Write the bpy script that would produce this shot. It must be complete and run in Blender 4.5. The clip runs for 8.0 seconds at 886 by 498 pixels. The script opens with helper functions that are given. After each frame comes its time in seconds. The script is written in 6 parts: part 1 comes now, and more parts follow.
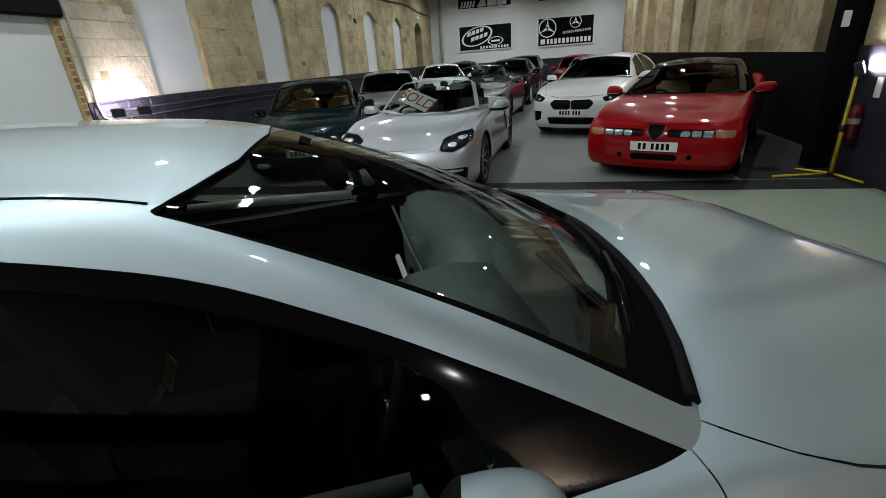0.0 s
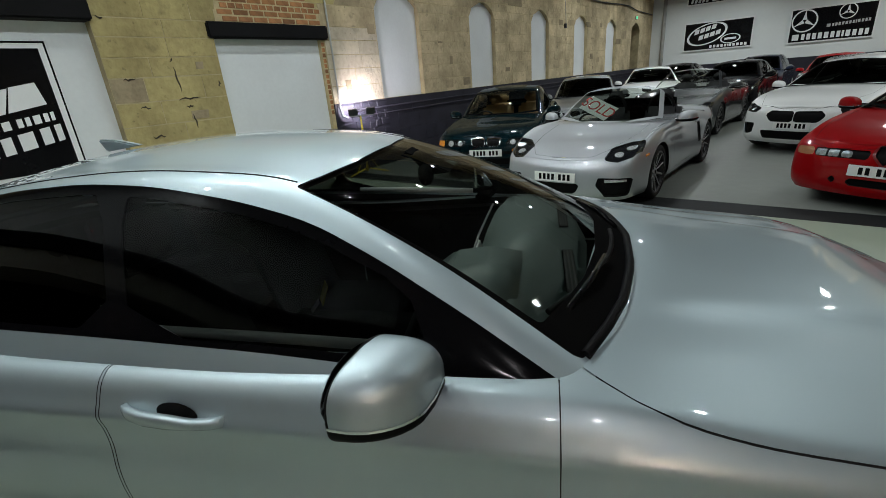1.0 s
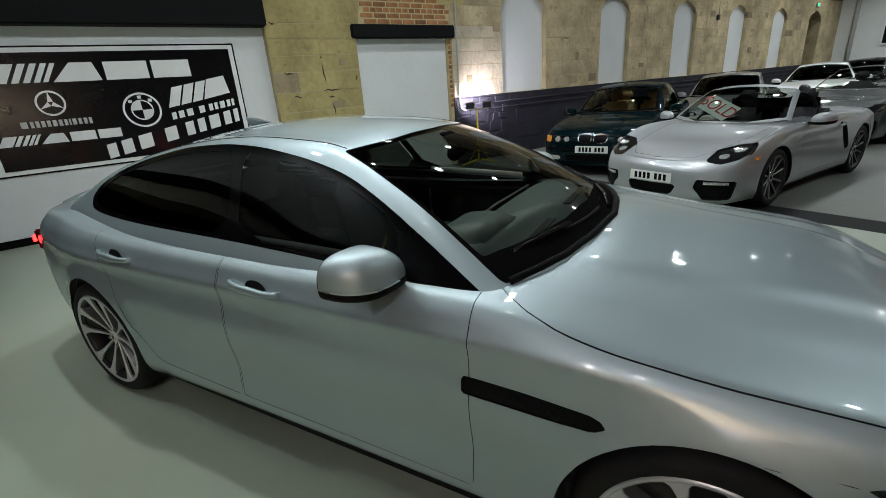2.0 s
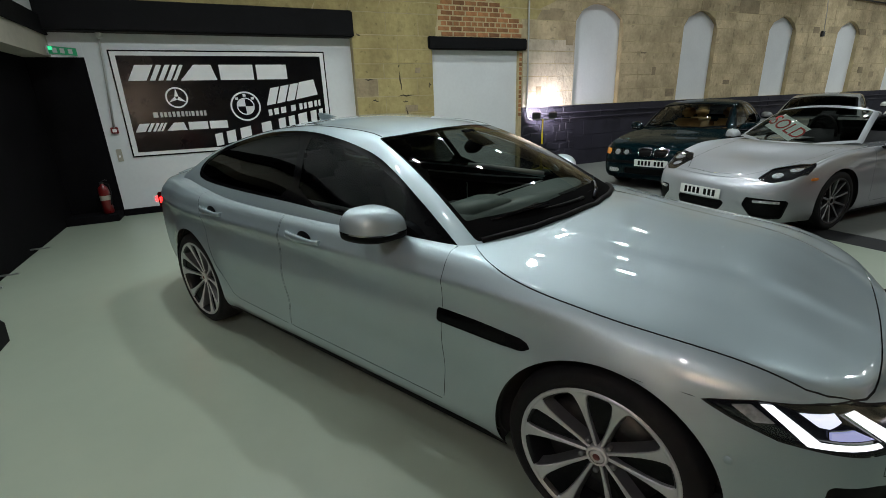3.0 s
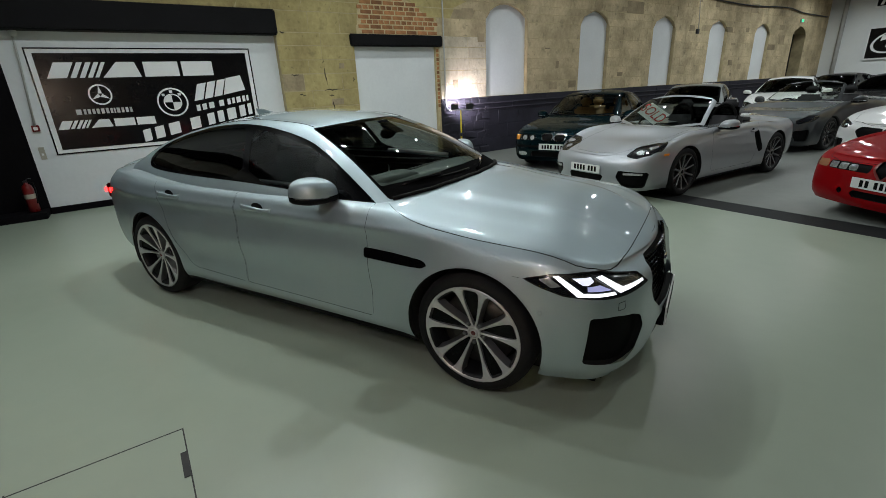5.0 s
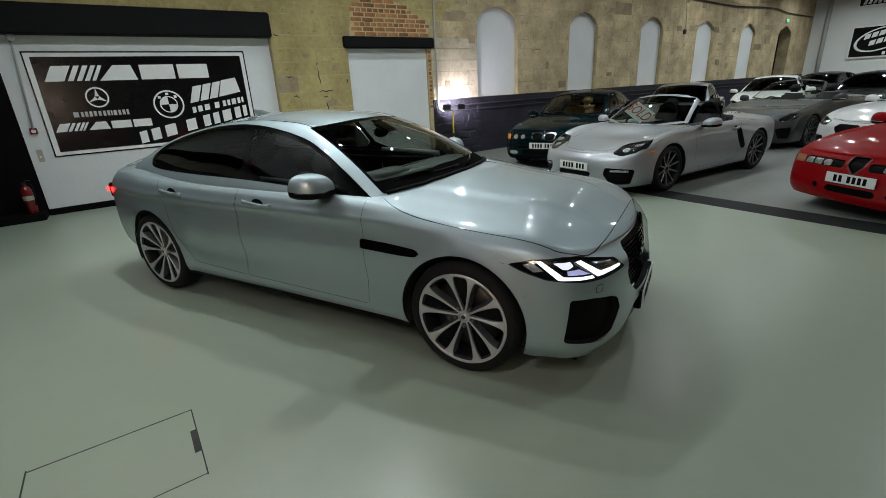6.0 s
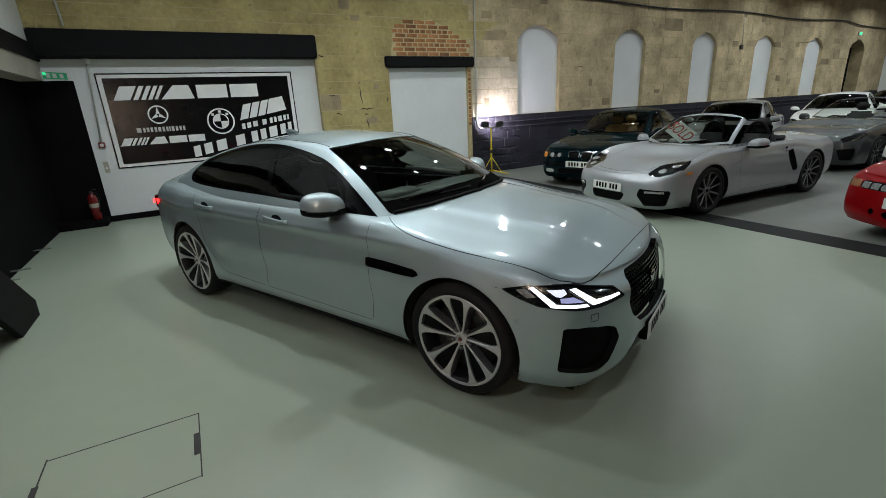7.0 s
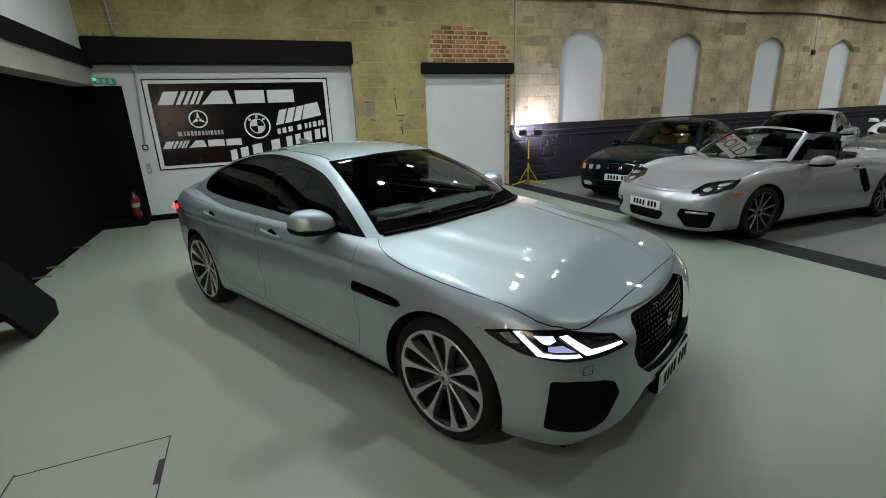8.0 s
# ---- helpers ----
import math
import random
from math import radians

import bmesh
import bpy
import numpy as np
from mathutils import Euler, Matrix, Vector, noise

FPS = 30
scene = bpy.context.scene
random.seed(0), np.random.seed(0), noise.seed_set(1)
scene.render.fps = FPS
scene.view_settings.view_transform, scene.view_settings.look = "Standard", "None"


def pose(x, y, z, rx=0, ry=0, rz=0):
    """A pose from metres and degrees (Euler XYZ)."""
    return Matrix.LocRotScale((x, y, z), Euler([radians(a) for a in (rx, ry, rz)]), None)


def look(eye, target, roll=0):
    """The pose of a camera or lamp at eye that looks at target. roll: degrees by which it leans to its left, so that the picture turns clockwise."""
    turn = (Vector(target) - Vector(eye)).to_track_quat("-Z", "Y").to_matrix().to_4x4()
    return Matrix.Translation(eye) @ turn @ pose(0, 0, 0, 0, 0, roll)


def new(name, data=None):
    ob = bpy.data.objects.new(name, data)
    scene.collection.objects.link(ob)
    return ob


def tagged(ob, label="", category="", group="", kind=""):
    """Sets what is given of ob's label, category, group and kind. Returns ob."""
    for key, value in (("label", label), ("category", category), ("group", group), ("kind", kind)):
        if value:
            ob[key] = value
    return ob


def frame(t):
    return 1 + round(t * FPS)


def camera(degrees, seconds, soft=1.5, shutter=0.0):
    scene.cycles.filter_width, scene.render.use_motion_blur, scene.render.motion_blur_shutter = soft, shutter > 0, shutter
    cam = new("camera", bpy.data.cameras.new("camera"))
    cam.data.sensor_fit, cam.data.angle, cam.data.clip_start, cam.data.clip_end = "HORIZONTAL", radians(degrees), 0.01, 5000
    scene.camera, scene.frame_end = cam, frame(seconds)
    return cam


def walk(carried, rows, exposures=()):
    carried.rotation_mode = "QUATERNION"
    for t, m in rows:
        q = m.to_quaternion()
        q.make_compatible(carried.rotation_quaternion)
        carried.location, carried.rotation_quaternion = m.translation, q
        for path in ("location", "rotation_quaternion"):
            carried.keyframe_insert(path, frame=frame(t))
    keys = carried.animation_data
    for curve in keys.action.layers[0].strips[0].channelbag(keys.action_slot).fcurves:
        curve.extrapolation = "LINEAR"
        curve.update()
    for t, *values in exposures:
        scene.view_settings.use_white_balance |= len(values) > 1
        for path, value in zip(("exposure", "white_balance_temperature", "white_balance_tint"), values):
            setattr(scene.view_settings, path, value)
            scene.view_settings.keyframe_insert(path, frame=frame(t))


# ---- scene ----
cam = camera(89.3, 8.0, soft=0.8)
METRES, EYE, TILT, LEAN, TURN = 8.0, 1.5, 0.0, 0.0, -9.4
PATH = [
    (0, (6.311, 0.129, 1.525), (5.879, 1.922, 0.752), -4.3),
    (0.5, (6.581, -0.013, 1.565), (5.727, 1.639, 0.83), -4.2),
    (1, (6.859, -0.099, 1.608), (5.687, 1.358, 0.899), -4.8),
    (1.5, (7.176, -0.107, 1.577), (5.781, 1.14, 0.87), -4.7),
    (2, (7.497, -0.126, 1.585), (5.952, 0.942, 0.897), -4.2),
    (2.2, (7.602, -0.15, 1.563), (6.013, 0.86, 0.887), -3.7),
    (3.3, (8.244, -0.114, 1.544), (6.515, 0.669, 0.914), -1.9),
    (3.5, (8.351, -0.124, 1.581), (6.634, 0.688, 0.955), -2.1),
    (4, (8.596, -0.246, 1.576), (6.938, 0.665, 0.926), -2.6),
    (4.5, (8.741, -0.336, 1.589), (7.151, 0.668, 0.909), -2.2),
    (6, (8.985, -0.494, 1.585), (7.432, 0.567, 0.907), -3.0),
    (6.5, (9.089, -0.435, 1.615), (7.445, 0.511, 0.982), -2.5),
    (7, (9.137, -0.282, 1.624), (7.461, 0.623, 1.013), -2.9),
    (7.5, (9.055, -0.08, 1.651), (7.352, 0.783, 1.057), -2.3),
    (8, (9.047, 0.116, 1.67), (7.28, 0.846, 1.084), -2.2),
]
walk(cam, [(t, look(eye, target, roll)) for t, eye, target, roll in PATH])

# ==== own ====
# ---------------------------------------------------------------- mesh helpers
def mesh_from(name, verts, faces, material, normals=None, smooth=False):
    me = bpy.data.meshes.new(name)
    me.from_pydata([tuple(v) for v in verts], [], [tuple(f) for f in faces])
    if smooth or normals is not None:
        me.shade_smooth()
    if normals is not None:
        me.normals_split_custom_set_from_vertices([tuple(n) for n in normals])
    for one in material if isinstance(material, (list, tuple)) else [material]:
        me.materials.append(one)
    return me


def part(name, bm, material, parent, label="", m=None, smooth=False):
    """Links a bmesh (or a ready mesh) as one mesh object under a thing or a part."""
    if isinstance(bm, bmesh.types.BMesh):
        me = bpy.data.meshes.new(name)
        if smooth:
            for f in bm.faces:
                f.smooth = True
        bm.to_mesh(me)
        bm.free()
        me.materials.append(material)
    else:
        me = bm
    ob = new(name, me)
    ob.parent = parent
    if m is not None:
        ob.matrix_basis = m
    return tagged(ob, label)


def thing(name, bm, material, label, category, group="", kind="", m=None, smooth=False):
    ob = part(name, bm, material, None, label, m, smooth)
    return tagged(ob, "", category, group, kind)


def box_bm(x0, y0, z0, x1, y1, z1, bevel=0.0, segments=2, bm=None):
    bm = bm or bmesh.new()
    made = bmesh.ops.create_cube(bm, size=1, matrix=Matrix.LocRotScale(((x0 + x1) / 2, (y0 + y1) / 2, (z0 + z1) / 2), None, (abs(x1 - x0), abs(y1 - y0), abs(z1 - z0))))["verts"]
    if bevel:
        edges = list({e for v in made for e in v.link_edges})
        bmesh.ops.bevel(bm, geom=edges, offset=bevel, segments=segments, affect="EDGES")
    return bm


def prism_bm(outline, depth, axis="x", base=0.0, bevel=0.0):
    """A flat outline in two coordinates, given thickness along an axis."""
    bm = bmesh.new()
    put = {"x": lambda a, b, c: (c, a, b), "y": lambda a, b, c: (a, c, b), "z": lambda a, b, c: (a, b, c)}[axis]
    face = bm.faces.new([bm.verts.new(put(a, b, base)) for a, b in outline])
    move = Vector(put(0, 0, depth))
    out = bmesh.ops.extrude_face_region(bm, geom=[face])["geom"]
    for v in out:
        if isinstance(v, bmesh.types.BMVert):
            v.co += move
    bmesh.ops.recalc_face_normals(bm, faces=bm.faces)
    if bevel:
        bmesh.ops.bevel(bm, geom=bm.edges[:], offset=bevel, segments=2, affect="EDGES")
    return bm


def tube_bm(points, radius, sides=8, bm=None, close=False):
    """A round bar along a line of points."""
    bm = bm or bmesh.new()
    pts = [Vector(p) for p in points]
    rings = []
    for i, p in enumerate(pts):
        a, b = pts[max(i - 1, 0)], pts[min(i + 1, len(pts) - 1)]
        if close:
            a, b = pts[i - 1], pts[(i + 1) % len(pts)]
        q = (b - a).to_track_quat("Z", "Y")
        r = radius[i] if isinstance(radius, (list, tuple)) else radius
        rings.append([bm.verts.new(p + q @ Vector((r * math.cos(k * math.tau / sides), r * math.sin(k * math.tau / sides), 0))) for k in range(sides)])
    pairs = list(zip(rings, rings[1:])) + ([(rings[-1], rings[0])] if close else [])
    for r0, r1 in pairs:
        for k in range(sides):
            f = bm.faces.new((r0[k], r0[(k + 1) % sides], r1[(k + 1) % sides], r1[k]))
            f.smooth = True
    if not close:
        bm.faces.new(rings[0][::-1])
        bm.faces.new(rings[-1])
    return bm


def lathe_bm(profile, sides=48, axis="y", bm=None):
    """Turns a profile of (radius, along) about an axis."""
    bm = bm or bmesh.new()
    rings = []
    for r, h in profile:
        ring = []
        for k in range(sides):
            a = k * math.tau / sides
            c, s = r * math.cos(a), r * math.sin(a)
            ring.append(bm.verts.new({"y": (c, h, s), "z": (c, s, h), "x": (h, c, s)}[axis]))
        rings.append(ring)
    for r0, r1 in zip(rings, rings[1:]):
        for k in range(sides):
            f = bm.faces.new((r0[k], r0[(k + 1) % sides], r1[(k + 1) % sides], r1[k]))
            f.smooth = True
    bmesh.ops.recalc_face_normals(bm, faces=bm.faces)
    return bm


def text_mesh(words, size, depth=0.002):
    """Letters as a flat mesh in the xy plane, centred."""
    cu = bpy.data.curves.new("letters", "FONT")
    cu.body, cu.size, cu.extrude, cu.align_x, cu.align_y = words, size, depth, "CENTER", "CENTER"
    ob = bpy.data.objects.new("letters", cu)
    scene.collection.objects.link(ob)
    bpy.context.view_layer.update()
    me = bpy.data.meshes.new_from_object(ob.evaluated_get(bpy.context.evaluated_depsgraph_get()))
    bpy.data.objects.remove(ob)
    me.name = "letters"
    return me


# ---------------------------------------------------------------- light
TOP = 6.2


def square_lamp(name, x, y, z, tx, ty, size, power, colour, spread=150):
    """A ceiling flood or fill lamp: housing, lens and the area light in its mouth."""
    root = new(name)
    root.matrix_world = look((x, y, z), (tx, ty, 0))
    tagged(root, "square LED flood lamp with a black housing under the ceiling", "lamp", "hall flood lamps")
    part("housing", box_bm(-size * .62, -size * .62, 0.01, size * .62, size * .62, 0.13, 0.02), M["black_metal"], root)
    part("stirrup", box_bm(-0.015, -0.015, 0.12, 0.015, 0.015, TOP - z + 0.005, 0.004), M["black_metal"], root)
    data = bpy.data.lights.new(name + "_light", "AREA")
    data.shape, data.size, data.energy, data.color, data.spread = "SQUARE", size, power, colour, radians(spread)
    lamp = new(name + "_light", data)
    lamp.parent = root
    return root


world = bpy.data.worlds.new("world")
scene.world = world
world.use_nodes = True
world.node_tree.nodes["Background"].inputs[0].default_value = (0.02, 0.025, 0.022, 1)
world.node_tree.nodes["Background"].inputs[1].default_value = 0.2


# ---------------------------------------------------------------- materials
M = {}


def nodes_of(name):
    m = bpy.data.materials.new(name)
    m.use_nodes = True
    nt = m.node_tree
    return m, nt, nt.nodes["Principled BSDF"], nt.links.new


def mat(name, rgb, rough=0.5, metal=0.0, vary=0.15, scale=3.0, fine=40.0, bump=0.0, coat=0.0, spec=0.5, dark=None, rough_vary=0.1, per_piece=0.0, pits=0.0, specks=0.0, speck_scale=30.0, span=(0.35, 0.95), detail=5):
    """Two scales of colour and roughness variation with a fine relief, in object space."""
    m, nt, bsdf, link = nodes_of(name)
    n = nt.nodes.new
    tex = n("ShaderNodeTexCoord")
    big, small = n("ShaderNodeTexNoise"), n("ShaderNodeTexNoise")
    big.inputs["Scale"].default_value, small.inputs["Scale"].default_value = scale, fine
    big.inputs["Detail"].default_value = detail
    small.inputs["Detail"].default_value = 3
    link(tex.outputs["Object"], big.inputs["Vector"])
    link(tex.outputs["Object"], small.inputs["Vector"])
    mix = n("ShaderNodeMix")
    mix.data_type = "RGBA"
    a, b = mix.inputs["A"], mix.inputs["B"]
    low = dark or tuple(c * (1 - 2 * vary) for c in rgb)
    a.default_value, b.default_value = (*low, 1), (*[min(1, c * (1 + vary)) for c in rgb], 1)
    add = n("ShaderNodeMath")
    add.operation = "MULTIPLY_ADD"
    add.inputs[1].default_value = 0.35
    link(small.outputs["Fac"], add.inputs[0])
    ramp = n("ShaderNodeMapRange")
    ramp.inputs["From Min"].default_value, ramp.inputs["From Max"].default_value = span
    link(big.outputs["Fac"], add.inputs[2])
    link(add.outputs[0], ramp.inputs["Value"])
    link(ramp.outputs[0], mix.inputs["Factor"])
    out = mix.outputs["Result"]
    if pits:
        spot, cut, worn = n("ShaderNodeTexNoise"), n("ShaderNodeMapRange"), n("ShaderNodeMix")
        spot.inputs["Scale"].default_value, spot.inputs["Detail"].default_value = 4.5, 4
        link(tex.outputs["Object"], spot.inputs["Vector"])
        cut.inputs["From Min"].default_value, cut.inputs["From Max"].default_value, cut.inputs["To Max"].default_value = 0.60, 0.72, pits
        link(spot.outputs["Fac"], cut.inputs["Value"])
        worn.data_type = "RGBA"
        worn.inputs["B"].default_value = (*[c * 0.35 for c in rgb], 1)
        link(cut.outputs[0], worn.inputs["Factor"])
        link(out, worn.inputs["A"])
        out = worn.outputs["Result"]
    if specks:
        dot, cut2, dots = n("ShaderNodeTexNoise"), n("ShaderNodeMapRange"), n("ShaderNodeMix")
        dot.inputs["Scale"].default_value, dot.inputs["Detail"].default_value = speck_scale, 2
        link(tex.outputs["Object"], dot.inputs["Vector"])
        cut2.inputs["From Min"].default_value, cut2.inputs["From Max"].default_value, cut2.inputs["To Max"].default_value = 0.66, 0.74, specks
        link(dot.outputs["Fac"], cut2.inputs["Value"])
        dots.data_type = "RGBA"
        dots.inputs["B"].default_value = (*[c * 0.3 for c in rgb], 1)
        link(cut2.outputs[0], dots.inputs["Factor"])
        link(out, dots.inputs["A"])
        out = dots.outputs["Result"]
    if per_piece:
        info, hsv = n("ShaderNodeObjectInfo"), n("ShaderNodeHueSaturation")
        mr = n("ShaderNodeMapRange")
        mr.inputs["To Min"].default_value, mr.inputs["To Max"].default_value = 1 - per_piece, 1 + per_piece
        geo, sm = n("ShaderNodeNewGeometry"), n("ShaderNodeMath")
        sm.operation = "ADD"
        fr = n("ShaderNodeMath")
        fr.operation = "FRACT"
        link(info.outputs["Random"], sm.inputs[0])
        link(geo.outputs["Random Per Island"], sm.inputs[1])
        link(sm.outputs[0], fr.inputs[0])
        link(fr.outputs[0], mr.inputs["Value"])
        link(mr.outputs[0], hsv.inputs["Value"])
        link(out, hsv.inputs["Color"])
        out = hsv.outputs["Color"]
    link(out, bsdf.inputs["Base Color"])
    rr = n("ShaderNodeMapRange")
    rr.inputs["To Min"].default_value, rr.inputs["To Max"].default_value = max(0.02, rough - rough_vary), min(1, rough + rough_vary)
    link(big.outputs["Fac"], rr.inputs["Value"])
    link(rr.outputs[0], bsdf.inputs["Roughness"])
    bsdf.inputs["Metallic"].default_value = metal
    bsdf.inputs["Coat Weight"].default_value = coat
    bsdf.inputs["Coat Roughness"].default_value = 0.02
    bsdf.inputs["Specular IOR Level"].default_value = spec
    if bump:
        bp = n("ShaderNodeBump")
        bp.inputs["Distance"].default_value = bump
        bp.inputs["Strength"].default_value = 0.8
        link(add.outputs[0], bp.inputs["Height"])
        link(bp.outputs[0], bsdf.inputs["Normal"])
    M[name] = m
    return m


def paint(name, rgb, metal=0.6, rough=0.32, coat=1.0, spec=0.2):
    """Metallic lacquer: fine flakes under a clear coat with faint dust."""
    m, nt, bsdf, link = nodes_of(name)
    n = nt.nodes.new
    tex, fl, dust = n("ShaderNodeTexCoord"), n("ShaderNodeTexNoise"), n("ShaderNodeTexNoise")
    fl.inputs["Scale"].default_value, dust.inputs["Scale"].default_value = 900, 2.2
    dust.inputs["Detail"].default_value = 6
    link(tex.outputs["Object"], fl.inputs["Vector"])
    link(tex.outputs["Object"], dust.inputs["Vector"])
    mix = n("ShaderNodeMix")
    mix.data_type = "RGBA"
    mix.inputs["A"].default_value = (*[c * 0.88 for c in rgb], 1)
    mix.inputs["B"].default_value = (*[min(1, c * 1.1) for c in rgb], 1)
    link(fl.outputs["Fac"], mix.inputs["Factor"])
    link(mix.outputs["Result"], bsdf.inputs["Base Color"])
    mr = n("ShaderNodeMapRange")
    mr.inputs["To Min"].default_value, mr.inputs["To Max"].default_value = rough - 0.05, rough + 0.08
    link(dust.outputs["Fac"], mr.inputs["Value"])
    link(mr.outputs[0], bsdf.inputs["Roughness"])
    mc = n("ShaderNodeMapRange")
    mc.inputs["To Min"].default_value, mc.inputs["To Max"].default_value = 0.008, 0.035
    link(dust.outputs["Fac"], mc.inputs["Value"])
    link(mc.outputs[0], bsdf.inputs["Coat Roughness"])
    bsdf.inputs["Metallic"].default_value, bsdf.inputs["Coat Weight"].default_value = metal, coat
    bsdf.inputs["Specular IOR Level"].default_value = spec
    M[name] = m
    return m


def pane(name, tint, gloss=0.015, ior=1.5):
    """Thin glass: tinted see-through with a mirror-like face."""
    m = bpy.data.materials.new(name)
    m.use_nodes = True
    nt = m.node_tree
    nt.nodes.clear()
    n, link = nt.nodes.new, nt.links.new
    out, mixs, tr, gl, facing, fifth, fr = n("ShaderNodeOutputMaterial"), n("ShaderNodeMixShader"), n("ShaderNodeBsdfTransparent"), n("ShaderNodeBsdfGlossy"), n("ShaderNodeLayerWeight"), n("ShaderNodeMath"), n("ShaderNodeMath")
    tr.inputs["Color"].default_value = (*tint, 1)
    gl.inputs["Roughness"].default_value = gloss
    base = ((ior - 1) / (ior + 1)) ** 2
    facing.inputs["Blend"].default_value = 0.5
    fifth.operation, fr.operation = "POWER", "MULTIPLY_ADD"
    fifth.inputs[1].default_value, fr.inputs[1].default_value, fr.inputs[2].default_value = 5, 1 - base, base
    link(facing.outputs["Facing"], fifth.inputs[0])
    link(fifth.outputs[0], fr.inputs[0])
    tex, dust, mr = n("ShaderNodeTexCoord"), n("ShaderNodeTexNoise"), n("ShaderNodeMapRange")
    dust.inputs["Scale"].default_value = 4
    link(tex.outputs["Object"], dust.inputs["Vector"])
    mr.inputs["To Min"].default_value, mr.inputs["To Max"].default_value = gloss * 0.4, gloss * 1.8
    link(dust.outputs["Fac"], mr.inputs["Value"])
    link(mr.outputs[0], gl.inputs["Roughness"])
    link(fr.outputs[0], mixs.inputs[0])
    link(tr.outputs[0], mixs.inputs[1])
    link(gl.outputs[0], mixs.inputs[2])
    link(mixs.outputs[0], out.inputs[0])
    M[name] = m
    return m


def glow(name, rgb, power):
    m, nt, bsdf, link = nodes_of(name)
    bsdf.inputs["Base Color"].default_value = (*[c * 0.8 for c in rgb], 1)
    bsdf.inputs["Emission Color"].default_value, bsdf.inputs["Emission Strength"].default_value = (*rgb, 1), power
    M[name] = m
    return m


mat("floor_paint", (0.318, 0.370, 0.290), 0.31, vary=0.09, scale=0.45, fine=6, span=(0.1, 1.25), rough_vary=0.025, spec=0.42, detail=4)
mat("floor_old", (0.19, 0.202, 0.184), 0.42, vary=0.12, scale=0.8, fine=7, spec=0.35)
mat("floor_dark", (0.018, 0.019, 0.02), 0.7, spec=0.2, vary=0.25, scale=2, fine=30)
mat("hatch_line", (0.03, 0.03, 0.028), 0.7, vary=0.3, scale=9)
mat("stone", (0.55, 0.455, 0.285), 0.92, vary=0.2, scale=1.7, fine=13, bump=0.07, per_piece=0.09, dark=(0.25, 0.195, 0.115), pits=0.65, specks=0.55, speck_scale=15.0)
mat("stone_ochre", (0.43, 0.36, 0.16), 0.9, vary=0.16, scale=1.5, fine=12, bump=0.05, per_piece=0.05, dark=(0.25, 0.195, 0.08), pits=0.45, specks=0.5, speck_scale=13.0)
# paler copy of the stone, with the work light's wide glow in its colour
mat("stone_pale", (0.59, 0.525, 0.40), 0.92, vary=0.18, scale=1.9, fine=13, bump=0.07, per_piece=0.07, dark=(0.36, 0.31, 0.23), pits=0.45, specks=0.5, speck_scale=15.0)
mat("crack", (0.05, 0.04, 0.025), 0.95, vary=0.3, scale=12)
mat("stone_dark", (0.33, 0.265, 0.165), 0.92, vary=0.25, scale=3, fine=20, bump=0.020, per_piece=0.2)
mat("mortar", (0.47, 0.39, 0.225), 0.95, vary=0.2, scale=4, fine=40, bump=0.006)
mat("dado_paint", (0.024, 0.023, 0.034), 0.6, spec=0.3, vary=0.3, scale=2.5, fine=30, bump=0.01)
mat("white_wall", (0.72, 0.75, 0.765), 0.6, vary=0.05, scale=1.2, fine=18, bump=0.002)
mat("white_board", (0.76, 0.79, 0.79), 0.5, vary=0.03, scale=0.9, fine=9)
mat("beige_wall", (0.42, 0.40, 0.33), 0.7, vary=0.12, scale=1.4, fine=12)
mat("black_board", (0.006, 0.0055, 0.0065), 0.85, vary=0.3, scale=2, fine=20, spec=0.06)
mat("black_beam", (0.006, 0.006, 0.007), 0.7, vary=0.3, scale=1.6, fine=24, bump=0.003, spec=0.15)
mat("black_metal", (0.02, 0.02, 0.022), 0.45, vary=0.2, scale=6)
mat("ceiling_dark", (0.05, 0.048, 0.042), 0.8, vary=0.25, scale=1)
mat("brick_red", (0.33, 0.15, 0.06), 0.9, vary=0.22, scale=7, fine=50, bump=0.006, per_piece=0.4)
mat("brick_mortar", (0.55, 0.45, 0.26), 0.95, vary=0.15, scale=9, fine=50, bump=0.004)
mat("sign_black", (0.005, 0.005, 0.006), 0.20, vary=0.2, scale=2, spec=0.2, rough_vary=0.03)
mat("sign_white", (0.82, 0.83, 0.83), 0.45, vary=0.03, scale=4)
mat("sign_grey", (0.5, 0.5, 0.5), 0.4, vary=0.05, scale=4)
mat("red_gloss", (0.16, 0.007, 0.007), 0.3, vary=0.1, scale=5, coat=0.6)
mat("tail_red", (0.10, 0.005, 0.006), 0.15, vary=0.1, coat=0.5)
mat("red_print", (0.55, 0.03, 0.03), 0.5, vary=0.1, scale=8)
mat("yellow_paint", (0.72, 0.55, 0.02), 0.4, vary=0.12, scale=6)
mat("steel", (0.5, 0.5, 0.5), 0.35, 0.9, vary=0.1, scale=8)
mat("cladding", (0.13, 0.13, 0.14), 0.45, 0.2, vary=0.12, scale=2)
mat("grey_pipe", (0.42, 0.42, 0.40), 0.5, vary=0.1, scale=5)
mat("rubber", (0.007, 0.007, 0.0075), 0.75, spec=0.25, vary=0.25, scale=12, fine=80)
mat("trim_black", (0.003, 0.003, 0.0035), 0.10, vary=0.1, scale=6, spec=0.1, rough_vary=0.03)
mat("frit_black", (0.003, 0.003, 0.003), 0.9, spec=0.02, vary=0.1)
mat("plastic_dark", (0.004, 0.004, 0.0043), 0.55, spec=0.07, vary=0.2, scale=9, fine=70)
mat("seam_dark", (0.006, 0.006, 0.006), 0.8)
mat("underbody", (0.006, 0.006, 0.006), 0.9)
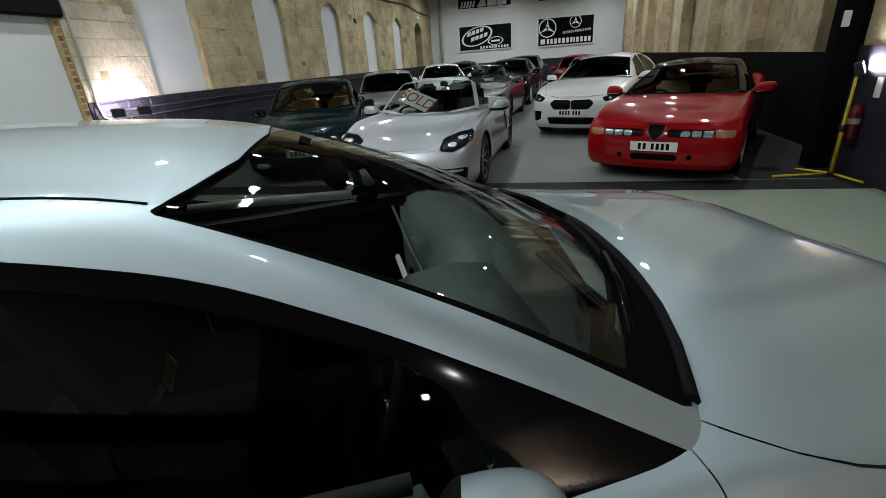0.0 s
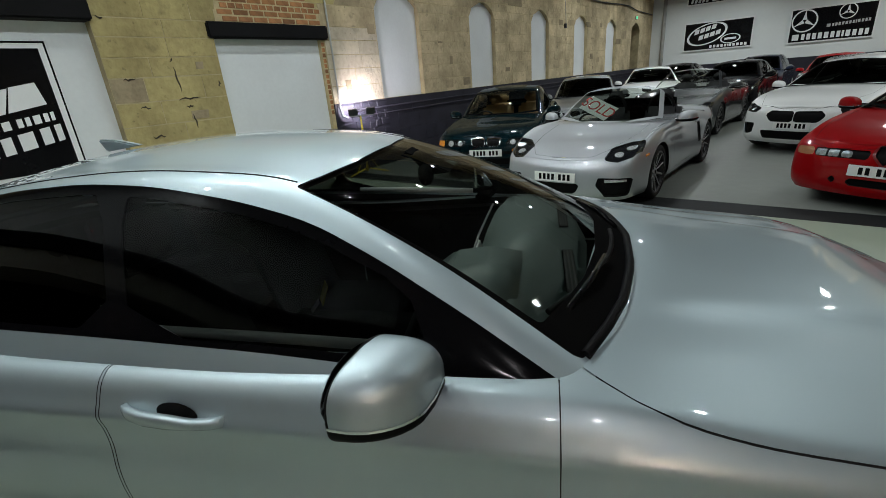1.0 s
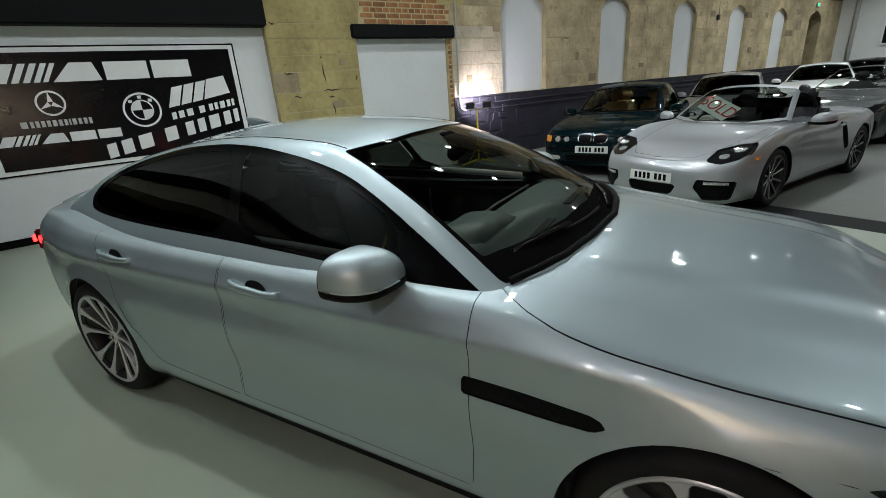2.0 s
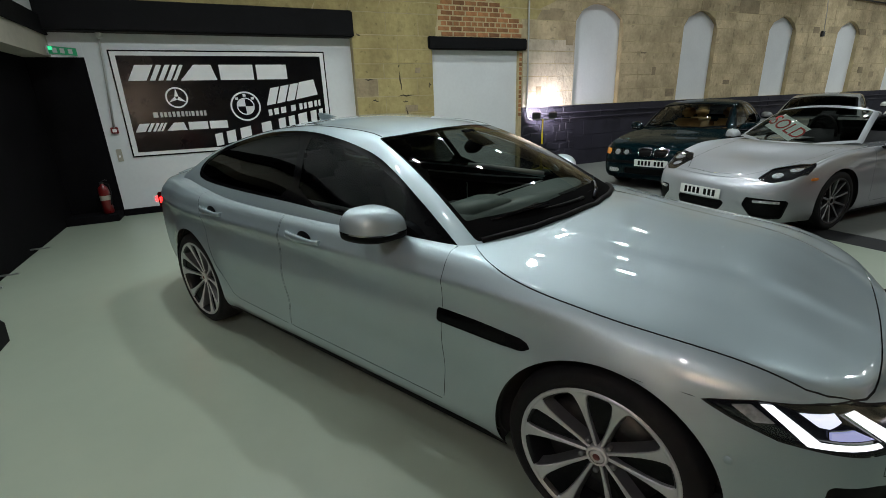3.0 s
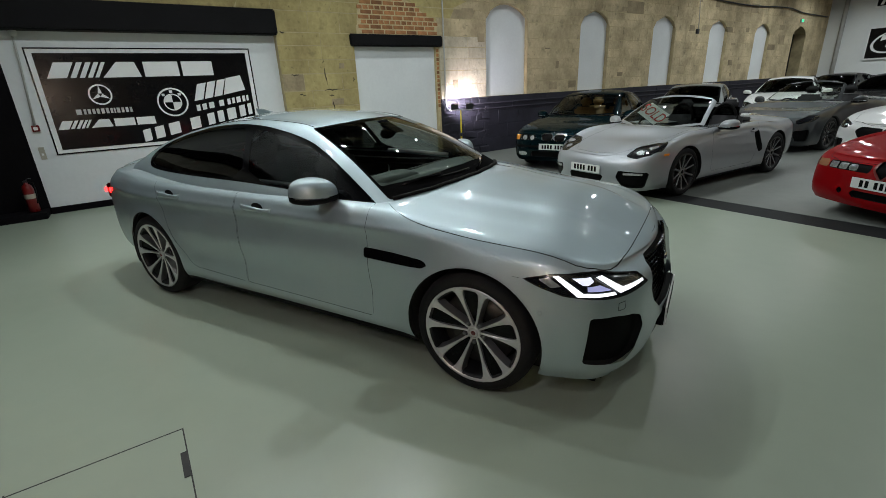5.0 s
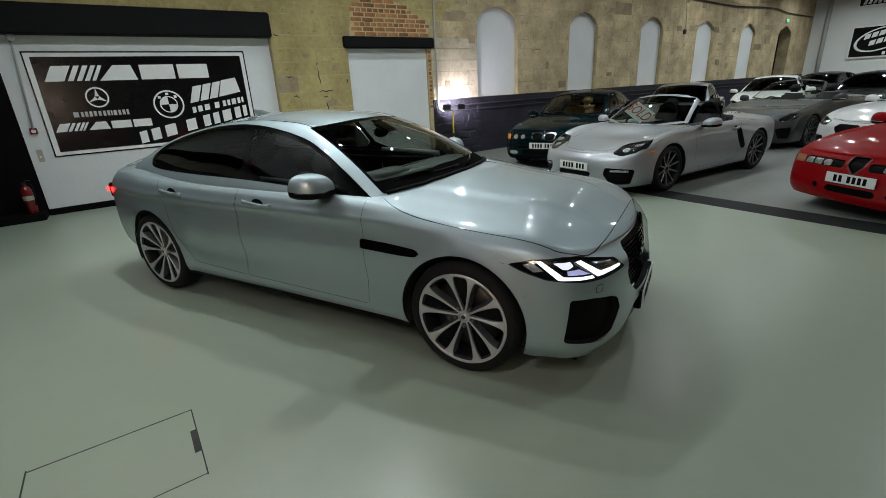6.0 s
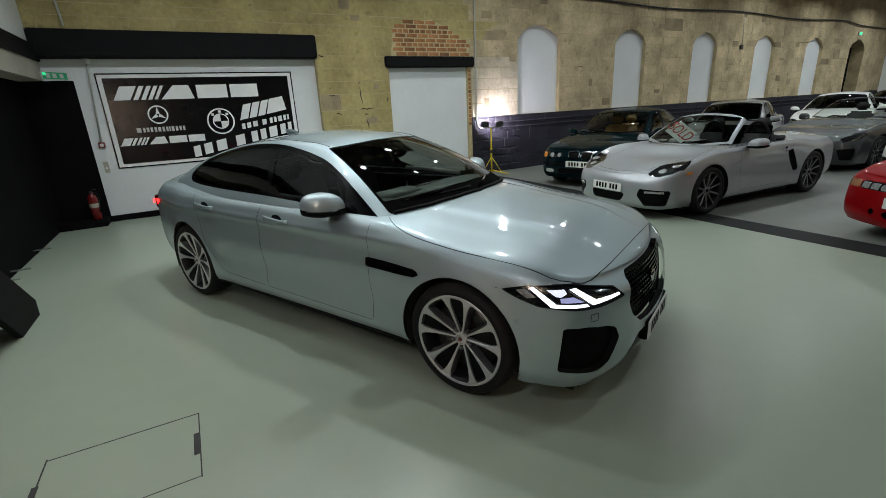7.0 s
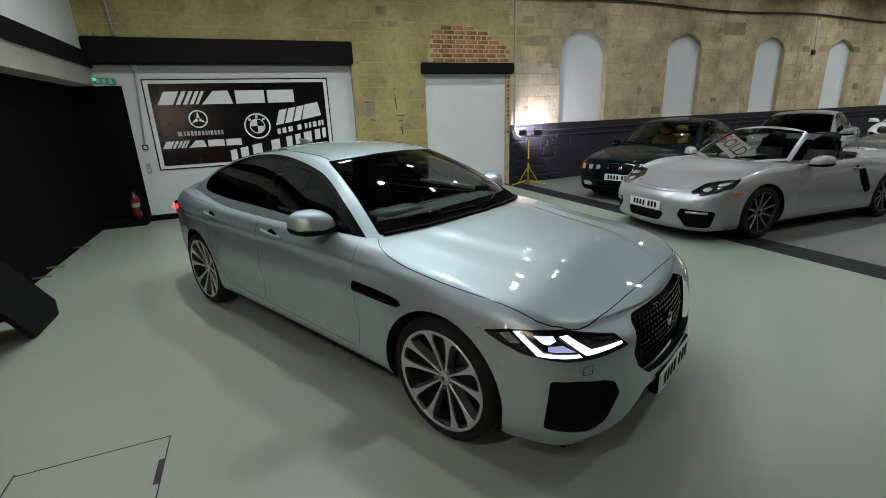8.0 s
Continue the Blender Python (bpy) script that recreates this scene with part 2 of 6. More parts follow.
mat("chrome", (0.75, 0.76, 0.78), 0.08, 1.0, vary=0.03)
mat("alloy", (0.58, 0.58, 0.59), 0.32, 0.55, vary=0.05, scale=8, coat=0.5)
mat("alloy_grey", (0.22, 0.22, 0.225), 0.35, 0.7, vary=0.08, scale=8, coat=0.3)
mat("alloy_dark", (0.02, 0.02, 0.022), 0.35, 0.6, vary=0.1, coat=0.3)
mat("disc_steel", (0.06, 0.058, 0.055), 0.45, 0.7, vary=0.2, scale=20)
mat("leather_tan", (0.45, 0.26, 0.11), 0.5, vary=0.12, scale=8, fine=60, bump=0.002)
mat("leather_black", (0.02, 0.02, 0.021), 0.7, spec=0.15, vary=0.2, scale=8, fine=60)
mat("cloth_roof", (0.012, 0.012, 0.014), 0.9, vary=0.2, scale=20, fine=90, bump=0.002)
mat("plate_white", (0.78, 0.78, 0.76), 0.35, vary=0.03, scale=20)
mat("lamp_dark", (0.015, 0.015, 0.018), 0.1, vary=0.1, coat=1.0)
mat("lamp_bowl", (0.62, 0.63, 0.65), 0.22, 0.55, vary=0.25, scale=40, coat=1.0)
mat("amber_dim", (0.30, 0.13, 0.06), 0.2, vary=0.1, coat=0.8)
mat("dash_grey", (0.042, 0.058, 0.055), 0.55, vary=0.1, scale=8, fine=80)
mat("cap_red", (0.13, 0.025, 0.025), 0.4, vary=0.2, scale=30)
mat("amber", (0.75, 0.25, 0.02), 0.25, vary=0.1, coat=0.5)
mat("yellow_tag", (0.75, 0.65, 0.08), 0.5, vary=0.1)
paint("paint_silver", (0.415, 0.50, 0.525), 0.68, 0.45, spec=0.1)
paint("paint_green", (0.002, 0.010, 0.013), 0.2, 0.25, 0.45, 0.0)
paint("paint_red", (0.27, 0.003, 0.005), 0.05, 0.4, 0.6, 0.04)
paint("paint_white", (0.70, 0.71, 0.70), 0.0, 0.3)
paint("paint_pearl", (0.38, 0.40, 0.42), 0.5, 0.40)
paint("paint_grey", (0.036, 0.04, 0.043), 0.5, 0.4)
paint("paint_pale_grey", (0.20, 0.21, 0.215), 0.6, 0.32)
paint("paint_black", (0.006, 0.006, 0.007), 0.2, 0.3, 0.7, 0.0)
paint("paint_navy", (0.012, 0.02, 0.05), 0.4, 0.3)
pane("glass_dark", (0.03, 0.033, 0.03), ior=1.28)
pane("glass_front", (0.22, 0.24, 0.23), ior=1.28)
pane("glass_smoke", (0.5, 0.55, 0.51))
pane("glass_tint", (0.30, 0.34, 0.31))
pane("glass_clear", (0.85, 0.88, 0.87))
pane("glass_screen", (0.82, 0.87, 0.82))
glow("drl_glow", (0.92, 0.94, 1.0), 1.5)
glow("lamp_soft", (0.80, 0.84, 1.0), 0.9)
# glow put on the headlight reflector for the bluish light it catches
glow("lamp_blue", (0.55, 0.58, 1.0), 0.42)
glow("tail_glow", (1.0, 0.01, 0.01), 12.0)
glow("tail_strip_glow", (1.0, 0.006, 0.006), 28.0)
glow("exit_glow", (0.05, 0.85, 0.35), 0.9)
mat("exit_dim", (0.02, 0.35, 0.15), 0.3, vary=0.1)
glow("flood_glow", (1.0, 0.95, 1.0), 8.0)


# ---------------------------------------------------------------- lamps of the hall and added fills
COOL = (0.913, 0.985, 1.000)
# the lamp at 8.3, 4.5 is added to brighten the red coupe's corner
for x, y, power in ((3.85, -1.5, 28), (3.85, 0.22, 49), (3.85, 1.95, 49), (3.85, 3.7, 30), (3.85, 5.65, 24), (6.2, 0.35, 7), (8.3, 4.5, 26), (1.7, -0.35, 5), (1.7, 1.65, 5), (1.7, 3.65, 14), (1.7, 5.65, 26)):
    square_lamp("flood_lamp", x, y, 5.0, x, y, 0.15, power * 1.05, COOL)
# two unseen fill lamps, added to brighten the saloon's near side and bumper
for y in (-3.9, -2.2):
    square_lamp("flood_lamp", 9.4, y, 4.6, 6.9, y * 0.3 + 0.6, 0.15, 9, (1.0, 0.965, 1.0), 105)
for x, power in ((1.7, 29), (4.4, 37), (9.1, 48)):
    for y in (9.0, 12.5, 16.5, 20.5, 24.5):
        square_lamp("flood_lamp", x, y, 5.0, x, y, 0.15, power * (1 if y < 15 else 1.6), COOL)


# ---------------------------------------------------------------- the hall
thing("floor", box_bm(-1.5, -6.5, -0.2, 12.0, 5.45, 0.0), M["floor_paint"], "glossy pale green-grey painted concrete floor", "floor", kind="structure")
thing("floor_far", box_bm(-1.5, 5.88, -0.2, 12.0, 28.0, 0.0), M["floor_old"], "older grey painted concrete floor of the parking bays", "floor", kind="structure")
thing("floor_strip", box_bm(-1.5, 5.45, -0.2, 12.0, 5.88, -0.004), M["floor_dark"], "dark drain channel strip across the floor", "floor strip", kind="structure")

WINDOWS = [(6.92, 8.25), (10.20, 11.42), (13.55, 14.78), (16.90, 18.15), (20.28, 21.55)]
SILL, SPRING, CROWN = 1.32, 3.07, 3.34
DOOR = (23.75, 25.1)


def arch_z(y, y0, y1, spring=SPRING, crown=CROWN):
    """The height of a flat arch over an opening."""
    t = (2 * y - y0 - y1) / (y1 - y0)
    return spring + (crown - spring) * (1 - t * t)


def lintel_gap(z):
    """The openings of the stone wall at a height, as intervals of y."""
    gaps = []
    if z < 2.97:
        gaps.append((-1.97, 2.13))
    if z < 2.62:
        gaps.append((3.60, 5.60))
    return gaps


# the backing wall, mortar coloured, with its openings
spans = [(-6.5, 2.97, -1.97, TOP), (-1.97, 2.97, 2.13, TOP), (2.13, 0, 3.60, TOP), (3.60, 2.62, 5.60, TOP), (5.60, 0, 6.92, TOP)]
for (a, b), nxt in zip(WINDOWS, [w[0] for w in WINDOWS[1:]] + [DOOR[0]]):
    spans += [(a, 0, b, SILL), (b, 0, nxt, TOP)]
spans.append((DOOR[1], 0, 28.0, TOP))
wall_bm = bmesh.new()
for y0, z0, y1, z1 in spans:
    box_bm(-0.6, y0, z0, -0.0015, y1, z1, bm=wall_bm)
for a, b, crown in [(*w, CROWN) for w in WINDOWS] + [(*DOOR, CROWN)]:
    ring = [(a + (b - a) * k / 12, arch_z(a + (b - a) * k / 12, a, b)) for k in range(13)]
    for (ya, za), (yb, zb) in zip(ring, ring[1:]):
        vs = [wall_bm.verts.new(c) for c in ((-0.0015, ya, za), (-0.0015, yb, zb), (-0.0015, yb, TOP), (-0.0015, ya, TOP), (-0.6, ya, za), (-0.6, yb, zb))]
        wall_bm.faces.new((vs[0], vs[1], vs[2], vs[3]))
        wall_bm.faces.new((vs[1], vs[0], vs[4], vs[5]))
wall_west = thing("wall_west", wall_bm, M["mortar"], "old sandstone wall with blocked arched windows", "wall", kind="structure")

thing("dado_backing", box_bm(-0.3, 5.60, 0, -0.0005, 27.2, 1.318), M["dado_paint"], "black painted foot of the stone wall", "dado", kind="structure")

# window infills, recessed
for n, (a, b) in enumerate(WINDOWS):
    outline = [(a - 0.02, SILL - 0.02), (b + 0.02, SILL - 0.02)] + [(b + 0.02 - (b - a + 0.04) * k / 14, arch_z(min(max(b - (b - a) * k / 14, a), b), a, b) + 0.02) for k in range(15)]
    thing(f"window_{n + 1}", prism_bm(outline, 0.06, "x", -0.165), M["white_wall"], "arched window blocked with a white plastered infill", "blocked window", "blocked windows", "structure")
# a black sheet stands for the unlit depth of the open doorway
thing("door_far", prism_bm([(DOOR[0] - 0.02, 0), (DOOR[1] + 0.02, 0)] + [(DOOR[1] - (DOOR[1] - DOOR[0]) * k / 14, arch_z(DOOR[1] - (DOOR[1] - DOOR[0]) * k / 14, *DOOR)) for k in range(15)], 0.06, "x", -0.5), M["black_board"], "dark arched doorway with a closed door", "door", kind="structure")

# the two lintelled bays
thing("wall_sign_bay", box_bm(-0.5, -1.64, 0.0, -0.15, 2.13, 2.60), M["white_wall"], "white plastered wall panel under a black beam", "wall", kind="structure")
thing("wall_dark_bay", box_bm(-0.5, -6.5, 0.0, -0.16, -1.64, 2.26), M["black_board"], "black painted wall beside the white panel", "wall", kind="structure")
thing("wall_sign_bay_top", box_bm(-0.5, -2.6, 2.26, -0.145, -1.64, 2.60), M["white_wall"], "white band over the black wall", "wall", kind="structure")
thing("beam_sign_bay", box_bm(-0.3, -2.02, 2.57, 0.06, 2.16, 2.97, 0.02), M["black_beam"], "heavy black painted timber lintel beam", "beam", kind="structure")
thing("baseboard", box_bm(-0.15, -1.64, 0.0, -0.125, 2.13, 0.10, 0.004), M["black_board"], "black skirting board", "skirting", kind="structure")
thing("door_blocked", box_bm(-0.5, 3.60, 0.0, -0.10, 5.52, 2.42), M["white_wall"], "blocked doorway with a white plastered infill", "blocked door", kind="structure")
thing("beam_door", box_bm(-0.3, 3.52, 2.405, 0.05, 5.67, 2.62, 0.02), M["black_beam"], "black painted timber lintel over the blocked doorway", "beam", kind="structure")

# end wall, right-hand walls, left wall, ceiling
thing("wall_north", box_bm(-1.0, 27.3, 0, 12, 27.8, TOP), M["white_board"], "white painted end wall", "wall", kind="structure")
thing("dado_north", box_bm(-0.0, 27.26, 0, 10.4, 27.298, 1.24), M["dado_paint"], "black painted dado of the end wall", "dado", kind="structure")
bm = bmesh.new()
box_bm(10.4, 6.3, 0, 10.9, 27.3, TOP, bm=bm)
for k in range(8):
    box_bm(10.1, 8.2 + 2.5 * k, 0, 10.395, 9.1 + 2.5 * k, TOP, 0.01, 1, bm=bm)
thing("wall_east", bm, M["stone"], "sandstone wall with pilasters", "wall", kind="structure")
thing("floor_margin", box_bm(8.58, 5.90, -0.1, 10.05, 27.2, 0.004), M["floor_dark"], "dark unpainted floor margin along the wall", "floor", kind="structure")
thing("dado_east", box_bm(10.06, 6.33, 0, 10.09, 27.26, 1.27), M["black_board"], "black painted dado boards in front of the pilasters", "dado", kind="structure")
thing("wall_east_near", box_bm(9.70, -6.5, 1.36, 10.5, 6.34, 2.75), M["stone"], "pale stone wall lit by a work light", "wall", kind="structure")
bm = bmesh.new()
ribs = []
for k in range(234):
    y = -6.5 + 0.055 * k
    ribs.append([bm.verts.new((9.69 + (0.0, 0.0, 0.03, 0.03)[k % 4], y, z)) for z in (2.75, TOP)])
for p, q in zip(ribs, ribs[1:]):
    bm.faces.new((p[0], p[1], q[1], q[0]))
box_bm(9.75, -6.5, 2.75, 10.5, 6.34, TOP, bm=bm)
thing("cladding_east", bm, M["cladding"], "grey corrugated metal cladding above the stone", "cladding", kind="structure")
thing("dado_east_near", box_bm(9.67, -6.5, 0, 10.5, 6.34, 1.36), M["dado_paint"], "black painted rough stone dado", "dado", kind="structure")
thing("pillar_black", box_bm(9.44, 6.36, 0, 9.665, 6.54, TOP, 0.01), M["black_board"], "black boarded pillar", "pillar", kind="structure")
thing("wall_east_return", box_bm(9.67, 6.344, 0, 10.5, 6.56, TOP), M["black_board"], "black boarded return of the wall", "wall", kind="structure")
thing("wall_south_dark", box_bm(-0.5, -2.6, 0, 6.2, -2.3, 2.26), M["black_board"], "black painted boarded wall under the gallery", "wall", kind="structure")
thing("gallery_band", box_bm(-0.5, -2.6, 2.26, 6.4, -2.0, 2.53), M["beige_wall"], "beige painted band under the gallery edge", "gallery", kind="structure")
thing("gallery_trim", box_bm(-0.3, -2.6, 2.53, 6.4, -1.97, 2.76, 0.004), M["black_beam"], "black fascia board of the gallery", "fascia", kind="structure")
thing("gallery_wall", box_bm(-0.3, -2.6, 2.76, 6.4, -2.02, TOP), M["white_board"], "white boarded gallery wall", "wall", kind="structure")
thing("wall_south", box_bm(-1.0, -6.9, 0, 12, -6.5, TOP), M["black_board"], "plain dark wall at the back of the hall", "wall", kind="structure")
thing("ceiling", box_bm(-1.0, -6.9, TOP, 12, 28, TOP + 0.2), M["ceiling_dark"], "dark boarded ceiling", "ceiling", kind="structure")

for y in (-3.4, 0.9, 5.2, 9.5, 13.8, 18.1, 22.4):
    bm = box_bm(-0.4, y - 0.06, TOP - 0.95, 10.4, y + 0.06, TOP - 0.83)
    for k in range(10):
        a, b = (TOP - 0.9, TOP) if k % 2 else (TOP, TOP - 0.9)
        tube_bm([(1.04 * k - 0.2, y, a), (1.04 * k + 0.84, y, b)], 0.045, 6, bm)
    thing("roof_truss", bm, M["black_metal"], "dark steel roof truss under the ceiling", "roof truss", "roof trusses", "structure")


# ---------------------------------------------------------------- vehicle shells
def spline(points, steps):
    """Catmull-Rom through rows of points (first axis); the ends are given by the first and last, which are not drawn."""
    p = np.asarray(points, float)
    out = []
    for i in range(1, len(p) - 2):
        a, b, c, d = p[i - 1], p[i], p[i + 1], p[i + 2]
        for k in range(steps):
            t = k / steps
            out.append(0.5 * (2 * b + (c - a) * t + (2 * a - 5 * b + 4 * c - d) * t * t + (3 * b - a - 3 * c + d) * t ** 3))
    return np.array(out + [p[-2]])


def poly_sdf(outline, a, b, grow=0.0):
    """Signed distance of points (a, b) from a closed outline; negative inside; grow rounds and widens it."""
    p = np.stack([a, b], -1)
    v = np.asarray(outline, float)
    best, inside = np.full(len(p), 1e9), np.zeros(len(p), bool)
    for i in range(len(v)):
        s, e = v[i], v[(i + 1) % len(v)]
        d = e - s
        h = np.clip(((p - s) @ d) / (d @ d + 1e-12), 0, 1)
        best = np.minimum(best, np.hypot(*(p - s - h[:, None] * d).T))
        cross = ((s[1] > p[:, 1]) != (e[1] > p[:, 1])) & (p[:, 0] < (e[0] - s[0]) * (p[:, 1] - s[1]) / (e[1] - s[1] + 1e-15) + s[0])
        inside ^= cross
    return np.where(inside, -best, best) - grow


class Sheet:
    """One half (y >= 0) of a smooth shell, which can be cut along any curve and split into panels."""

    def __init__(self, grid, tag):
        n, m = grid.shape[:2]
        self.v = [tuple(p) for p in grid.reshape(-1, 3)]
        self.f = [(i * m + j, i * m + j + 1, (i + 1) * m + j + 1, (i + 1) * m + j) for i in range(n - 1) for j in range(m - 1)]
        self.tag = [tag] * len(self.f)
        g = grid
        nor = np.zeros_like(g)
        fn = np.cross(g[1:, 1:] - g[:-1, :-1], g[1:, :-1] - g[:-1, 1:])
        for a in (0, 1):
            for b in (0, 1):
                nor[a : n - 1 + a, b : m - 1 + b] += fn
        mid = np.abs(g[..., 1]) < 1e-6
        nor[mid, 1] = 0
        nor /= np.linalg.norm(nor, axis=-1, keepdims=True) + 1e-12
        centre = np.array([g[..., 0].mean(), 0, g[..., 2].min() + 0.3])
        if ((g - centre) * nor).sum() < 0:
            nor = -nor
            self.f = [q[::-1] for q in self.f]
        self.n = [tuple(p) for p in nor.reshape(-1, 3)]

    def region(self, tag, sdf, only=("body",), seam=0.0):
        """The part of some panels inside a signed distance takes a tag; seam: the width of a shut line round it."""
        if seam:
            self.region("_new", lambda p: sdf(p) - seam / 2, only)
            self.region(tag, lambda p: sdf(p) + seam / 2, ("_new",))
            self.tag = ["seam" if t == "_new" else t for t in self.tag]
            return
        val = sdf(np.array(self.v)).tolist()
        made, f2, t2 = {}, [], []
        for q, tg in zip(self.f, self.tag):
            if tg not in only:
                f2.append(q), t2.append(tg)
                continue
            s = [val[i] < 0 for i in q]
            if not any(s):
                f2.append(q), t2.append(tg)
            elif all(s):
                f2.append(q), t2.append(tag)
            else:
                ring, cuts = [], 0
                for i, j in zip(q, q[1:] + q[:1]):
                    ring.append((i, val[i] < 0, False))
                    if (val[i] < 0) != (val[j] < 0):
                        key = (min(i, j), max(i, j))
                        if key not in made:
                            a, b = key
                            h = val[a] / (val[a] - val[b])
                            made[key] = len(self.v)
                            self.v.append(tuple(x + (y - x) * h for x, y in zip(self.v[a], self.v[b])))
                            self.n.append(tuple(x + (y - x) * h for x, y in zip(self.n[a], self.n[b])))
                        ring.append((made[key], None, True))
                        cuts += 1
                if cuts != 2:
                    f2.append(q), t2.append(tag if sum(s) * 2 > len(s) else tg)
                    continue
                for side, label in ((True, tag), (False, tg)):
                    piece = tuple(i for i, inner, edge in ring if edge or inner is side)
                    if len(piece) > 2:
                        f2.append(piece), t2.append(label)
        self.f, self.tag = f2, t2

    def refine(self, tag):
        """Splits the faces of a tag into four, for finer cuts."""
        made, f2, t2 = {}, [], []

        def mid(*ids):
            key = tuple(sorted(ids))
            if key not in made:
                made[key] = len(self.v)
                self.v.append(tuple(sum(self.v[i][c] for i in ids) / len(ids) for c in range(3)))
                self.n.append(tuple(sum(self.n[i][c] for i in ids) / len(ids) for c in range(3)))
            return made[key]

        for q, t in zip(self.f, self.tag):
            if t != tag:
                f2.append(q), t2.append(t)
                continue
            c = mid(*q)
            for a, b, d in zip(q[-1:] + q[:-1], q, q[1:] + q[:1]):
                f2.append((mid(a, b), b, mid(b, d), c)), t2.append(t)
        self.f, self.tag = f2, t2

    def move(self, change):
        """Shifts points: change(p, n) gives the new places."""
        self.v = [tuple(p) for p in change(np.array(self.v), np.array(self.n))]

    def mesh(self, name, tag, material, sides=(1, -1), sink=0.0):
        """The panels of a tag, on one or both sides, as one mesh with the shell's own normals."""
        faces = [q for q, t in zip(self.f, self.tag) if t == tag]
        if not faces:
            return None
        used = sorted({i for q in faces for i in q})
        at = {i: k for k, i in enumerate(used)}
        v, n = np.array([self.v[i] for i in used]), np.array([self.n[i] for i in used])
        v = v - n * sink
        vs, ns, fs = [], [], []
        for side in sides:
            base = len(vs)
            vs += (v * (1, side, 1)).tolist()
            ns += (n * (1, side, 1)).tolist()
            fs += [tuple(base + at[i] for i in (q if side > 0 else q[::-1])) for q in faces]
        return mesh_from(name, vs, fs, material, ns)


BASE = dict(xa=1.48, F=2.342, R=2.60, W=0.935, H=1.457, r=0.345, ra=0.385, z0=0.20, nose=0.70, fender=0.86, hood=0.955, belt=0.955, cowl=1.02,
            boot=1.07, tailz=0.97, plan=(0.90, 0.77, 0.43), rear=(0.5, 0.80, 0.885), cowl_x=1.10, pillar_x=0.88, head_x=0.15, roof_x=-1.05, tail_x=-2.12,
            rail=0.56, belt_y=0.815, open=False, tuck=0.06, lip=0.0, steps=8)


def lower_body(s):
    """The loft of bumpers, wings, doors, bonnet and boot: thirteen stations from the tail to the nose, eight lines from the sill to the middle."""
    xa, F, R, W = s["xa"], s["F"], s["R"], s["W"]
    fo, ro = F - xa, R - xa
    xs = [-R, -R + 0.03, -R + 0.17 * ro, -xa - 0.42 * ro, -xa, -xa * 0.55, -0.05, xa * 0.52, xa, xa + 0.52 * fo, F - 0.19 * fo, F - 0.045 * fo, F]
    r1, r2, r3 = s["rear"]
    p9, p10, p11 = s["plan"]
    w = [0, r1, r2, r3, W, W, W - 0.006, W - 0.004, W, p9, p10, p11, 0]
    zs = [s["tailz"]] * 3 + [s["tailz"] + 0.005, s["tailz"], s["belt"] + 0.005, s["belt"], s["belt"], s["fender"], s["fender"] * 0.45 + s["nose"] * 0.55 + 0.02, s["nose"] + 0.025, s["nose"] + 0.005, s["nose"]]
    xc = [-R + 0.10, -R + 0.12, -R + 0.30 * ro, -xa - 0.30 * ro, -xa * 0.9, -xa * 0.5, -0.05, xa * 0.62, xa * 0.96, xa + 0.34 * fo, F - 0.38 * fo, F - 0.2 * fo, F - 0.13 * fo]
    zc = [s["boot"]] * 3 + [s["boot"] + 0.01, s["boot"] - 0.02, s["cowl"] - 0.04, s["cowl"] - 0.04, s["cowl"], s["hood"], s["hood"] * 0.6 + s["nose"] * 0.4 + 0.03, s["nose"] + 0.09, s["nose"] + 0.05, s["nose"] + 0.035]
    z0 = [s["z0"] + 0.1, s["z0"] + 0.09, s["z0"] + 0.07, s["z0"] + 0.03] + [s["z0"]] * 6 + [s["z0"] - 0.01] * 3
    full = s.get("full", 0.0)
    zc = zc[:9] + [zc[9] + full * 0.6, zc[10] + full, zc[11] + full * 0.8, zc[12] + full * 0.5]
    zs = zs[:9] + [zs[9] + full * 0.5, zs[10] + full * 0.6, zs[11] + full * 0.4, zs[12] + full * 0.4]
    front = [0] * 9 + [0.25, 0.75, 1, 1]
    back = [1, 1, 0.7, 0.2] + [0] * 9
    net = []
    for k in range(13):
        h = zs[k] - z0[k]
        row = []
        for lift, inset, fx, bx in ((0, 0.055, -s["tuck"], 0.10), (0.16, 0.012, 0.0, 0.01), (0.46, 0.0, 0.0, -0.02), (0.84, 0.014, -0.025, 0.0), (1.0, 0.062, -0.10, 0.06)):
            row.append((xs[k] + fx * front[k] + bx * back[k], max(0.0, w[k] - inset * min(1, w[k] / 0.3)), z0[k] + h * lift))
        sx, sy, sz = row[-1]
        for t, up in ((0.12, 0.42), (0.52, 0.84), (1.0, 1.0)):
            row.append((sx + (xc[k] - sx) * t, sy * (1 - t), sz + (zc[k] - sz) * up))
        net.append(row)
    net = np.array(net)
    flip = np.array([1, -1, 1])
    net = np.concatenate([net[1:2] * flip, net, net[-2:-1] * flip])
    g = spline(net, s["steps"])
    g = np.swapaxes(g, 0, 1)
    g = np.concatenate([2 * g[:1] - g[1:2], g, g[-2:-1] * flip])
    g = np.swapaxes(spline(g, max(4, s["steps"] - 2)), 0, 1)
    g[..., 1] = np.maximum(g[..., 1], 0)
    return g


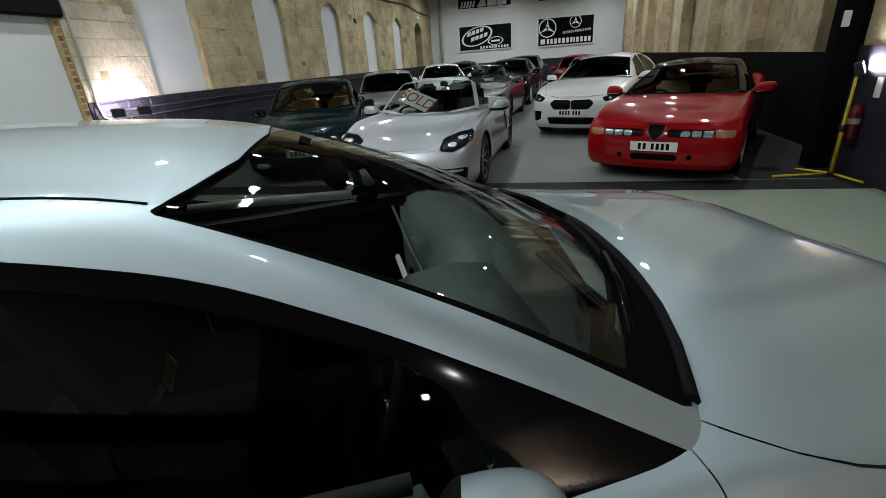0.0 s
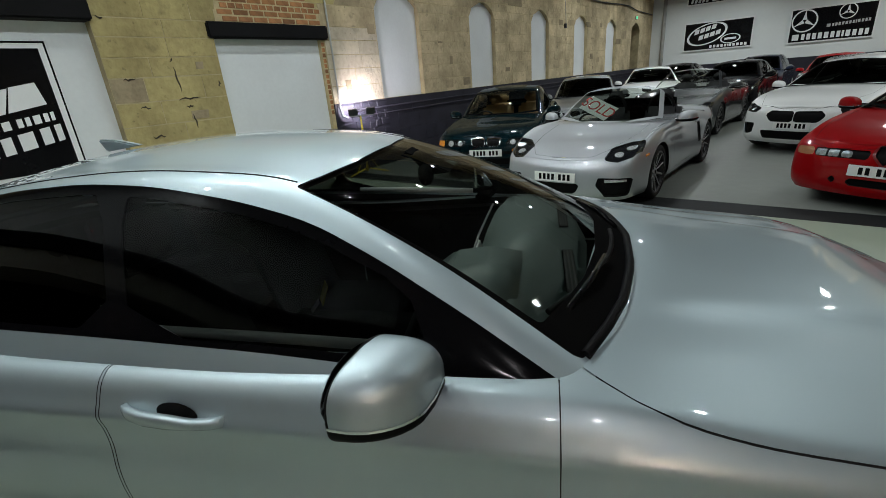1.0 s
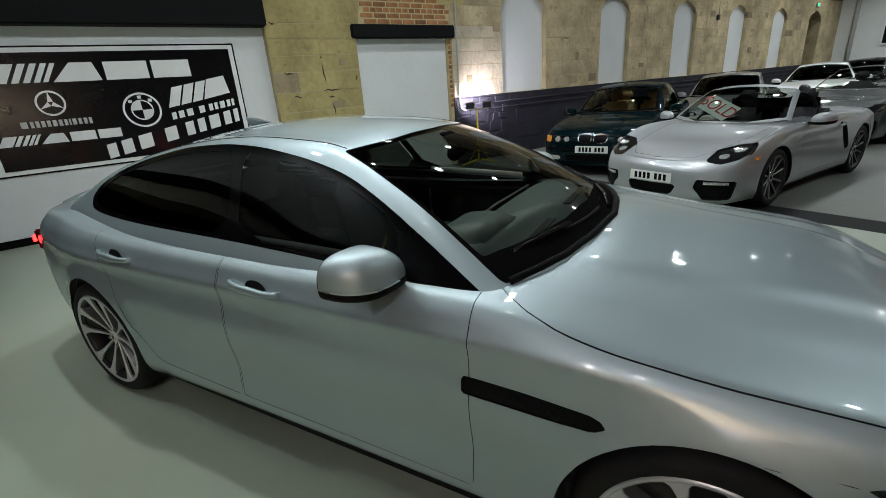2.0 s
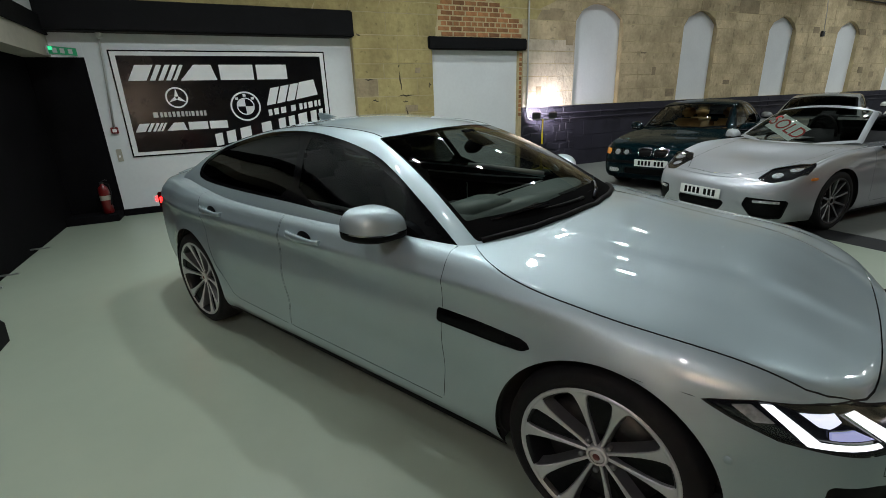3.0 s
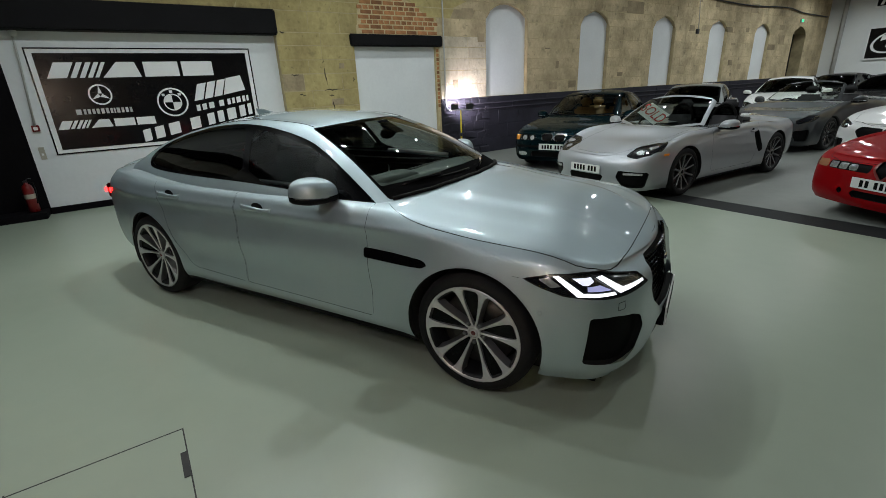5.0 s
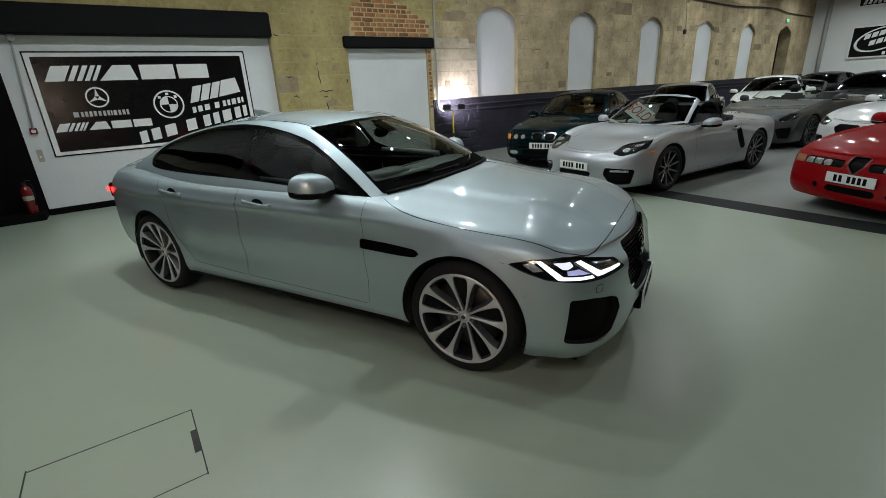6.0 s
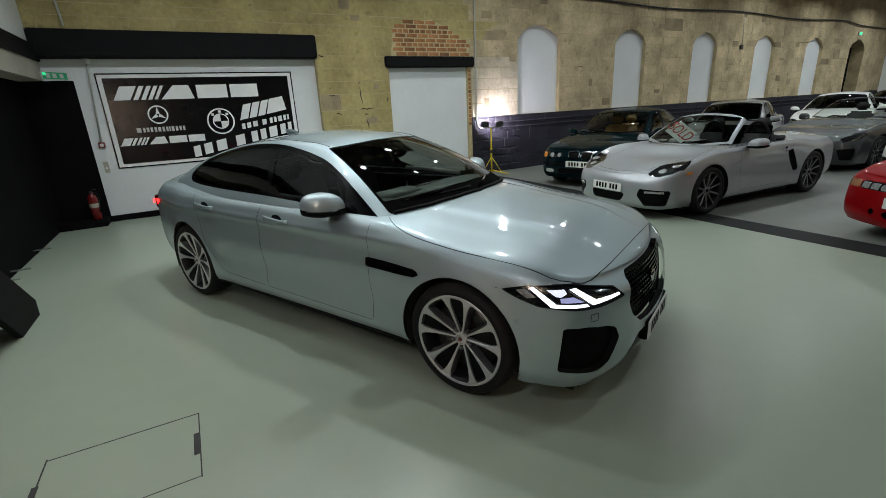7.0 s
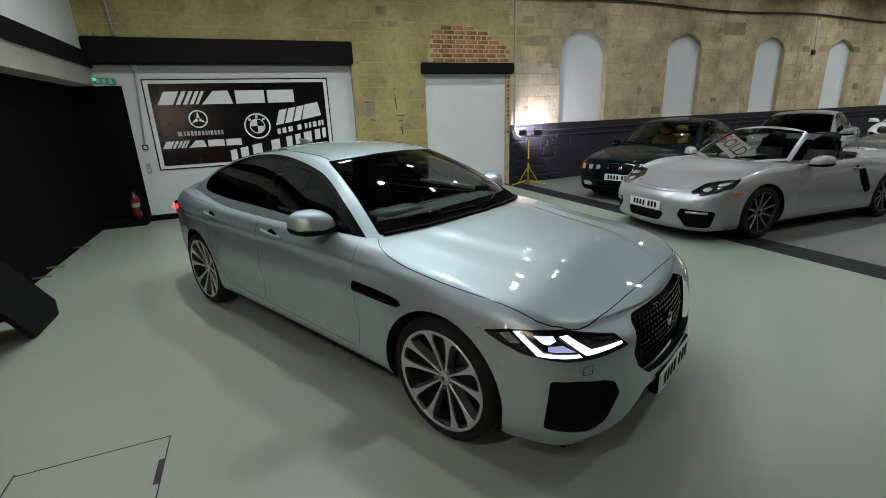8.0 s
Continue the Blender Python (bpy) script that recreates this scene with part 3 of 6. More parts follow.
def cabin(s):
    """The loft of the glasshouse from the belt over the roof rail to the middle, along eight stations from the windscreen's foot to the tail."""
    H, b = s["H"], s["belt"]
    px, cx, hx, rx, tx = s["pillar_x"], s["cowl_x"], s["head_x"], s["roof_x"], s["tail_x"]
    ry, by = s["rail"], s["belt_y"]
    span = hx - rx
    rear = rx - tx
    top_c = [(cx, 0, s["cowl"] + 0.005), (cx * 0.52 + hx * 0.48, 0, s["cowl"] * 0.44 + H * 0.56 - 0.015), (hx + 0.04, 0, H - 0.055), (hx - 0.28 * span, 0, H - 0.008), (hx - 0.6 * span, 0, H), (rx, 0, H - 0.045), (rx - 0.52 * rear, 0, H * 0.58 + s["boot"] * 0.42), (tx, 0, s["boot"] + 0.005)]
    rail = [(px, by - 0.045, b + 0.04), (px * 0.52 + hx * 0.48, by * 0.48 + ry * 0.52, b * 0.45 + (H - 0.10) * 0.55), (hx, ry + 0.005, H - 0.115), (hx - 0.28 * span, ry, H - 0.065), (hx - 0.6 * span, ry - 0.005, H - 0.06), (rx - 0.02, ry - 0.01, H - 0.11), (rx - 0.5 * rear, ry + 0.02, H * 0.56 + s["boot"] * 0.44 - 0.05), (tx + 0.12, ry + 0.09, s["boot"] - 0.01)]
    belt = [(px - 0.05, by + 0.005, b - 0.005), (px * 0.55 + hx * 0.45, by + 0.015, b + 0.005), (hx - 0.05, by + 0.022, b + 0.012), (hx - 0.3 * span, by + 0.02, b + 0.02), (hx - 0.62 * span, by + 0.012, b + 0.028), (rx - 0.05, by - 0.005, b + 0.035), (rx - 0.5 * rear, by - 0.05, b + 0.03), (tx + 0.16, by - 0.11, b + 0.02)]
    foot = s.get("foot", 0.0)
    rail[0] = (rail[0][0] + foot, rail[0][1], rail[0][2] - 1.2 * foot)
    top_c[0] = (top_c[0][0] + foot * 0.5, 0, top_c[0][2] - foot * 0.4)
    net = []
    for c, r, q in zip(top_c, rail, belt):
        c, r, q = map(np.array, (c, r, q))
        lowr, upr = r + (q - r) * 0.10, r + (c - r) * 0.07
        out = np.array((0, 0.012, 0))
        quarter = r * 0.42 + c * 0.58 + np.array((0, 0, 0.0))
        quarter[2] = r[2] + (c[2] - r[2]) * 0.84
        quarter[0] = r[0] + (c[0] - r[0]) * 0.82
        three = r * 0.75 + c * 0.25
        three[2], three[0] = r[2] + (c[2] - r[2]) * 0.46, r[0] + (c[0] - r[0]) * 0.44
        net.append([q - np.array((0, -0.01, 0.09)), q, q * 0.5 + r * 0.5 + out, lowr, upr + np.array((0, 0, 0.008)), three, quarter, c])
    net = np.array(net)
    net = np.concatenate([2 * net[:1] - net[1:2], net, 2 * net[-1:] - net[-2:-1]])
    g = spline(net, s["steps"] + 4)
    g = np.swapaxes(g, 0, 1)
    g = np.concatenate([2 * g[:1] - g[1:2], g, g[-2:-1] * np.array([1, -1, 1])])
    return np.swapaxes(spline(g, max(4, s["steps"] - 2)), 0, 1)


def wheel(parent, name, x, y, r, width, rim_r, spokes, metal, side, style=0):
    """tyre, rim with spokes, brake disc and bolts under one wheel part whose face looks along y * side."""
    key = (round(r, 3), round(width, 3), round(rim_r, 3), spokes, metal, style)
    root = new(name)
    root.parent = parent
    root.matrix_basis = pose(x, y, r, 0, 0, 0 if side > 0 else 180)
    if key not in WHEELS:
        h = width / 2
        tyre = lathe_bm([(rim_r - 0.012, -h * 0.85), (rim_r + 0.01, -h), (r - 0.035, -h * 1.02), (r - 0.008, -h * 0.86), (r, -h * 0.5), (r, h * 0.5), (r - 0.008, h * 0.86), (r - 0.035, h * 1.02), (rim_r + 0.012, h), (rim_r, h * 0.93), (rim_r - 0.012, h * 0.80)], 64)
        barrel = lathe_bm([(rim_r + 0.004, h * 0.92), (rim_r - 0.004, h * 0.98), (rim_r - 0.014, h * 0.96), (rim_r - 0.022, h * 0.80), (rim_r - 0.035, h * 0.2), (rim_r - 0.045, -h * 0.7)], 64)
        face, sides, insert = bmesh.new(), bmesh.new(), bmesh.new()
        for k in range(spokes):
            a = k * math.tau / spokes
            if style == 1:
                a = (k // 2) * math.tau / 5 + (0.268 if k % 2 else -0.268)
            rot = Matrix.Rotation(a, 4, "Y")
            wi, wo = {0: (0.016, 0.026), 1: (0.0095, 0.023), 2: (0.010, 0.011)}[style]
            rows, walls = [], []
            shape = [(0.05, wi, 0.62), (rim_r * 0.38, wi * 1.05, 0.70), (rim_r * 0.70, wi * 0.5 + wo * 0.5, 0.80), (rim_r * 0.86, wo, 0.85), (rim_r - 0.022, wo * 1.1, 0.88), (rim_r - 0.008, wo * 1.5, 0.92)]
            if style == 1:
                shape = [(0.036, 0.0065, 0.64), (rim_r * 0.38, 0.0072, 0.73), (rim_r * 0.62, 0.0105, 0.83), (rim_r * 0.77, 0.0150, 0.90), (rim_r * 0.865, 0.0205, 0.94), (rim_r * 0.915, 0.0255, 0.96), (rim_r * 0.945, 0.034, 0.97), (rim_r * 0.965, 0.050, 0.975)]
            deep = 0.05 if style == 1 else 0.03
            for q, wd, o in shape:
                out = h * o
                rows.append([face.verts.new(rot @ Vector(c)) for c in ((-wd, out - 0.004, q), (-wd + 0.003, out, q), (wd - 0.003, out, q), (wd, out - 0.004, q))])
                walls.append([sides.verts.new(rot @ Vector(c)) for c in ((-wd - 0.010, out - deep, q), (-wd, out - 0.004, q), (wd, out - 0.004, q), (wd + 0.010, out - deep, q))])
            for r0, r1 in zip(rows, rows[1:]):
                for i in range(3):
                    face.faces.new((r0[i], r0[i + 1], r1[i + 1], r1[i]))
            for r0, r1 in zip(walls, walls[1:]):
                for i in (0, 2):
                    sides.faces.new((r0[i], r0[i + 1], r1[i + 1], r1[i]))
            if style == 1 and k == 0:
                mid = Matrix.Identity(4)
                leaf = []
                for q, o in ((0.045, 0.50), (rim_r * 0.4, 0.62), (rim_r * 0.7, 0.78), (rim_r * 0.955, 0.90)):
                    half = q * math.sin(0.262)
                    leaf.append([insert.verts.new(mid @ Vector((t * half, h * o - 0.006 * (1 - t * t), q))) for t in (-1, -0.5, 0, 0.5, 1)])
                for r0, r1 in zip(leaf, leaf[1:]):
                    for i in range(4):
                        insert.faces.new((r0[i], r0[i + 1], r1[i + 1], r1[i])).smooth = True
        for one in (face, sides, insert):
            bmesh.ops.recalc_face_normals(one, faces=one.faces)
        hb = 0.040 if style == 1 else 0.045
        lathe_bm([(hb, h * 0.3), (hb, h * 0.60), (hb - 0.002, h * 0.70), (hb - 0.006, h * 0.72), (0.028, h * 0.71)], 32, bm=face)
        disc = lathe_bm([(0.07, h * 0.1), (0.07, h * 0.22), (rim_r * 0.78, h * 0.22), (rim_r * 0.78, h * 0.1)], 40)
        cap = lathe_bm([(0.001, h * 0.73), (0.020, h * 0.725), (0.027, h * 0.70), (0.028, h * 0.66)], 24)
        bolt = lathe_bm([(0.0005, 0.006), (0.008, 0.005), (0.011, 0), (0.011, -0.02)], 8)
        backing = lathe_bm([(0.02, -h * 0.3), (rim_r - 0.03, -h * 0.3)], 32)
        out = {}
        for nm, bm, mt in (("tyre", tyre, "rubber"), ("rim_barrel", barrel, metal if style == 0 else "alloy_dark"), ("spokes", face, metal), ("spoke_side", sides, {0: metal, 1: "alloy_grey", 2: "alloy_dark"}[style]), ("insert", insert, "trim_black"), ("brake_disc", disc, "disc_steel"), ("hub_cap", cap, "alloy" if style == 1 else "plastic_dark"), ("bolt", bolt, "alloy_grey" if style == 1 else "chrome"), ("wheel_back", backing, "underbody")):
            if bm.faces:
                me = bpy.data.meshes.new(nm)
                bm.to_mesh(me)
                me.materials.append(M[mt])
                out[nm] = me
            bm.free()
        WHEELS[key] = out
    h = width / 2
    for nm, me in WHEELS[key].items():
        if nm == "bolt":
            for k in range(5):
                a = k * math.tau / 5 + math.pi / 5 if style == 1 else k * math.tau / 5 + 0.3
                part("bolt", me, None, root, m=pose(0.060 * math.sin(a), h * (0.68 if style == 1 else 0.66), 0.060 * math.cos(a)))
        elif nm == "insert":
            for k in range(5):
                part("spoke_insert", me, None, root, m=pose(0, 0, 0, 0, 72 * k, 0))
        else:
            part(nm, me, None, root)
    if style == 1:
        part("hub_emblem", lathe_bm([(0.0005, 0.002), (0.012, 0.0015), (0.013, 0)], 20), M["cap_red"], root, m=pose(0, h * 0.73, 0))
        lip = lathe_bm([(rim_r + 0.008, h * 0.96), (rim_r + 0.005, h * 1.008), (rim_r, h * 1.014), (rim_r - 0.004, h * 1.006), (rim_r * 0.97, h * 0.985), (rim_r * 0.96, h * 0.965), (rim_r * 0.955, h * 0.90), (rim_r * 0.95, h * 0.45)], 64)
        part("rim_lip", lip, M[metal], root)
    return root


WHEELS = {}


def put(sheet, root, name, tag, material, sides=(1, -1), sink=0.0, label="", parent=None):
    me = sheet.mesh(name, tag, M[material], sides, sink)
    return part(name, me, None, parent or root, label) if me else None


def side_view(outline, grow=0.0):
    return lambda p: np.where(p[:, 1] > 0.35, poly_sdf(outline, p[:, 0], p[:, 2], grow), 1.0)


def plan_view(outline, grow=0.0):
    return lambda p: np.where(p[:, 2] > 0.5, poly_sdf(outline, p[:, 0], p[:, 1], grow), 1.0)


def front_view(outline, grow=0.0, least=0.5):
    return lambda p: np.where(p[:, 0] > least, poly_sdf(outline, p[:, 1], p[:, 2], grow), 1.0)


def corner_view(outline, grow=0.0):
    """Looking at the front corner at 45 degrees: across is x - y over root two."""
    return lambda p: np.where((p[:, 0] > 0.9) & (p[:, 1] > 0.05), poly_sdf(outline, (p[:, 0] - p[:, 1]) * 0.7071, p[:, 2], grow), 1.0)


def seat(root, x, y, z, material, tall=1.0):
    """A car seat: cushion, back and headrest."""
    s = new("seat")
    s.parent = root
    s.matrix_basis = pose(x, y, z)
    part("cushion", box_bm(-0.26, -0.25, 0, 0.26, 0.25, 0.16, 0.06, 3), material, s, smooth=True)
    part("backrest", box_bm(-0.08, -0.25, 0, 0.08, 0.25, 0.60 * tall, 0.06, 3), material, s, m=pose(-0.24, 0, 0.08, 0, -16, 0), smooth=True)
    part("headrest", box_bm(-0.05, -0.13, 0, 0.05, 0.13, 0.18, 0.045, 3), material, s, m=pose(-0.41, 0, 0.68 * tall, 0, -10, 0), smooth=True)
    return s


def mirror_unit(root, x, y, z, side, material, size=1.0):
    """A door mirror: painted cap, dark rim and base, glass and arm."""
    mroot = new("door_mirror")
    mroot.parent = root
    mroot.matrix_basis = pose(x, y * side, z, 0, 0, 0) @ Matrix.Diagonal((size, size, size, 1))
    ease = lambda v, e: math.copysign(abs(v) ** e, v)
    bm = bmesh.new()
    bmesh.ops.create_uvsphere(bm, u_segments=36, v_segments=24, radius=1)
    for v in bm.verts:
        a, b, c = v.co
        out = b
        a2 = 0.135 * ease(a, 0.72) * (1.0 - 0.22 * max(0, out)) if a > 0 else 0.035 * a
        b2 = 0.128 * ease(b, 0.58)
        tall = (0.116 if c > 0 else 0.040) * (1.0 - 0.16 * max(0, -out)) * (1.0 - 0.10 * max(0, out) ** 2)
        c2 = tall * ease(c, 0.62) - 0.036
        c2 += 0.012 * b - 0.10 * max(0, a2) * (c > 0) * 0.2
        v.co = (a2 - 0.03 * b, b2 * side, c2)
    if side < 0:
        bmesh.ops.reverse_faces(bm, faces=bm.faces)
    bm.normal_update()
    low, rim = bm.copy(), bm.copy()
    every = lambda q: q.verts[:] + q.edges[:] + q.faces[:]
    slope = (0.10, 0.0, 1)
    strip = bm.copy()
    bmesh.ops.bisect_plane(strip, geom=every(strip), plane_co=(0, 0, -0.020), plane_no=slope, clear_inner=True)
    bmesh.ops.bisect_plane(strip, geom=every(strip), plane_co=(0, 0, -0.014), plane_no=slope, clear_outer=True)
    bmesh.ops.scale(strip, verts=strip.verts, vec=(1.012, 1.012, 1))
    part("mirror_strip", strip, M["chrome"], mroot, smooth=True)
    bmesh.ops.bisect_plane(bm, geom=every(bm), plane_co=(0, 0, -0.020), plane_no=slope, clear_inner=True)
    bmesh.ops.bisect_plane(bm, geom=every(bm), plane_co=(-0.002, 0, 0), plane_no=(1, 0.24 * side, 0), clear_inner=True)
    bmesh.ops.bisect_plane(low, geom=every(low), plane_co=(0, 0, -0.020), plane_no=slope, clear_outer=True)
    bmesh.ops.bisect_plane(rim, geom=every(rim), plane_co=(0, 0, -0.020), plane_no=slope, clear_inner=True)
    bmesh.ops.bisect_plane(rim, geom=every(rim), plane_co=(-0.002, 0, 0), plane_no=(1, 0.24 * side, 0), clear_outer=True)
    part("mirror_cap", bm, M[material], mroot, smooth=True)
    part("mirror_base", low, M["plastic_dark"], mroot, smooth=True)
    part("mirror_rim", rim, M["plastic_dark"], mroot, smooth=True)
    glass = lathe_bm([(0.0005, 0), (0.075, 0.0), (0.08, 0.006)], 24, axis="x")
    part("mirror_glass", glass, M["chrome"], mroot, m=pose(-0.040, 0, 0, 0, 0, 13 * side) @ Matrix.Diagonal((1, 1.3, 0.82, 1)))
    part("mirror_arm", box_bm(-0.045, -0.085, -0.016, 0.045, 0.085, 0.016, 0.012), M["trim_black"], mroot, m=pose(0.045, -0.135 * side, -0.056, 4 * side, 0, -14 * side))
    return mroot


def plate(root, x, z, tilt, groups, width=0.52, height=0.11):
    """A number plate with plain dark bars in groups."""
    p = new("number_plate")
    p.parent = root
    p.matrix_basis = pose(x, 0, z, 0, tilt, 0)
    part("plate_board", box_bm(-0.004, -width / 2, -height / 2, 0.004, width / 2, height / 2, 0.002), M["plate_white"], p)
    pitch, gap = 0.055, 0.035
    y = -(sum(groups) * pitch + (len(groups) - 1) * gap) / 2
    for count in groups:
        for k in range(count):
            part("mark", box_bm(0.004, y + 0.010, -0.036, 0.0055, y + pitch - 0.010, 0.036), M["plastic_dark"], p)
            y += pitch
        y += gap
    return p


def steering_wheel(root, x, y, z, material="leather_black"):
    w = new("steering_wheel")
    w.parent = root
    w.matrix_basis = pose(x, y, z, 0, -66, 0)
    ring = [(0.18 * math.cos(a * math.tau / 28), 0.18 * math.sin(a * math.tau / 28), 0) for a in range(28)]
    part("ring", tube_bm(ring, 0.016, 8, close=True), M[material], w)
    part("boss", box_bm(-0.07, -0.075, -0.03, 0.07, 0.075, 0.02, 0.03, 3), M[material], w)
    for a in (90, 270, 180):
        part("wheel_spoke", box_bm(0.05, -0.02, -0.012, 0.175, 0.02, 0.006, 0.006), M[material], w, m=pose(0, 0, 0, 0, 0, a))
    return w


# ---------------------------------------------------------------- cars
def wheel_well(root, s, xw):
    bm = lathe_bm([(s["ra"] + 0.006, s["W"] - 0.03), (s["ra"] + 0.006, 0.42), (0.02, 0.42)], 40)
    bmesh.ops.translate(bm, verts=bm.verts, vec=(xw, 0, s["r"]))
    bmesh.ops.bisect_plane(bm, geom=bm.verts[:] + bm.edges[:] + bm.faces[:], plane_co=(0, 0, s["z0"] + 0.03), plane_no=(0, 0, 1), clear_inner=True)
    other = bm.copy()
    for v in other.verts:
        v.co.y *= -1
    part("wheel_well", bm, M["underbody"], root)
    part("wheel_well", other, M["underbody"], root)


WHOLE = ("grille", "centre_intake", "lower_intake", "shield_grille", "shield_frame", "front_lip", "bumper_strip")


def car(name, label, m, spec, colour, doors=(), bonnet=None, lamps=(), holes=(), glass="glass_dark", screen="glass_tint", rim=(10, "alloy", 0), seats="leather_black",
        marks=(), group="cars in the hall", side_glass=None, dlo=None, front_glass=None, plate_at=None, flare=0.012, kind_word="car"):
    """A whole car on its wheels; x ahead, y to its left, z up, standing between its axles."""
    s = dict(BASE, **spec)
    root = new(name)
    root.matrix_world = m
    tagged(root, label, kind_word, group)
    xa, W, r, ra = s["xa"], s["W"], s["r"], s["ra"]
    grid = lower_body(s)
    gap = lambda p, x: np.hypot(p[:, 0] - x, p[:, 2] - r) - ra

    def swell(p):
        d = np.minimum(np.abs(gap(p, xa)), np.abs(gap(p, -xa)))
        q = p.copy()
        q[:, 1] += flare * np.exp(-((d / 0.06) ** 2)) * (p[:, 1] > W * 0.8) * (p[:, 2] < s["fender"])
        return q

    grid = swell(grid.reshape(-1, 3)).reshape(grid.shape)
    if s.get("bulge"):
        grid = s["bulge"](grid.reshape(-1, 3)).reshape(grid.shape)
    body = Sheet(grid, "body")
    if not s["open"]:
        by, px, tx = s["belt_y"] - 0.075, s["pillar_x"], s["tail_x"]
        well = [(s["cowl_x"] - 0.10, 0), (px - 0.02, by - 0.12), (px - 0.12, by), (s["roof_x"], by), (tx + 0.45, by - 0.12), (tx + 0.40, 0), (tx + 0.40, -0.3), (s["cowl_x"] - 0.10, -0.3)]
        body.region("void", lambda p: np.where(p[:, 2] > s["belt"] - 0.10, plan_view(well)(p), 1.0))
    for x in (xa, -xa):
        body.region("void", lambda p: np.where(p[:, 1] > 0.4, gap(p, x), 1.0))
    body.region("sill", lambda p: np.where(np.abs(p[:, 0]) < xa - 0.2, p[:, 2] - s["z0"] - 0.035, 1.0))
    for tag, view, inner in lamps:
        body.region(tag, view, ("body",), 0.003)
        if inner:
            body.refine(tag)
            body.refine(tag)
        for k, (word, shape, mt, depth) in enumerate(inner):
            body.region(f"{tag}_{k}", shape, (tag,))
    for tag, view, mt, sink, *inside in holes:
        if inside:
            body.refine(inside[0])
        body.region(tag, view, tuple(inside) or ("body",))
    for view in s.get("seams", ()):
        body.region("seam", view)
    for tag, box, view in s.get("covers", ()):
        body.region("patch", box)
        for k in range(3):
            body.refine("patch")
        body.region(tag, view, ("patch",), 0.003)
        body.tag = ["body" if t == "patch" else t for t in body.tag]
    for n, outline in enumerate(doors):
        body.region(f"door{n}", side_view(outline, 0.01), ("body",), 0.003)
    if bonnet:
        over = plan_view(bonnet, 0.01)
        body.region("bonnet", lambda p: np.where(p[:, 2] > s.get("bonnet_low", 0.5), over(p), 1.0), ("body",), 0.0042)
    if s["open"]:
        body.region("cockpit", plan_view(s["open"], 0.03), ("body", "bonnet"))
        put(body, root, "cockpit_tub", "cockpit", "leather_black", sink=0.32)
    put(body, root, "body_shell", "body", colour)
    put(body, root, "bonnet", "bonnet", colour)
    for tag, box, view in s.get("covers", ()):
        for side in (1, -1):
            put(body, root, tag, tag, colour, (side,))
    put(body, root, "shut_line", "seam", "seam_dark", sink=0.004)
    for side in (1, -1):
        put(body, root, "lower_trim", "sill", "plastic_dark", (side,), sink=0.004)
    made = {"root": root, "body": body, "s": s}
    for n in range(len(doors)):
        for side in (1, -1):
            d = put(body, root, "door", f"door{n}", colour, (side,))
            made[f"door{n}{side}"] = d
    for tag, view, mt, sink, *inside in holes:
        for sides in ((1, -1),) if tag in WHOLE else ((1,), (-1,)):
            put(body, root, tag, tag, mt, sides, sink=sink)
    for tag, view, inner in lamps:
        for side in (1, -1):
            base = put(body, root, "headlight", tag, s.get("lamp_back", "lamp_dark"), (side,), sink=0.016)
            made[f"{tag}{side}"] = base
            put(body, root, "lens", tag, "glass_clear", (side,), parent=base)
            for k, (word, shape, mt, depth) in enumerate(inner):
                put(body, root, word, f"{tag}_{k}", mt, (side,), sink=depth, parent=base)
    cab = Sheet(cabin(s), "body")
    if s["open"]:
        hx = s["head_x"]
        cab.region("void", lambda p: p[:, 0] - hx + 0.01 - 0.10 * p[:, 1] ** 2)
    ws = s.get("screen_plan") or [(s["cowl_x"] - 0.02, 0), (s["cowl_x"] - 0.04, 0.3), (s["pillar_x"] - 0.02, s["belt_y"] - 0.10), (s["head_x"] + 0.03, s["rail"] - 0.035), (s["head_x"] + 0.07, 0.3), (s["head_x"] + 0.08, 0), (s["head_x"] + 0.08, -0.3), (s["cowl_x"] - 0.04, -0.3)]
    if s["open"]:
        cab.region("void", lambda p: 0.058 - plan_view(ws)(p))
    cab.region("band", plan_view(ws, 0.0 if s.get("screen_plan") else 0.025))
    cab.region("screen", plan_view(s.get("glass_plan") or ws, -0.012 if not s["open"] else 0.0), ("band",))
    if not s["open"]:
        rx, tx = s["roof_x"], s["tail_x"]
        rs = [(rx - 0.10, 0), (rx - 0.09, s["rail"] - 0.09), (tx + 0.22, s["rail"] - 0.03), (tx + 0.12, 0.3), (tx + 0.1, 0), (tx + 0.1, -0.3), (rx - 0.1, -0.3)]
        cab.region("rear_band", plan_view(rs, 0.02))
        cab.region("rear_screen", plan_view(rs, -0.01), ("rear_band",))
        put(cab, root, "rear_screen_surround", "rear_band", "trim_black", sink=0.001)
        for k, outline in enumerate([dlo] if dlo else side_glass or ()):
            cab.region("frame", side_view(outline, 0.0 if dlo else 0.035))
        if dlo:
            cab.refine("frame")
        for k, outline in enumerate(side_glass or ()):
            cab.region(f"pane{k}", side_view(outline, 0.01), ("frame",))
            for side in (1, -1):
                put(cab, root, "side_window", f"pane{k}", glass if k or not front_glass else front_glass, (side,), sink=0.004)
        for side in (1, -1):
            put(cab, root, "window_trim", "frame", "trim_black", (side,), sink=0.001)
        put(cab, root, "rear_window", "rear_screen", glass, sink=0.003)
    put(cab, root, "roof_shell" if not s["open"] else "screen_frame", "body", s.get("roof_colour", colour))
    put(cab, root, "screen_surround", "band", colour if s["open"] else "frit_black", sink=0.001)
    put(cab, root, "windscreen", "screen", screen, sink=0.003)
    made["cab"] = cab
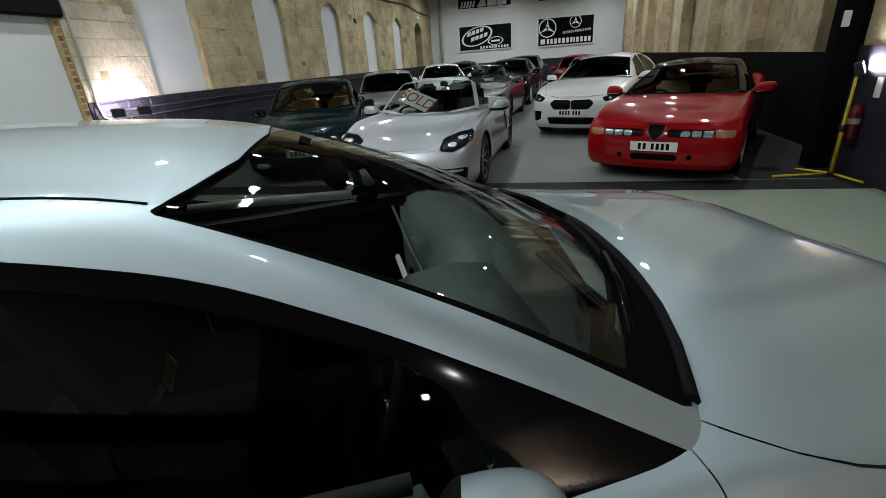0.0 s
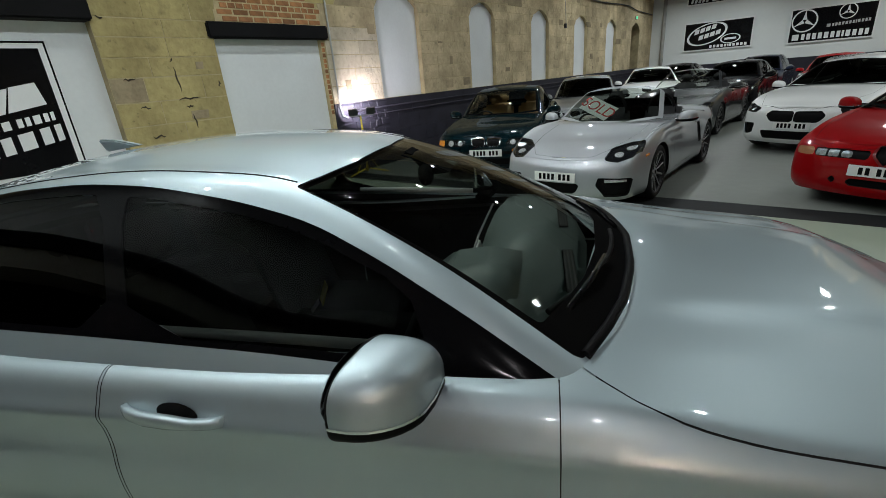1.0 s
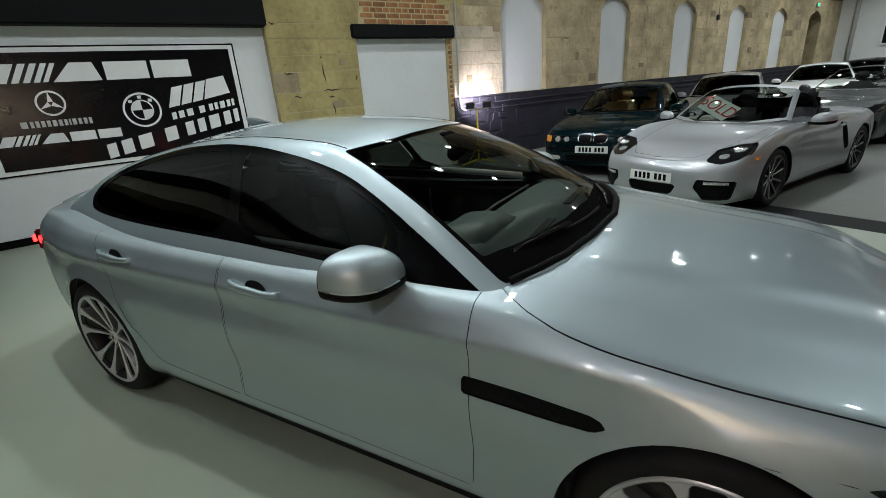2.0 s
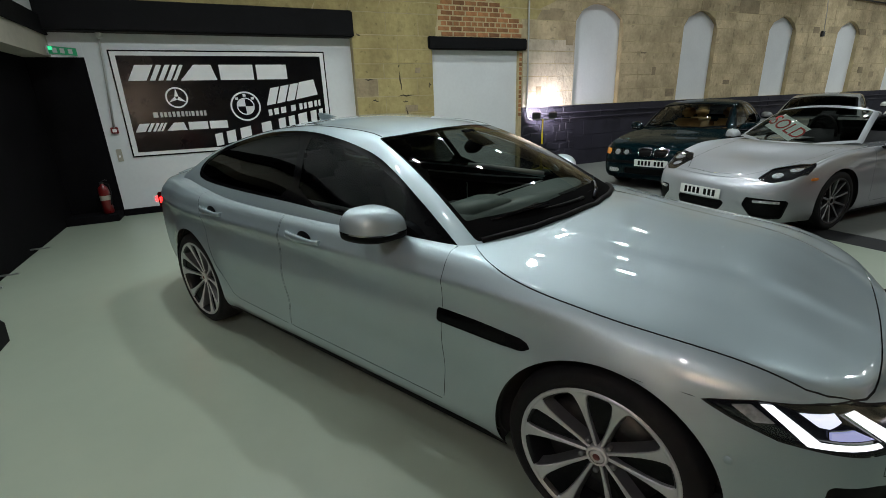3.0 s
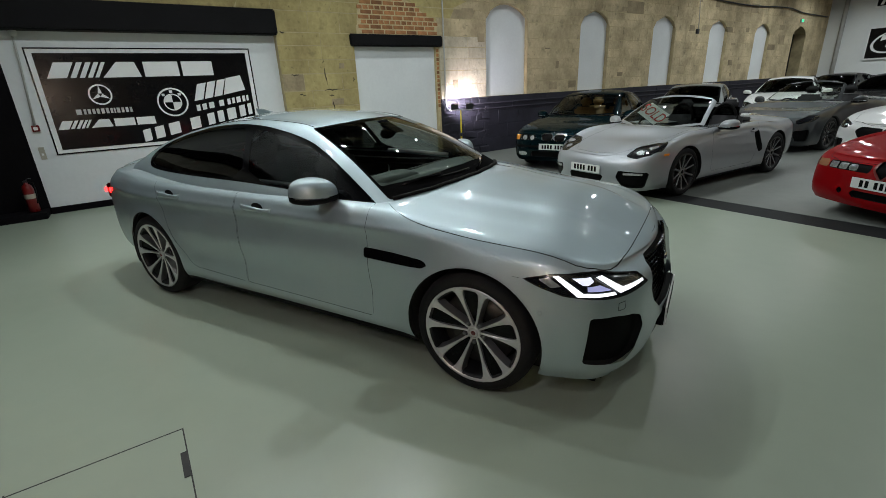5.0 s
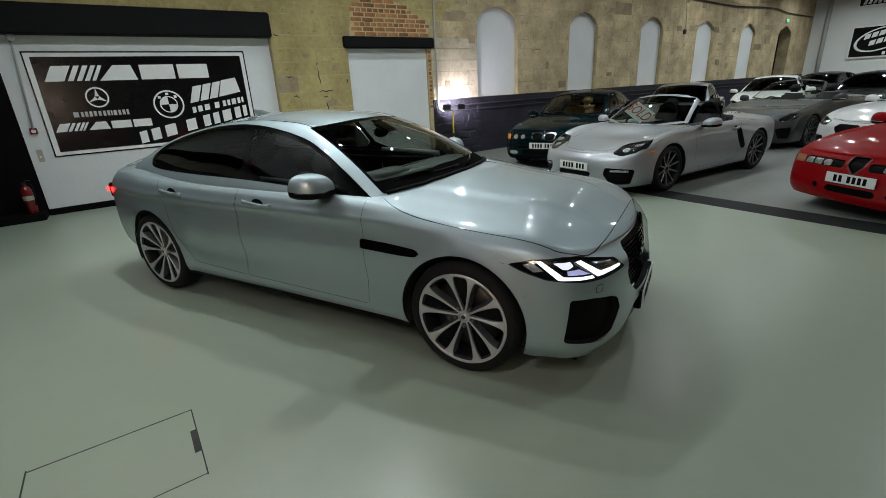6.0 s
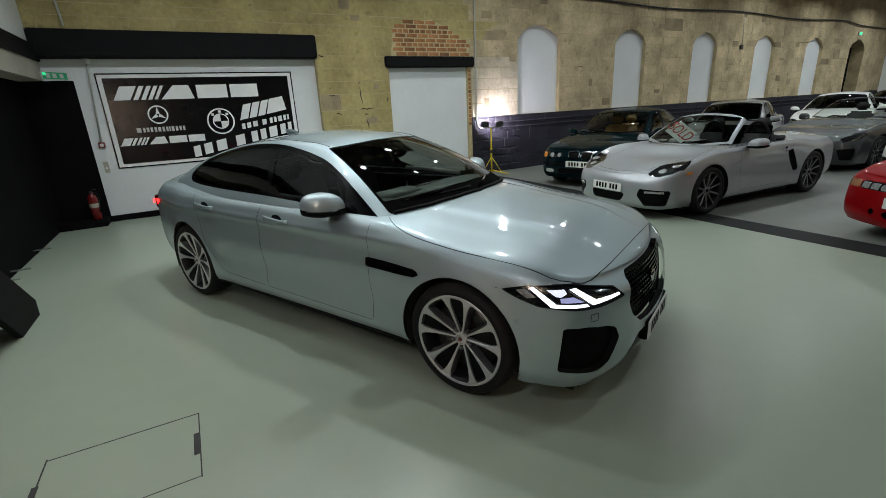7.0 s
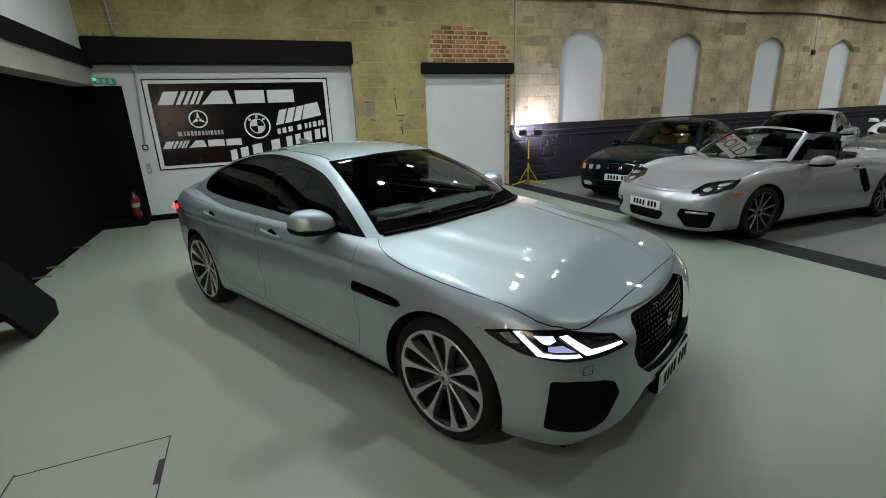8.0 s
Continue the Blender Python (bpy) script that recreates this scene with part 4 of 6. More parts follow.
    if not s["open"]:
        put(cab, root, "headliner", "body", "leather_black", sink=0.022)
    put(body, root, "inner_lining", "body", "underbody", sink=0.035)
    for n in range(len(doors)):
        for side in (1, -1):
            put(body, root, "door_card", f"door{n}", "leather_black", (side,), sink=0.05, parent=made[f"door{n}{side}"])
    # underside, wells, wheels
    part("underbody", box_bm(-s["R"] + 0.35, -W + 0.16, 0.14, s["F"] - 0.22, W - 0.16, 0.34, 0.03), M["underbody"], root)
    for x in (xa, -xa):
        wheel_well(root, s, x)
        for side in (1, -1):
            wheel(root, "wheel", x, side * (W - 0.125), r, 0.235, r - s.get("wall", 0.095), rim[0], rim[1], side, rim[2])
    # inside
    part("cabin_floor", box_bm(s["roof_x"] - 0.2, -W + 0.2, 0.28, xa - 0.2, W - 0.2, 0.34), M["underbody"], root)
    if s.get("dash_plan"):
        half = s["dash_plan"]
        part("dashboard", prism_bm(half + [(x, -y) for x, y in half[::-1] if y > 0], 0.40, "z", s["dash_top"] - 0.40, 0.03), M[s["dash"]], root, smooth=True)
    else:
        part("dashboard", box_bm(s["head_x"] + 0.42, -s["belt_y"] + 0.09, 0.62, s["cowl_x"] - 0.1, s["belt_y"] - 0.09, s.get("dash_top", s["belt"] - 0.03), 0.06, 3), M[s.get("dash", "leather_black")], root, smooth=True)
    lift = s["H"] - 1.457
    for side in (1, -1):
        seat(root, s["head_x"] - 0.33, side * 0.37, 0.40 + lift * 0.6, M[seats])
        if not s["open"] and s.get("rear_seats", True):
            seat(root, s["head_x"] - 1.15, side * 0.36, 0.44 + lift * 0.6, M[seats], 0.9)
    steering_wheel(root, s["head_x"] + 0.24, -0.37, 0.86 + lift * 0.7)
    for side in (1, -1):
        mx, my, mz = s.get("mirror_at", (s["pillar_x"] - 0.24, W + 0.07, s["belt"] + 0.045))
        mirror_unit(root, mx, my, mz, side, s.get("mirror_colour", colour), s.get("mirror_size", 0.95))
    if plate_at:
        plate(root, *plate_at)
    return made




def saloon_shape(p):
    """Bonnet lines that run from the windscreen's foot to the grille; hollowed doors over a sharper sill; a soft shoulder; squarer bumper corners."""
    q = p.copy()
    x, y, z = p.T
    line = 0.50 - 0.17 * (x - 1.0) / 1.1
    on = np.clip((x - 0.95) / 0.25, 0, 1) * np.clip((2.16 - x) / 0.22, 0, 1) * (z > 0.66)
    q[:, 2] += 0.017 * on / (1 + np.exp((y - line) / 0.015))
    outer_line = 0.70 - 0.10 * (x - 1.0)
    q[:, 2] += 0.007 * on / (1 + np.exp((y - outer_line) / 0.018)) - 0.007 * on
    inner_line = 0.30 - 0.11 * (x - 1.0)
    q[:, 2] += 0.003 * on / (1 + np.exp((y - inner_line) / 0.024)) - 0.003 * on
    outer = y > 0.55
    mid = np.clip((1.12 - np.abs(x)) / 0.25, 0, 1)
    q[:, 1] += outer * mid * (0.012 * np.exp(-(((z - 0.285) / 0.045) ** 2)) - 0.020 * np.exp(-(((z - 0.47) / 0.10) ** 2)))
    long = np.clip((2.3 + x) / 0.3, 0, 1) * np.clip((1.5 - x) / 0.5, 0, 1)
    q[:, 1] += outer * long * (0.010 * np.exp(-(((z - 0.865) / 0.028) ** 2)) - 0.008 * np.exp(-(((z - 0.77) / 0.06) ** 2)))
    corner = np.clip((x - 1.78) / 0.1, 0, 1) * (z < 0.34) * np.clip((y - 0.35) / 0.2, 0, 1)
    q[:, 1] += corner * 0.016 * (0.34 - z) / 0.14
    q[:, 2] -= corner * 0.010 * (0.34 - z) / 0.14
    return q


def eased(outline, rounds=2):
    """Corners cut off an outline, twice over, to make a flowing curve."""
    for k in range(rounds):
        nxt = outline[1:] + outline[:1]
        outline = [q for (ax, az), (bx, bz) in zip(outline, nxt) for q in ((ax * 0.8 + bx * 0.2, az * 0.8 + bz * 0.2), (ax * 0.2 + bx * 0.8, az * 0.2 + bz * 0.8))]
    return outline


SALOON_DLO = [(0.83, 0.968), (0.835, 0.970), (0.83, 0.973), (0.79, 0.995), (0.60, 1.105), (0.42, 1.195), (0.20, 1.283), (-0.05, 1.345), (-0.30, 1.384), (-0.56, 1.396), (-0.90, 1.376), (-1.25, 1.315), (-1.50, 1.250), (-1.655, 1.175), (-1.690, 1.115), (-1.63, 1.060), (-1.44, 1.044), (-0.88, 1.034), (-0.3, 1.028), (0.2, 1.008), (0.7, 0.974)]
SALOON_GLASS = [[(0.53, 1.022), (0.47, 1.140), (0.19, 1.248), (-0.05, 1.308), (-0.30, 1.346), (-0.385, 1.352), (-0.27, 1.050)],
                [(-0.475, 1.357), (-0.60, 1.358), (-0.90, 1.340), (-1.24, 1.286), (-1.47, 1.220), (-1.605, 1.150), (-1.625, 1.115), (-1.58, 1.088), (-1.3, 1.070), (-0.84, 1.062), (-0.36, 1.056)]]
SALOON = dict(steps=18, seams=[corner_view([(0.40, 0.7205), (0.60, 0.7205), (0.60, 0.7240), (0.40, 0.7240)])], covers=[("washer_cover", corner_view([(0.96, 0.55), (1.08, 0.55), (1.08, 0.63), (0.96, 0.63)]), corner_view([(1.004, 0.602), (1.001, 0.575), (1.036, 0.575), (1.04, 0.604)], 0.004))], bonnet_low=0.67, dash="dash_grey", dash_top=1.035, dash_plan=[(0.955, 0), (0.93, 0.27), (0.87, 0.44), (0.80, 0.56), (0.74, 0.62), (0.66, 0.61), (0.60, 0.54), (0.58, 0.40), (0.57, 0.15)], wall=0.074, R=2.53, rear=(0.47, 0.76, 0.87), cowl_x=1.09, head_x=0.15, bulge=saloon_shape, full=0.035, foot=0.03, mirror_at=(0.45, 0.935, 1.05), mirror_size=1.0,
    screen_plan=[(1.09, 0), (1.06, 0.27), (1.01, 0.47), (0.95, 0.61), (0.885, 0.728), (0.87, 0.735), (0.125, 0.525), (0.14, 0.50), (0.21, 0.28), (0.235, 0), (0.235, -0.3), (1.09, -0.3)],
    glass_plan=[(0.99, 0), (0.965, 0.27), (0.92, 0.45), (0.865, 0.58), (0.80, 0.695), (0.78, 0.70), (0.118, 0.532), (0.131, 0.503), (0.201, 0.28), (0.226, 0), (0.226, -0.3), (0.99, -0.3)])
saloon = car("saloon_car", "silver four-door executive saloon with headlights lit on the painted floor", pose(5.44, 1.036, 0, 0, 0, 25.55), SALOON, "paint_silver",
    doors=[[(0.815, 1.3), (0.82, 0.75), (0.815, 0.325), (-0.305, 0.335), (-0.315, 1.3)], [(-0.345, 1.3), (-0.335, 0.335), (-0.90, 0.352), (-0.965, 0.37), (-1.034, 0.462), (-1.10, 0.55), (-1.155, 0.66), (-1.19, 0.76), (-1.235, 0.88), (-1.31, 0.99), (-1.30, 1.3)]],
    bonnet=eased([(0.875, 0.735), (0.92, 0.775), (0.99, 0.825), (1.09, 0.852), (1.25, 0.858), (1.45, 0.852), (1.7, 0.835), (1.88, 0.818), (2.0, 0.80), (2.095, 0.71), (2.125, 0.62), (2.145, 0.45), (2.155, 0.16), (2.155, -0.3), (0.875, -0.3)], 1),
    lamps=[("headlight", corner_view([(0.60, 0.720), (0.70, 0.748), (0.84, 0.758), (0.94, 0.75), (0.99, 0.735), (1.18, 0.69), (1.245, 0.635), (1.08, 0.636), (0.92, 0.64), (0.75, 0.655), (0.66, 0.688)], 0.002), [
        ("daylight_strip", corner_view([(0.712, 0.742), (0.737, 0.746), (0.83, 0.668), (0.985, 0.664), (1.00, 0.648), (0.805, 0.650)]), "drl_glow", 0.008),
        ("daylight_strip", corner_view([(0.905, 0.737), (0.945, 0.737), (1.045, 0.674), (1.222, 0.660), (1.222, 0.647), (1.020, 0.651)]), "drl_glow", 0.008),
        ("projector", corner_view([(0.790, 0.737), (0.880, 0.742), (0.890, 0.722), (0.855, 0.704), (0.830, 0.706)]), "lamp_soft", 0.012),
        ("side_marker", corner_view([(0.655, 0.722), (0.695, 0.736), (0.742, 0.695), (0.700, 0.686)]), "lamp_bowl", 0.011),
        ("lamp_unit", corner_view([(0.850, 0.698), (0.915, 0.704), (0.975, 0.674), (0.850, 0.676)]), "lamp_blue", 0.010)])],
    holes=[("grille", front_view([(0.385, 0.684), (0.455, 0.580), (0.43, 0.515), (0.34, 0.445), (0.2, 0.43), (-0.2, 0.43), (-0.2, 0.704), (0, 0.704), (0.34, 0.704)], 0.012), "plastic_dark", 0.045),
           ("air_intake", corner_view([(0.872, 0.532), (0.853, 0.315), (1.05, 0.300), (1.115, 0.335), (1.18, 0.43), (1.155, 0.485), (1.10, 0.510), (0.98, 0.532)], 0.015), "plastic_dark", 0.035),
           ("wing_vent", side_view([(0.806, 0.746), (0.806, 0.690), (1.10, 0.682), (1.19, 0.686), (1.225, 0.698), (1.228, 0.714), (1.20, 0.726), (1.0, 0.740)], 0.003), "trim_black", 0.004),
           ("front_lip", lambda p: np.where((p[:, 0] > 2.05) & (p[:, 1] < 0.70), np.maximum(p[:, 2] - 0.20 - 0.17 * np.clip((0.62 - p[:, 1]) / 0.25, 0, 1), -1), 1.0), "trim_black", 0.012)],
    side_glass=[eased(o, 1) for o in SALOON_GLASS], dlo=eased(SALOON_DLO), rim=(10, "alloy", 1), screen="glass_screen", front_glass="glass_front", plate_at=(2.352, 0.335, 0, (4, 3)))


def surface_at(sheet, x, z, side, view="side"):
    """The nearest point of a shell to a place in the side view, with its normal."""
    v, n = np.array(sheet.v), np.array(sheet.n)
    k = np.argmin(np.hypot(v[:, 0] - x, v[:, 2] - z) + 5 * (v[:, 1] < 0.3))
    return Vector((v[k][0], v[k][1] * side, v[k][2])), Vector((n[k][0], n[k][1] * side, n[k][2]))


def door_handle(parent, sheet, x0, x1, z, side, colour):
    """A pull handle with a dark cup behind it."""
    h = new("door_handle")
    h.parent = parent
    p, n = surface_at(sheet, (x0 + x1) / 2, z, side)
    h.matrix_basis = pose(p.x, p.y, p.z)
    w = (x1 - x0) / 2
    bm = bmesh.new()
    rows = []
    for t in (-1, -0.85, -0.5, 0, 0.5, 0.85, 1):
        out = 0.012 + 0.022 * (1 - t ** 4)
        hh = 0.013 + 0.006 * (t < 0.2)
        rows.append([bm.verts.new((t * w, side * (out + dy), dz * hh - 0.004 * t)) for dy, dz in ((-0.016, -0.8), (0, -1), (0.005, -0.5), (0.005, 0.5), (0, 1), (-0.016, 0.8))])
    for a, b in zip(rows, rows[1:]):
        for k in range(6):
            f = bm.faces.new((a[k], a[(k + 1) % 6], b[(k + 1) % 6], b[k]))
            f.smooth = True
    bm.faces.new(rows[0])
    bm.faces.new(rows[-1][::-1])
    bmesh.ops.recalc_face_normals(bm, faces=bm.faces)
    part("grip", bm, M[colour], h)
    cup = bmesh.new()
    bmesh.ops.create_uvsphere(cup, u_segments=20, v_segments=10, radius=1)
    bmesh.ops.scale(cup, verts=cup.verts, vec=(w * 0.42, 0.004, 0.034))
    part("handle_cup", cup, M["plastic_dark"], h, m=pose(0.01, side * 0.002, 0.004), smooth=True)
    return h


root, shell, cab = saloon["root"], saloon["body"], saloon["cab"]
for side in (1, -1):
    door_handle(saloon[f"door0{side}"], shell, -0.235, 0.045, 0.888, side, "paint_silver")
    door_handle(saloon[f"door1{side}"], shell, -1.215, -0.945, 0.905, side, "paint_silver")
    # sill blade and the light catching lower edge
    part("sill_blade", prism_bm([(-1.06, 0.20), (1.10, 0.19), (1.09, 0.235), (-1.04, 0.245)], 0.02 * side, "y", side * 0.862, 0.003), M["plastic_dark"], root)
    p, n = surface_at(shell, -2.30, 0.83, side)
    tl = new("tail_light")
    tl.parent = root
    tl.matrix_basis = pose(p.x, p.y, p.z, 0, 0, -side * 42)
    part("tail_lens", box_bm(-0.02, -0.012, -0.075, 0.22, 0.012, 0.06, 0.01), M["tail_red"], tl)
    part("tail_lamp", box_bm(-0.004, 0.008 * side, -0.03, 0.045, 0.016 * side, 0.02, 0.003), M["tail_glow"], tl)
    part("tail_strip", box_bm(-0.004, -0.08, -0.02, 0.004, 0.08, 0.02, 0.002), M["tail_strip_glow"], tl, m=pose(-0.030, -0.08 * side, 0, 0, 0, side * 8))
    sp, sn = surface_at(shell, 1.84, 0.557, side)
    part("parking_sensor", lathe_bm([(0.0005, 0.004), (0.011, 0.003), (0.013, 0)], 14), M["paint_silver"], root, m=pose(sp.x, sp.y, sp.z, 0, 0, 0 if side > 0 else 180))
# wiper arms in the cowl
for y0, y1, xo in ((-0.60, -0.02, 0.0), (0.05, 0.62, -0.02)):
    w = new("wiper")
    w.parent = root
    pts = []
    for k in range(9):
        y = y0 + (y1 - y0) * k / 8
        base = 1.065 - 0.24 * (abs(y) / 0.62) ** 2.2
        pts.append((base - 0.035 + xo, y, 1.052 - 0.020 * (abs(y) / 0.6) ** 2))
    part("blade", tube_bm(pts, 0.009, 6), M["plastic_dark"], w)
    part("arm", tube_bm([(pts[0][0] + 0.05, pts[0][1], 1.04), ((pts[0][0] + pts[4][0]) / 2 + 0.035, (pts[0][1] + pts[4][1]) / 2, 1.062), (pts[4][0], pts[4][1], 1.068)], 0.010, 6), M["trim_black"], w)

# the joints between the roof skin and its side rails
ribs = cabin(dict(BASE, **SALOON))
for side in (1, -1):
    line = [(p[0], p[1] * side, p[2] + 0.0005) for p in ribs[46:126:4, 67]]
    part("roof_joint", tube_bm(line, 0.0024, 6), M["plastic_dark"], root)
# the seal along the foot of the windscreen
foot, skin = SALOON["screen_plan"][:5], np.array(cab.v)
seal = []
for y in [-0.72 + 0.06 * k for k in range(25)]:
    for (xa, ya), (xb, yb) in zip(foot, foot[1:]):
        if ya <= abs(y) <= yb:
            x = xa + (xb - xa) * (abs(y) - ya) / (yb - ya)
    at = skin[np.argmin((skin[:, 0] - x) ** 2 + (skin[:, 1] - abs(y)) ** 2)]
    seal.append((x, y, at[2] + 0.001))
part("screen_seal", tube_bm(seal, 0.014, 8), M["plastic_dark"], root)

# grille: a frame and rows of small studs
grille = new("grille_mesh")
grille.parent = root
rows_n = 10
for r in range(rows_n):
    z = 0.45 + 0.028 * r
    half = 0.345 + 0.09 * math.sin(min(1.0, (z - 0.43) / 0.15) * 1.57) if z < 0.58 else 0.44 - 0.55 * (z - 0.58)
    stud = bmesh.new()
    y = -half + (0.014 if r % 2 else 0.0)
    while y < half:
        xx = 2.294 - 0.30 * y * y - 0.17 * max(0, z - 0.56)
        box_bm(xx - 0.006, y - 0.010, z - 0.006, xx + 0.008, y + 0.010, z + 0.006, bm=stud)
        y += 0.034
    part("grille_bar", stud, M["trim_black"], grille)
part("badge", lathe_bm([(0.0005, 0.012), (0.03, 0.010), (0.034, 0.0)], 24, axis="x"), M["chrome"], grille, m=pose(2.297, 0, 0.585) @ Matrix.Diagonal((1, 0.8, 1.2, 1)))
for side in (1, -1):
    for k in range(5):
        z = 0.315 + 0.036 * k
        part("intake_bar", tube_bm([(2.055, side * 0.80, z), (2.12, side * 0.72, z), (2.19, side * 0.60, z)], 0.004, 5), M["trim_black"], root)
part("plate_holder", box_bm(2.305, -0.265, 0.275, 2.347, 0.265, 0.395, 0.006), M["plastic_dark"], root)
part("roof_fin", prism_bm([(-1.04, 1.425), (-0.86, 1.445), (-0.98, 1.472), (-1.07, 1.478)], 0.03, "y", -0.015, 0.006), M["paint_silver"], root)
oval = bmesh.new()
bmesh.ops.create_uvsphere(oval, u_segments=24, v_segments=14, radius=1)
bmesh.ops.scale(oval, verts=oval.verts, vec=(0.03, 0.125, 0.042))
part("rear_view_mirror", oval, M["frit_black"], root, m=pose(0.37, -0.02, 1.285, 0, 0, 12), smooth=True)
part("mirror_stalk", prism_bm([(0.30, 1.375), (0.47, 1.29), (0.42, 1.285), (0.38, 1.29)], 0.12, "y", -0.06, 0.006), M["frit_black"], root)
part("centre_screen", box_bm(-0.01, -0.13, 0, 0.01, 0.13, 0.12, 0.006), M["trim_black"], root, m=pose(0.60, 0, 0.80, 0, -18, 0))
part("paper_tag", box_bm(-0.002, -0.03, -0.05, 0.002, 0.03, 0.05), M["yellow_tag"], root, m=pose(-0.20, 0.08, 0.72, 10, 20, 40))
part("paper_strip", box_bm(-0.001, -0.02, -0.06, 0.001, 0.02, 0.06), M["sign_grey"], root, m=pose(-0.26, 0.05, 0.64, 10, 40, 40))
part("dash_strip", tube_bm([(0.558, -0.34, 1.026), (0.552, 0.0, 1.030), (0.562, 0.46, 1.024)], 0.005, 6), M["alloy_grey"], root)
part("stalk_knob", lathe_bm([(0.0005, 0.03), (0.013, 0.028), (0.016, 0.0), (0.012, -0.02)], 16), M["chrome"], root, m=pose(0.413, -0.466, 0.883, 0, 0, 200))
for y0, y1 in ((-0.50, -0.18), (0.06, 0.40)):
    vent = new("dash_vent")
    vent.parent = root
    vent.matrix_basis = pose(0.875, 0, 1.036)
    part("vent_frame", box_bm(-0.018, y0, 0.0, 0.018, y1, 0.004, 0.002), M["plastic_dark"], vent)
    for k in range(3):
        part("vent_slat", box_bm(-0.013 + 0.011 * k, y0 + 0.012, 0.003, -0.009 + 0.011 * k, y1 - 0.012, 0.006), M["leather_black"], vent)
part("instrument_hood", prism_bm([(0.44, 1.00), (0.50, 1.045), (0.62, 1.062), (0.74, 1.040), (0.72, 1.00)], 0.36, "y", -0.55, 0.012), M["dash_grey"], root, smooth=True)
part("dash_panel", box_bm(-0.008, -0.16, -0.10, 0.008, 0.16, 0.10, 0.006), M["steel"], root, m=pose(0.55, 0.0, 0.86, 0, -14, 0))
part("start_lamp", lathe_bm([(0.0005, 0.003), (0.007, 0.002), (0.008, 0)], 12, "x"), M["tail_glow"], root, m=pose(0.53, -0.19, 0.885, 0, 0, 180))
# pale bars stand in for the reflection along the door tops
for side in (1, -1):
    part("window_ledge", tube_bm([(-0.24, side * 0.775, 1.040), (0.10, side * 0.772, 1.032), (0.42, side * 0.765, 1.018)], 0.014, 8), M["sign_grey"], root)
part("console", box_bm(-0.35, -0.10, 0.34, 0.55, 0.10, 0.64, 0.03, 2), M["leather_black"], root, smooth=True)
top = np.array(shell.v)
rows = []
lip = bmesh.new()
for k in range(15):
    y = -0.56 + 0.08 * k
    near = top[np.argmin((top[:, 0] + 2.40 - 0.10 * y * y) ** 2 + (top[:, 1] - abs(y)) ** 2 + 10 * (top[:, 2] < 0.9))]
    x, z, up = near[0], near[2], 0.020 * (1 - (y / 0.6) ** 4)
    rows.append([lip.verts.new((x + dx, y, z + dz)) for dx, dz in ((0.09, -0.004), (0.02, up * 0.6), (-0.03, up), (-0.035, up - 0.006), (-0.02, -0.02))])
for a, b in zip(rows, rows[1:]):
    for k in range(4):
        lip.faces.new((a[k], b[k], b[k + 1], a[k + 1]))
bmesh.ops.recalc_face_normals(lip, faces=lip.faces)
part("boot_lip", lip, M["paint_silver"], root, smooth=True)

def disc_view(a, z, radius, view=corner_view):
    return view([(a + radius * math.cos(k * math.tau / 16), z + radius * math.sin(k * math.tau / 16)) for k in range(16)])


ROUND_PAIR = [("projector", disc_view(1.74, 0.725, 0.06, plan_view), "lamp_bowl", 0.008), ("projector", disc_view(1.89, 0.635, 0.05, plan_view), "lamp_bowl", 0.008)]
OPEN = dict(xa=1.2375, F=2.22, R=2.16, W=0.90, H=1.345, r=0.33, ra=0.362, z0=0.15, nose=0.575, fender=0.845, hood=0.755, belt=0.86, cowl=0.87, boot=0.88, tailz=0.80, plan=(0.86, 0.74, 0.42), rear=(0.5, 0.78, 0.87),
            cowl_x=0.86, pillar_x=0.64, head_x=0.10, roof_x=-0.5, tail_x=-1.3, rail=0.55, belt_y=0.76, open=[(0.35, 0), (0.3, 0.60), (-0.62, 0.66), (-0.75, 0.5), (-0.8, 0), (-0.8, -0.3), (0.35, -0.3)], mirror_size=0.9, wall=0.075)
DOOR2 = [(0.62, 1.2), (0.62, 0.6), (0.58, 0.27), (-0.52, 0.27), (-0.62, 0.5), (-0.60, 1.2)]
roadster = car("roadster_car", "white-silver open two-seat sports car with a sold card in the windscreen", pose(4.762, 7.103, 0, 0, 0, -93.1), OPEN, "paint_pearl", doors=[DOOR2],
    bonnet=[(0.80, 0.62), (1.3, 0.60), (1.75, 0.52), (2.0, 0.36), (2.07, 0), (2.07, -0.3), (0.8, -0.3)],
    lamps=[("headlight", plan_view([(2.00, 0.535), (1.985, 0.65), (1.88, 0.765), (1.72, 0.82), (1.60, 0.81), (1.59, 0.68), (1.78, 0.53)], 0.022), ROUND_PAIR)],
    holes=[("air_intake", corner_view([(0.80, 0.38), (0.84, 0.215), (1.08, 0.21), (1.17, 0.33), (1.15, 0.395)], 0.02), "plastic_dark", 0.03),
           ("centre_intake", front_view([(0.28, 0.32), (0.24, 0.24), (-0.2, 0.24), (-0.2, 0.32)], 0.02), "plastic_dark", 0.03),
           ("side_intake", side_view([(-0.60, 0.73), (-0.78, 0.44), (-0.70, 0.42), (-0.58, 0.56), (-0.50, 0.72)], 0.02), "plastic_dark", 0.03)],
    screen="glass_smoke", rim=(10, "alloy_grey", 2), plate_at=(2.226, 0.41, 0, (4, 3)))
ro = roadster["root"]
for side in (1, -1):
    door_handle(roadster[f"door0{side}"], roadster["body"], -0.50, -0.34, 0.735, side, "paint_pearl")
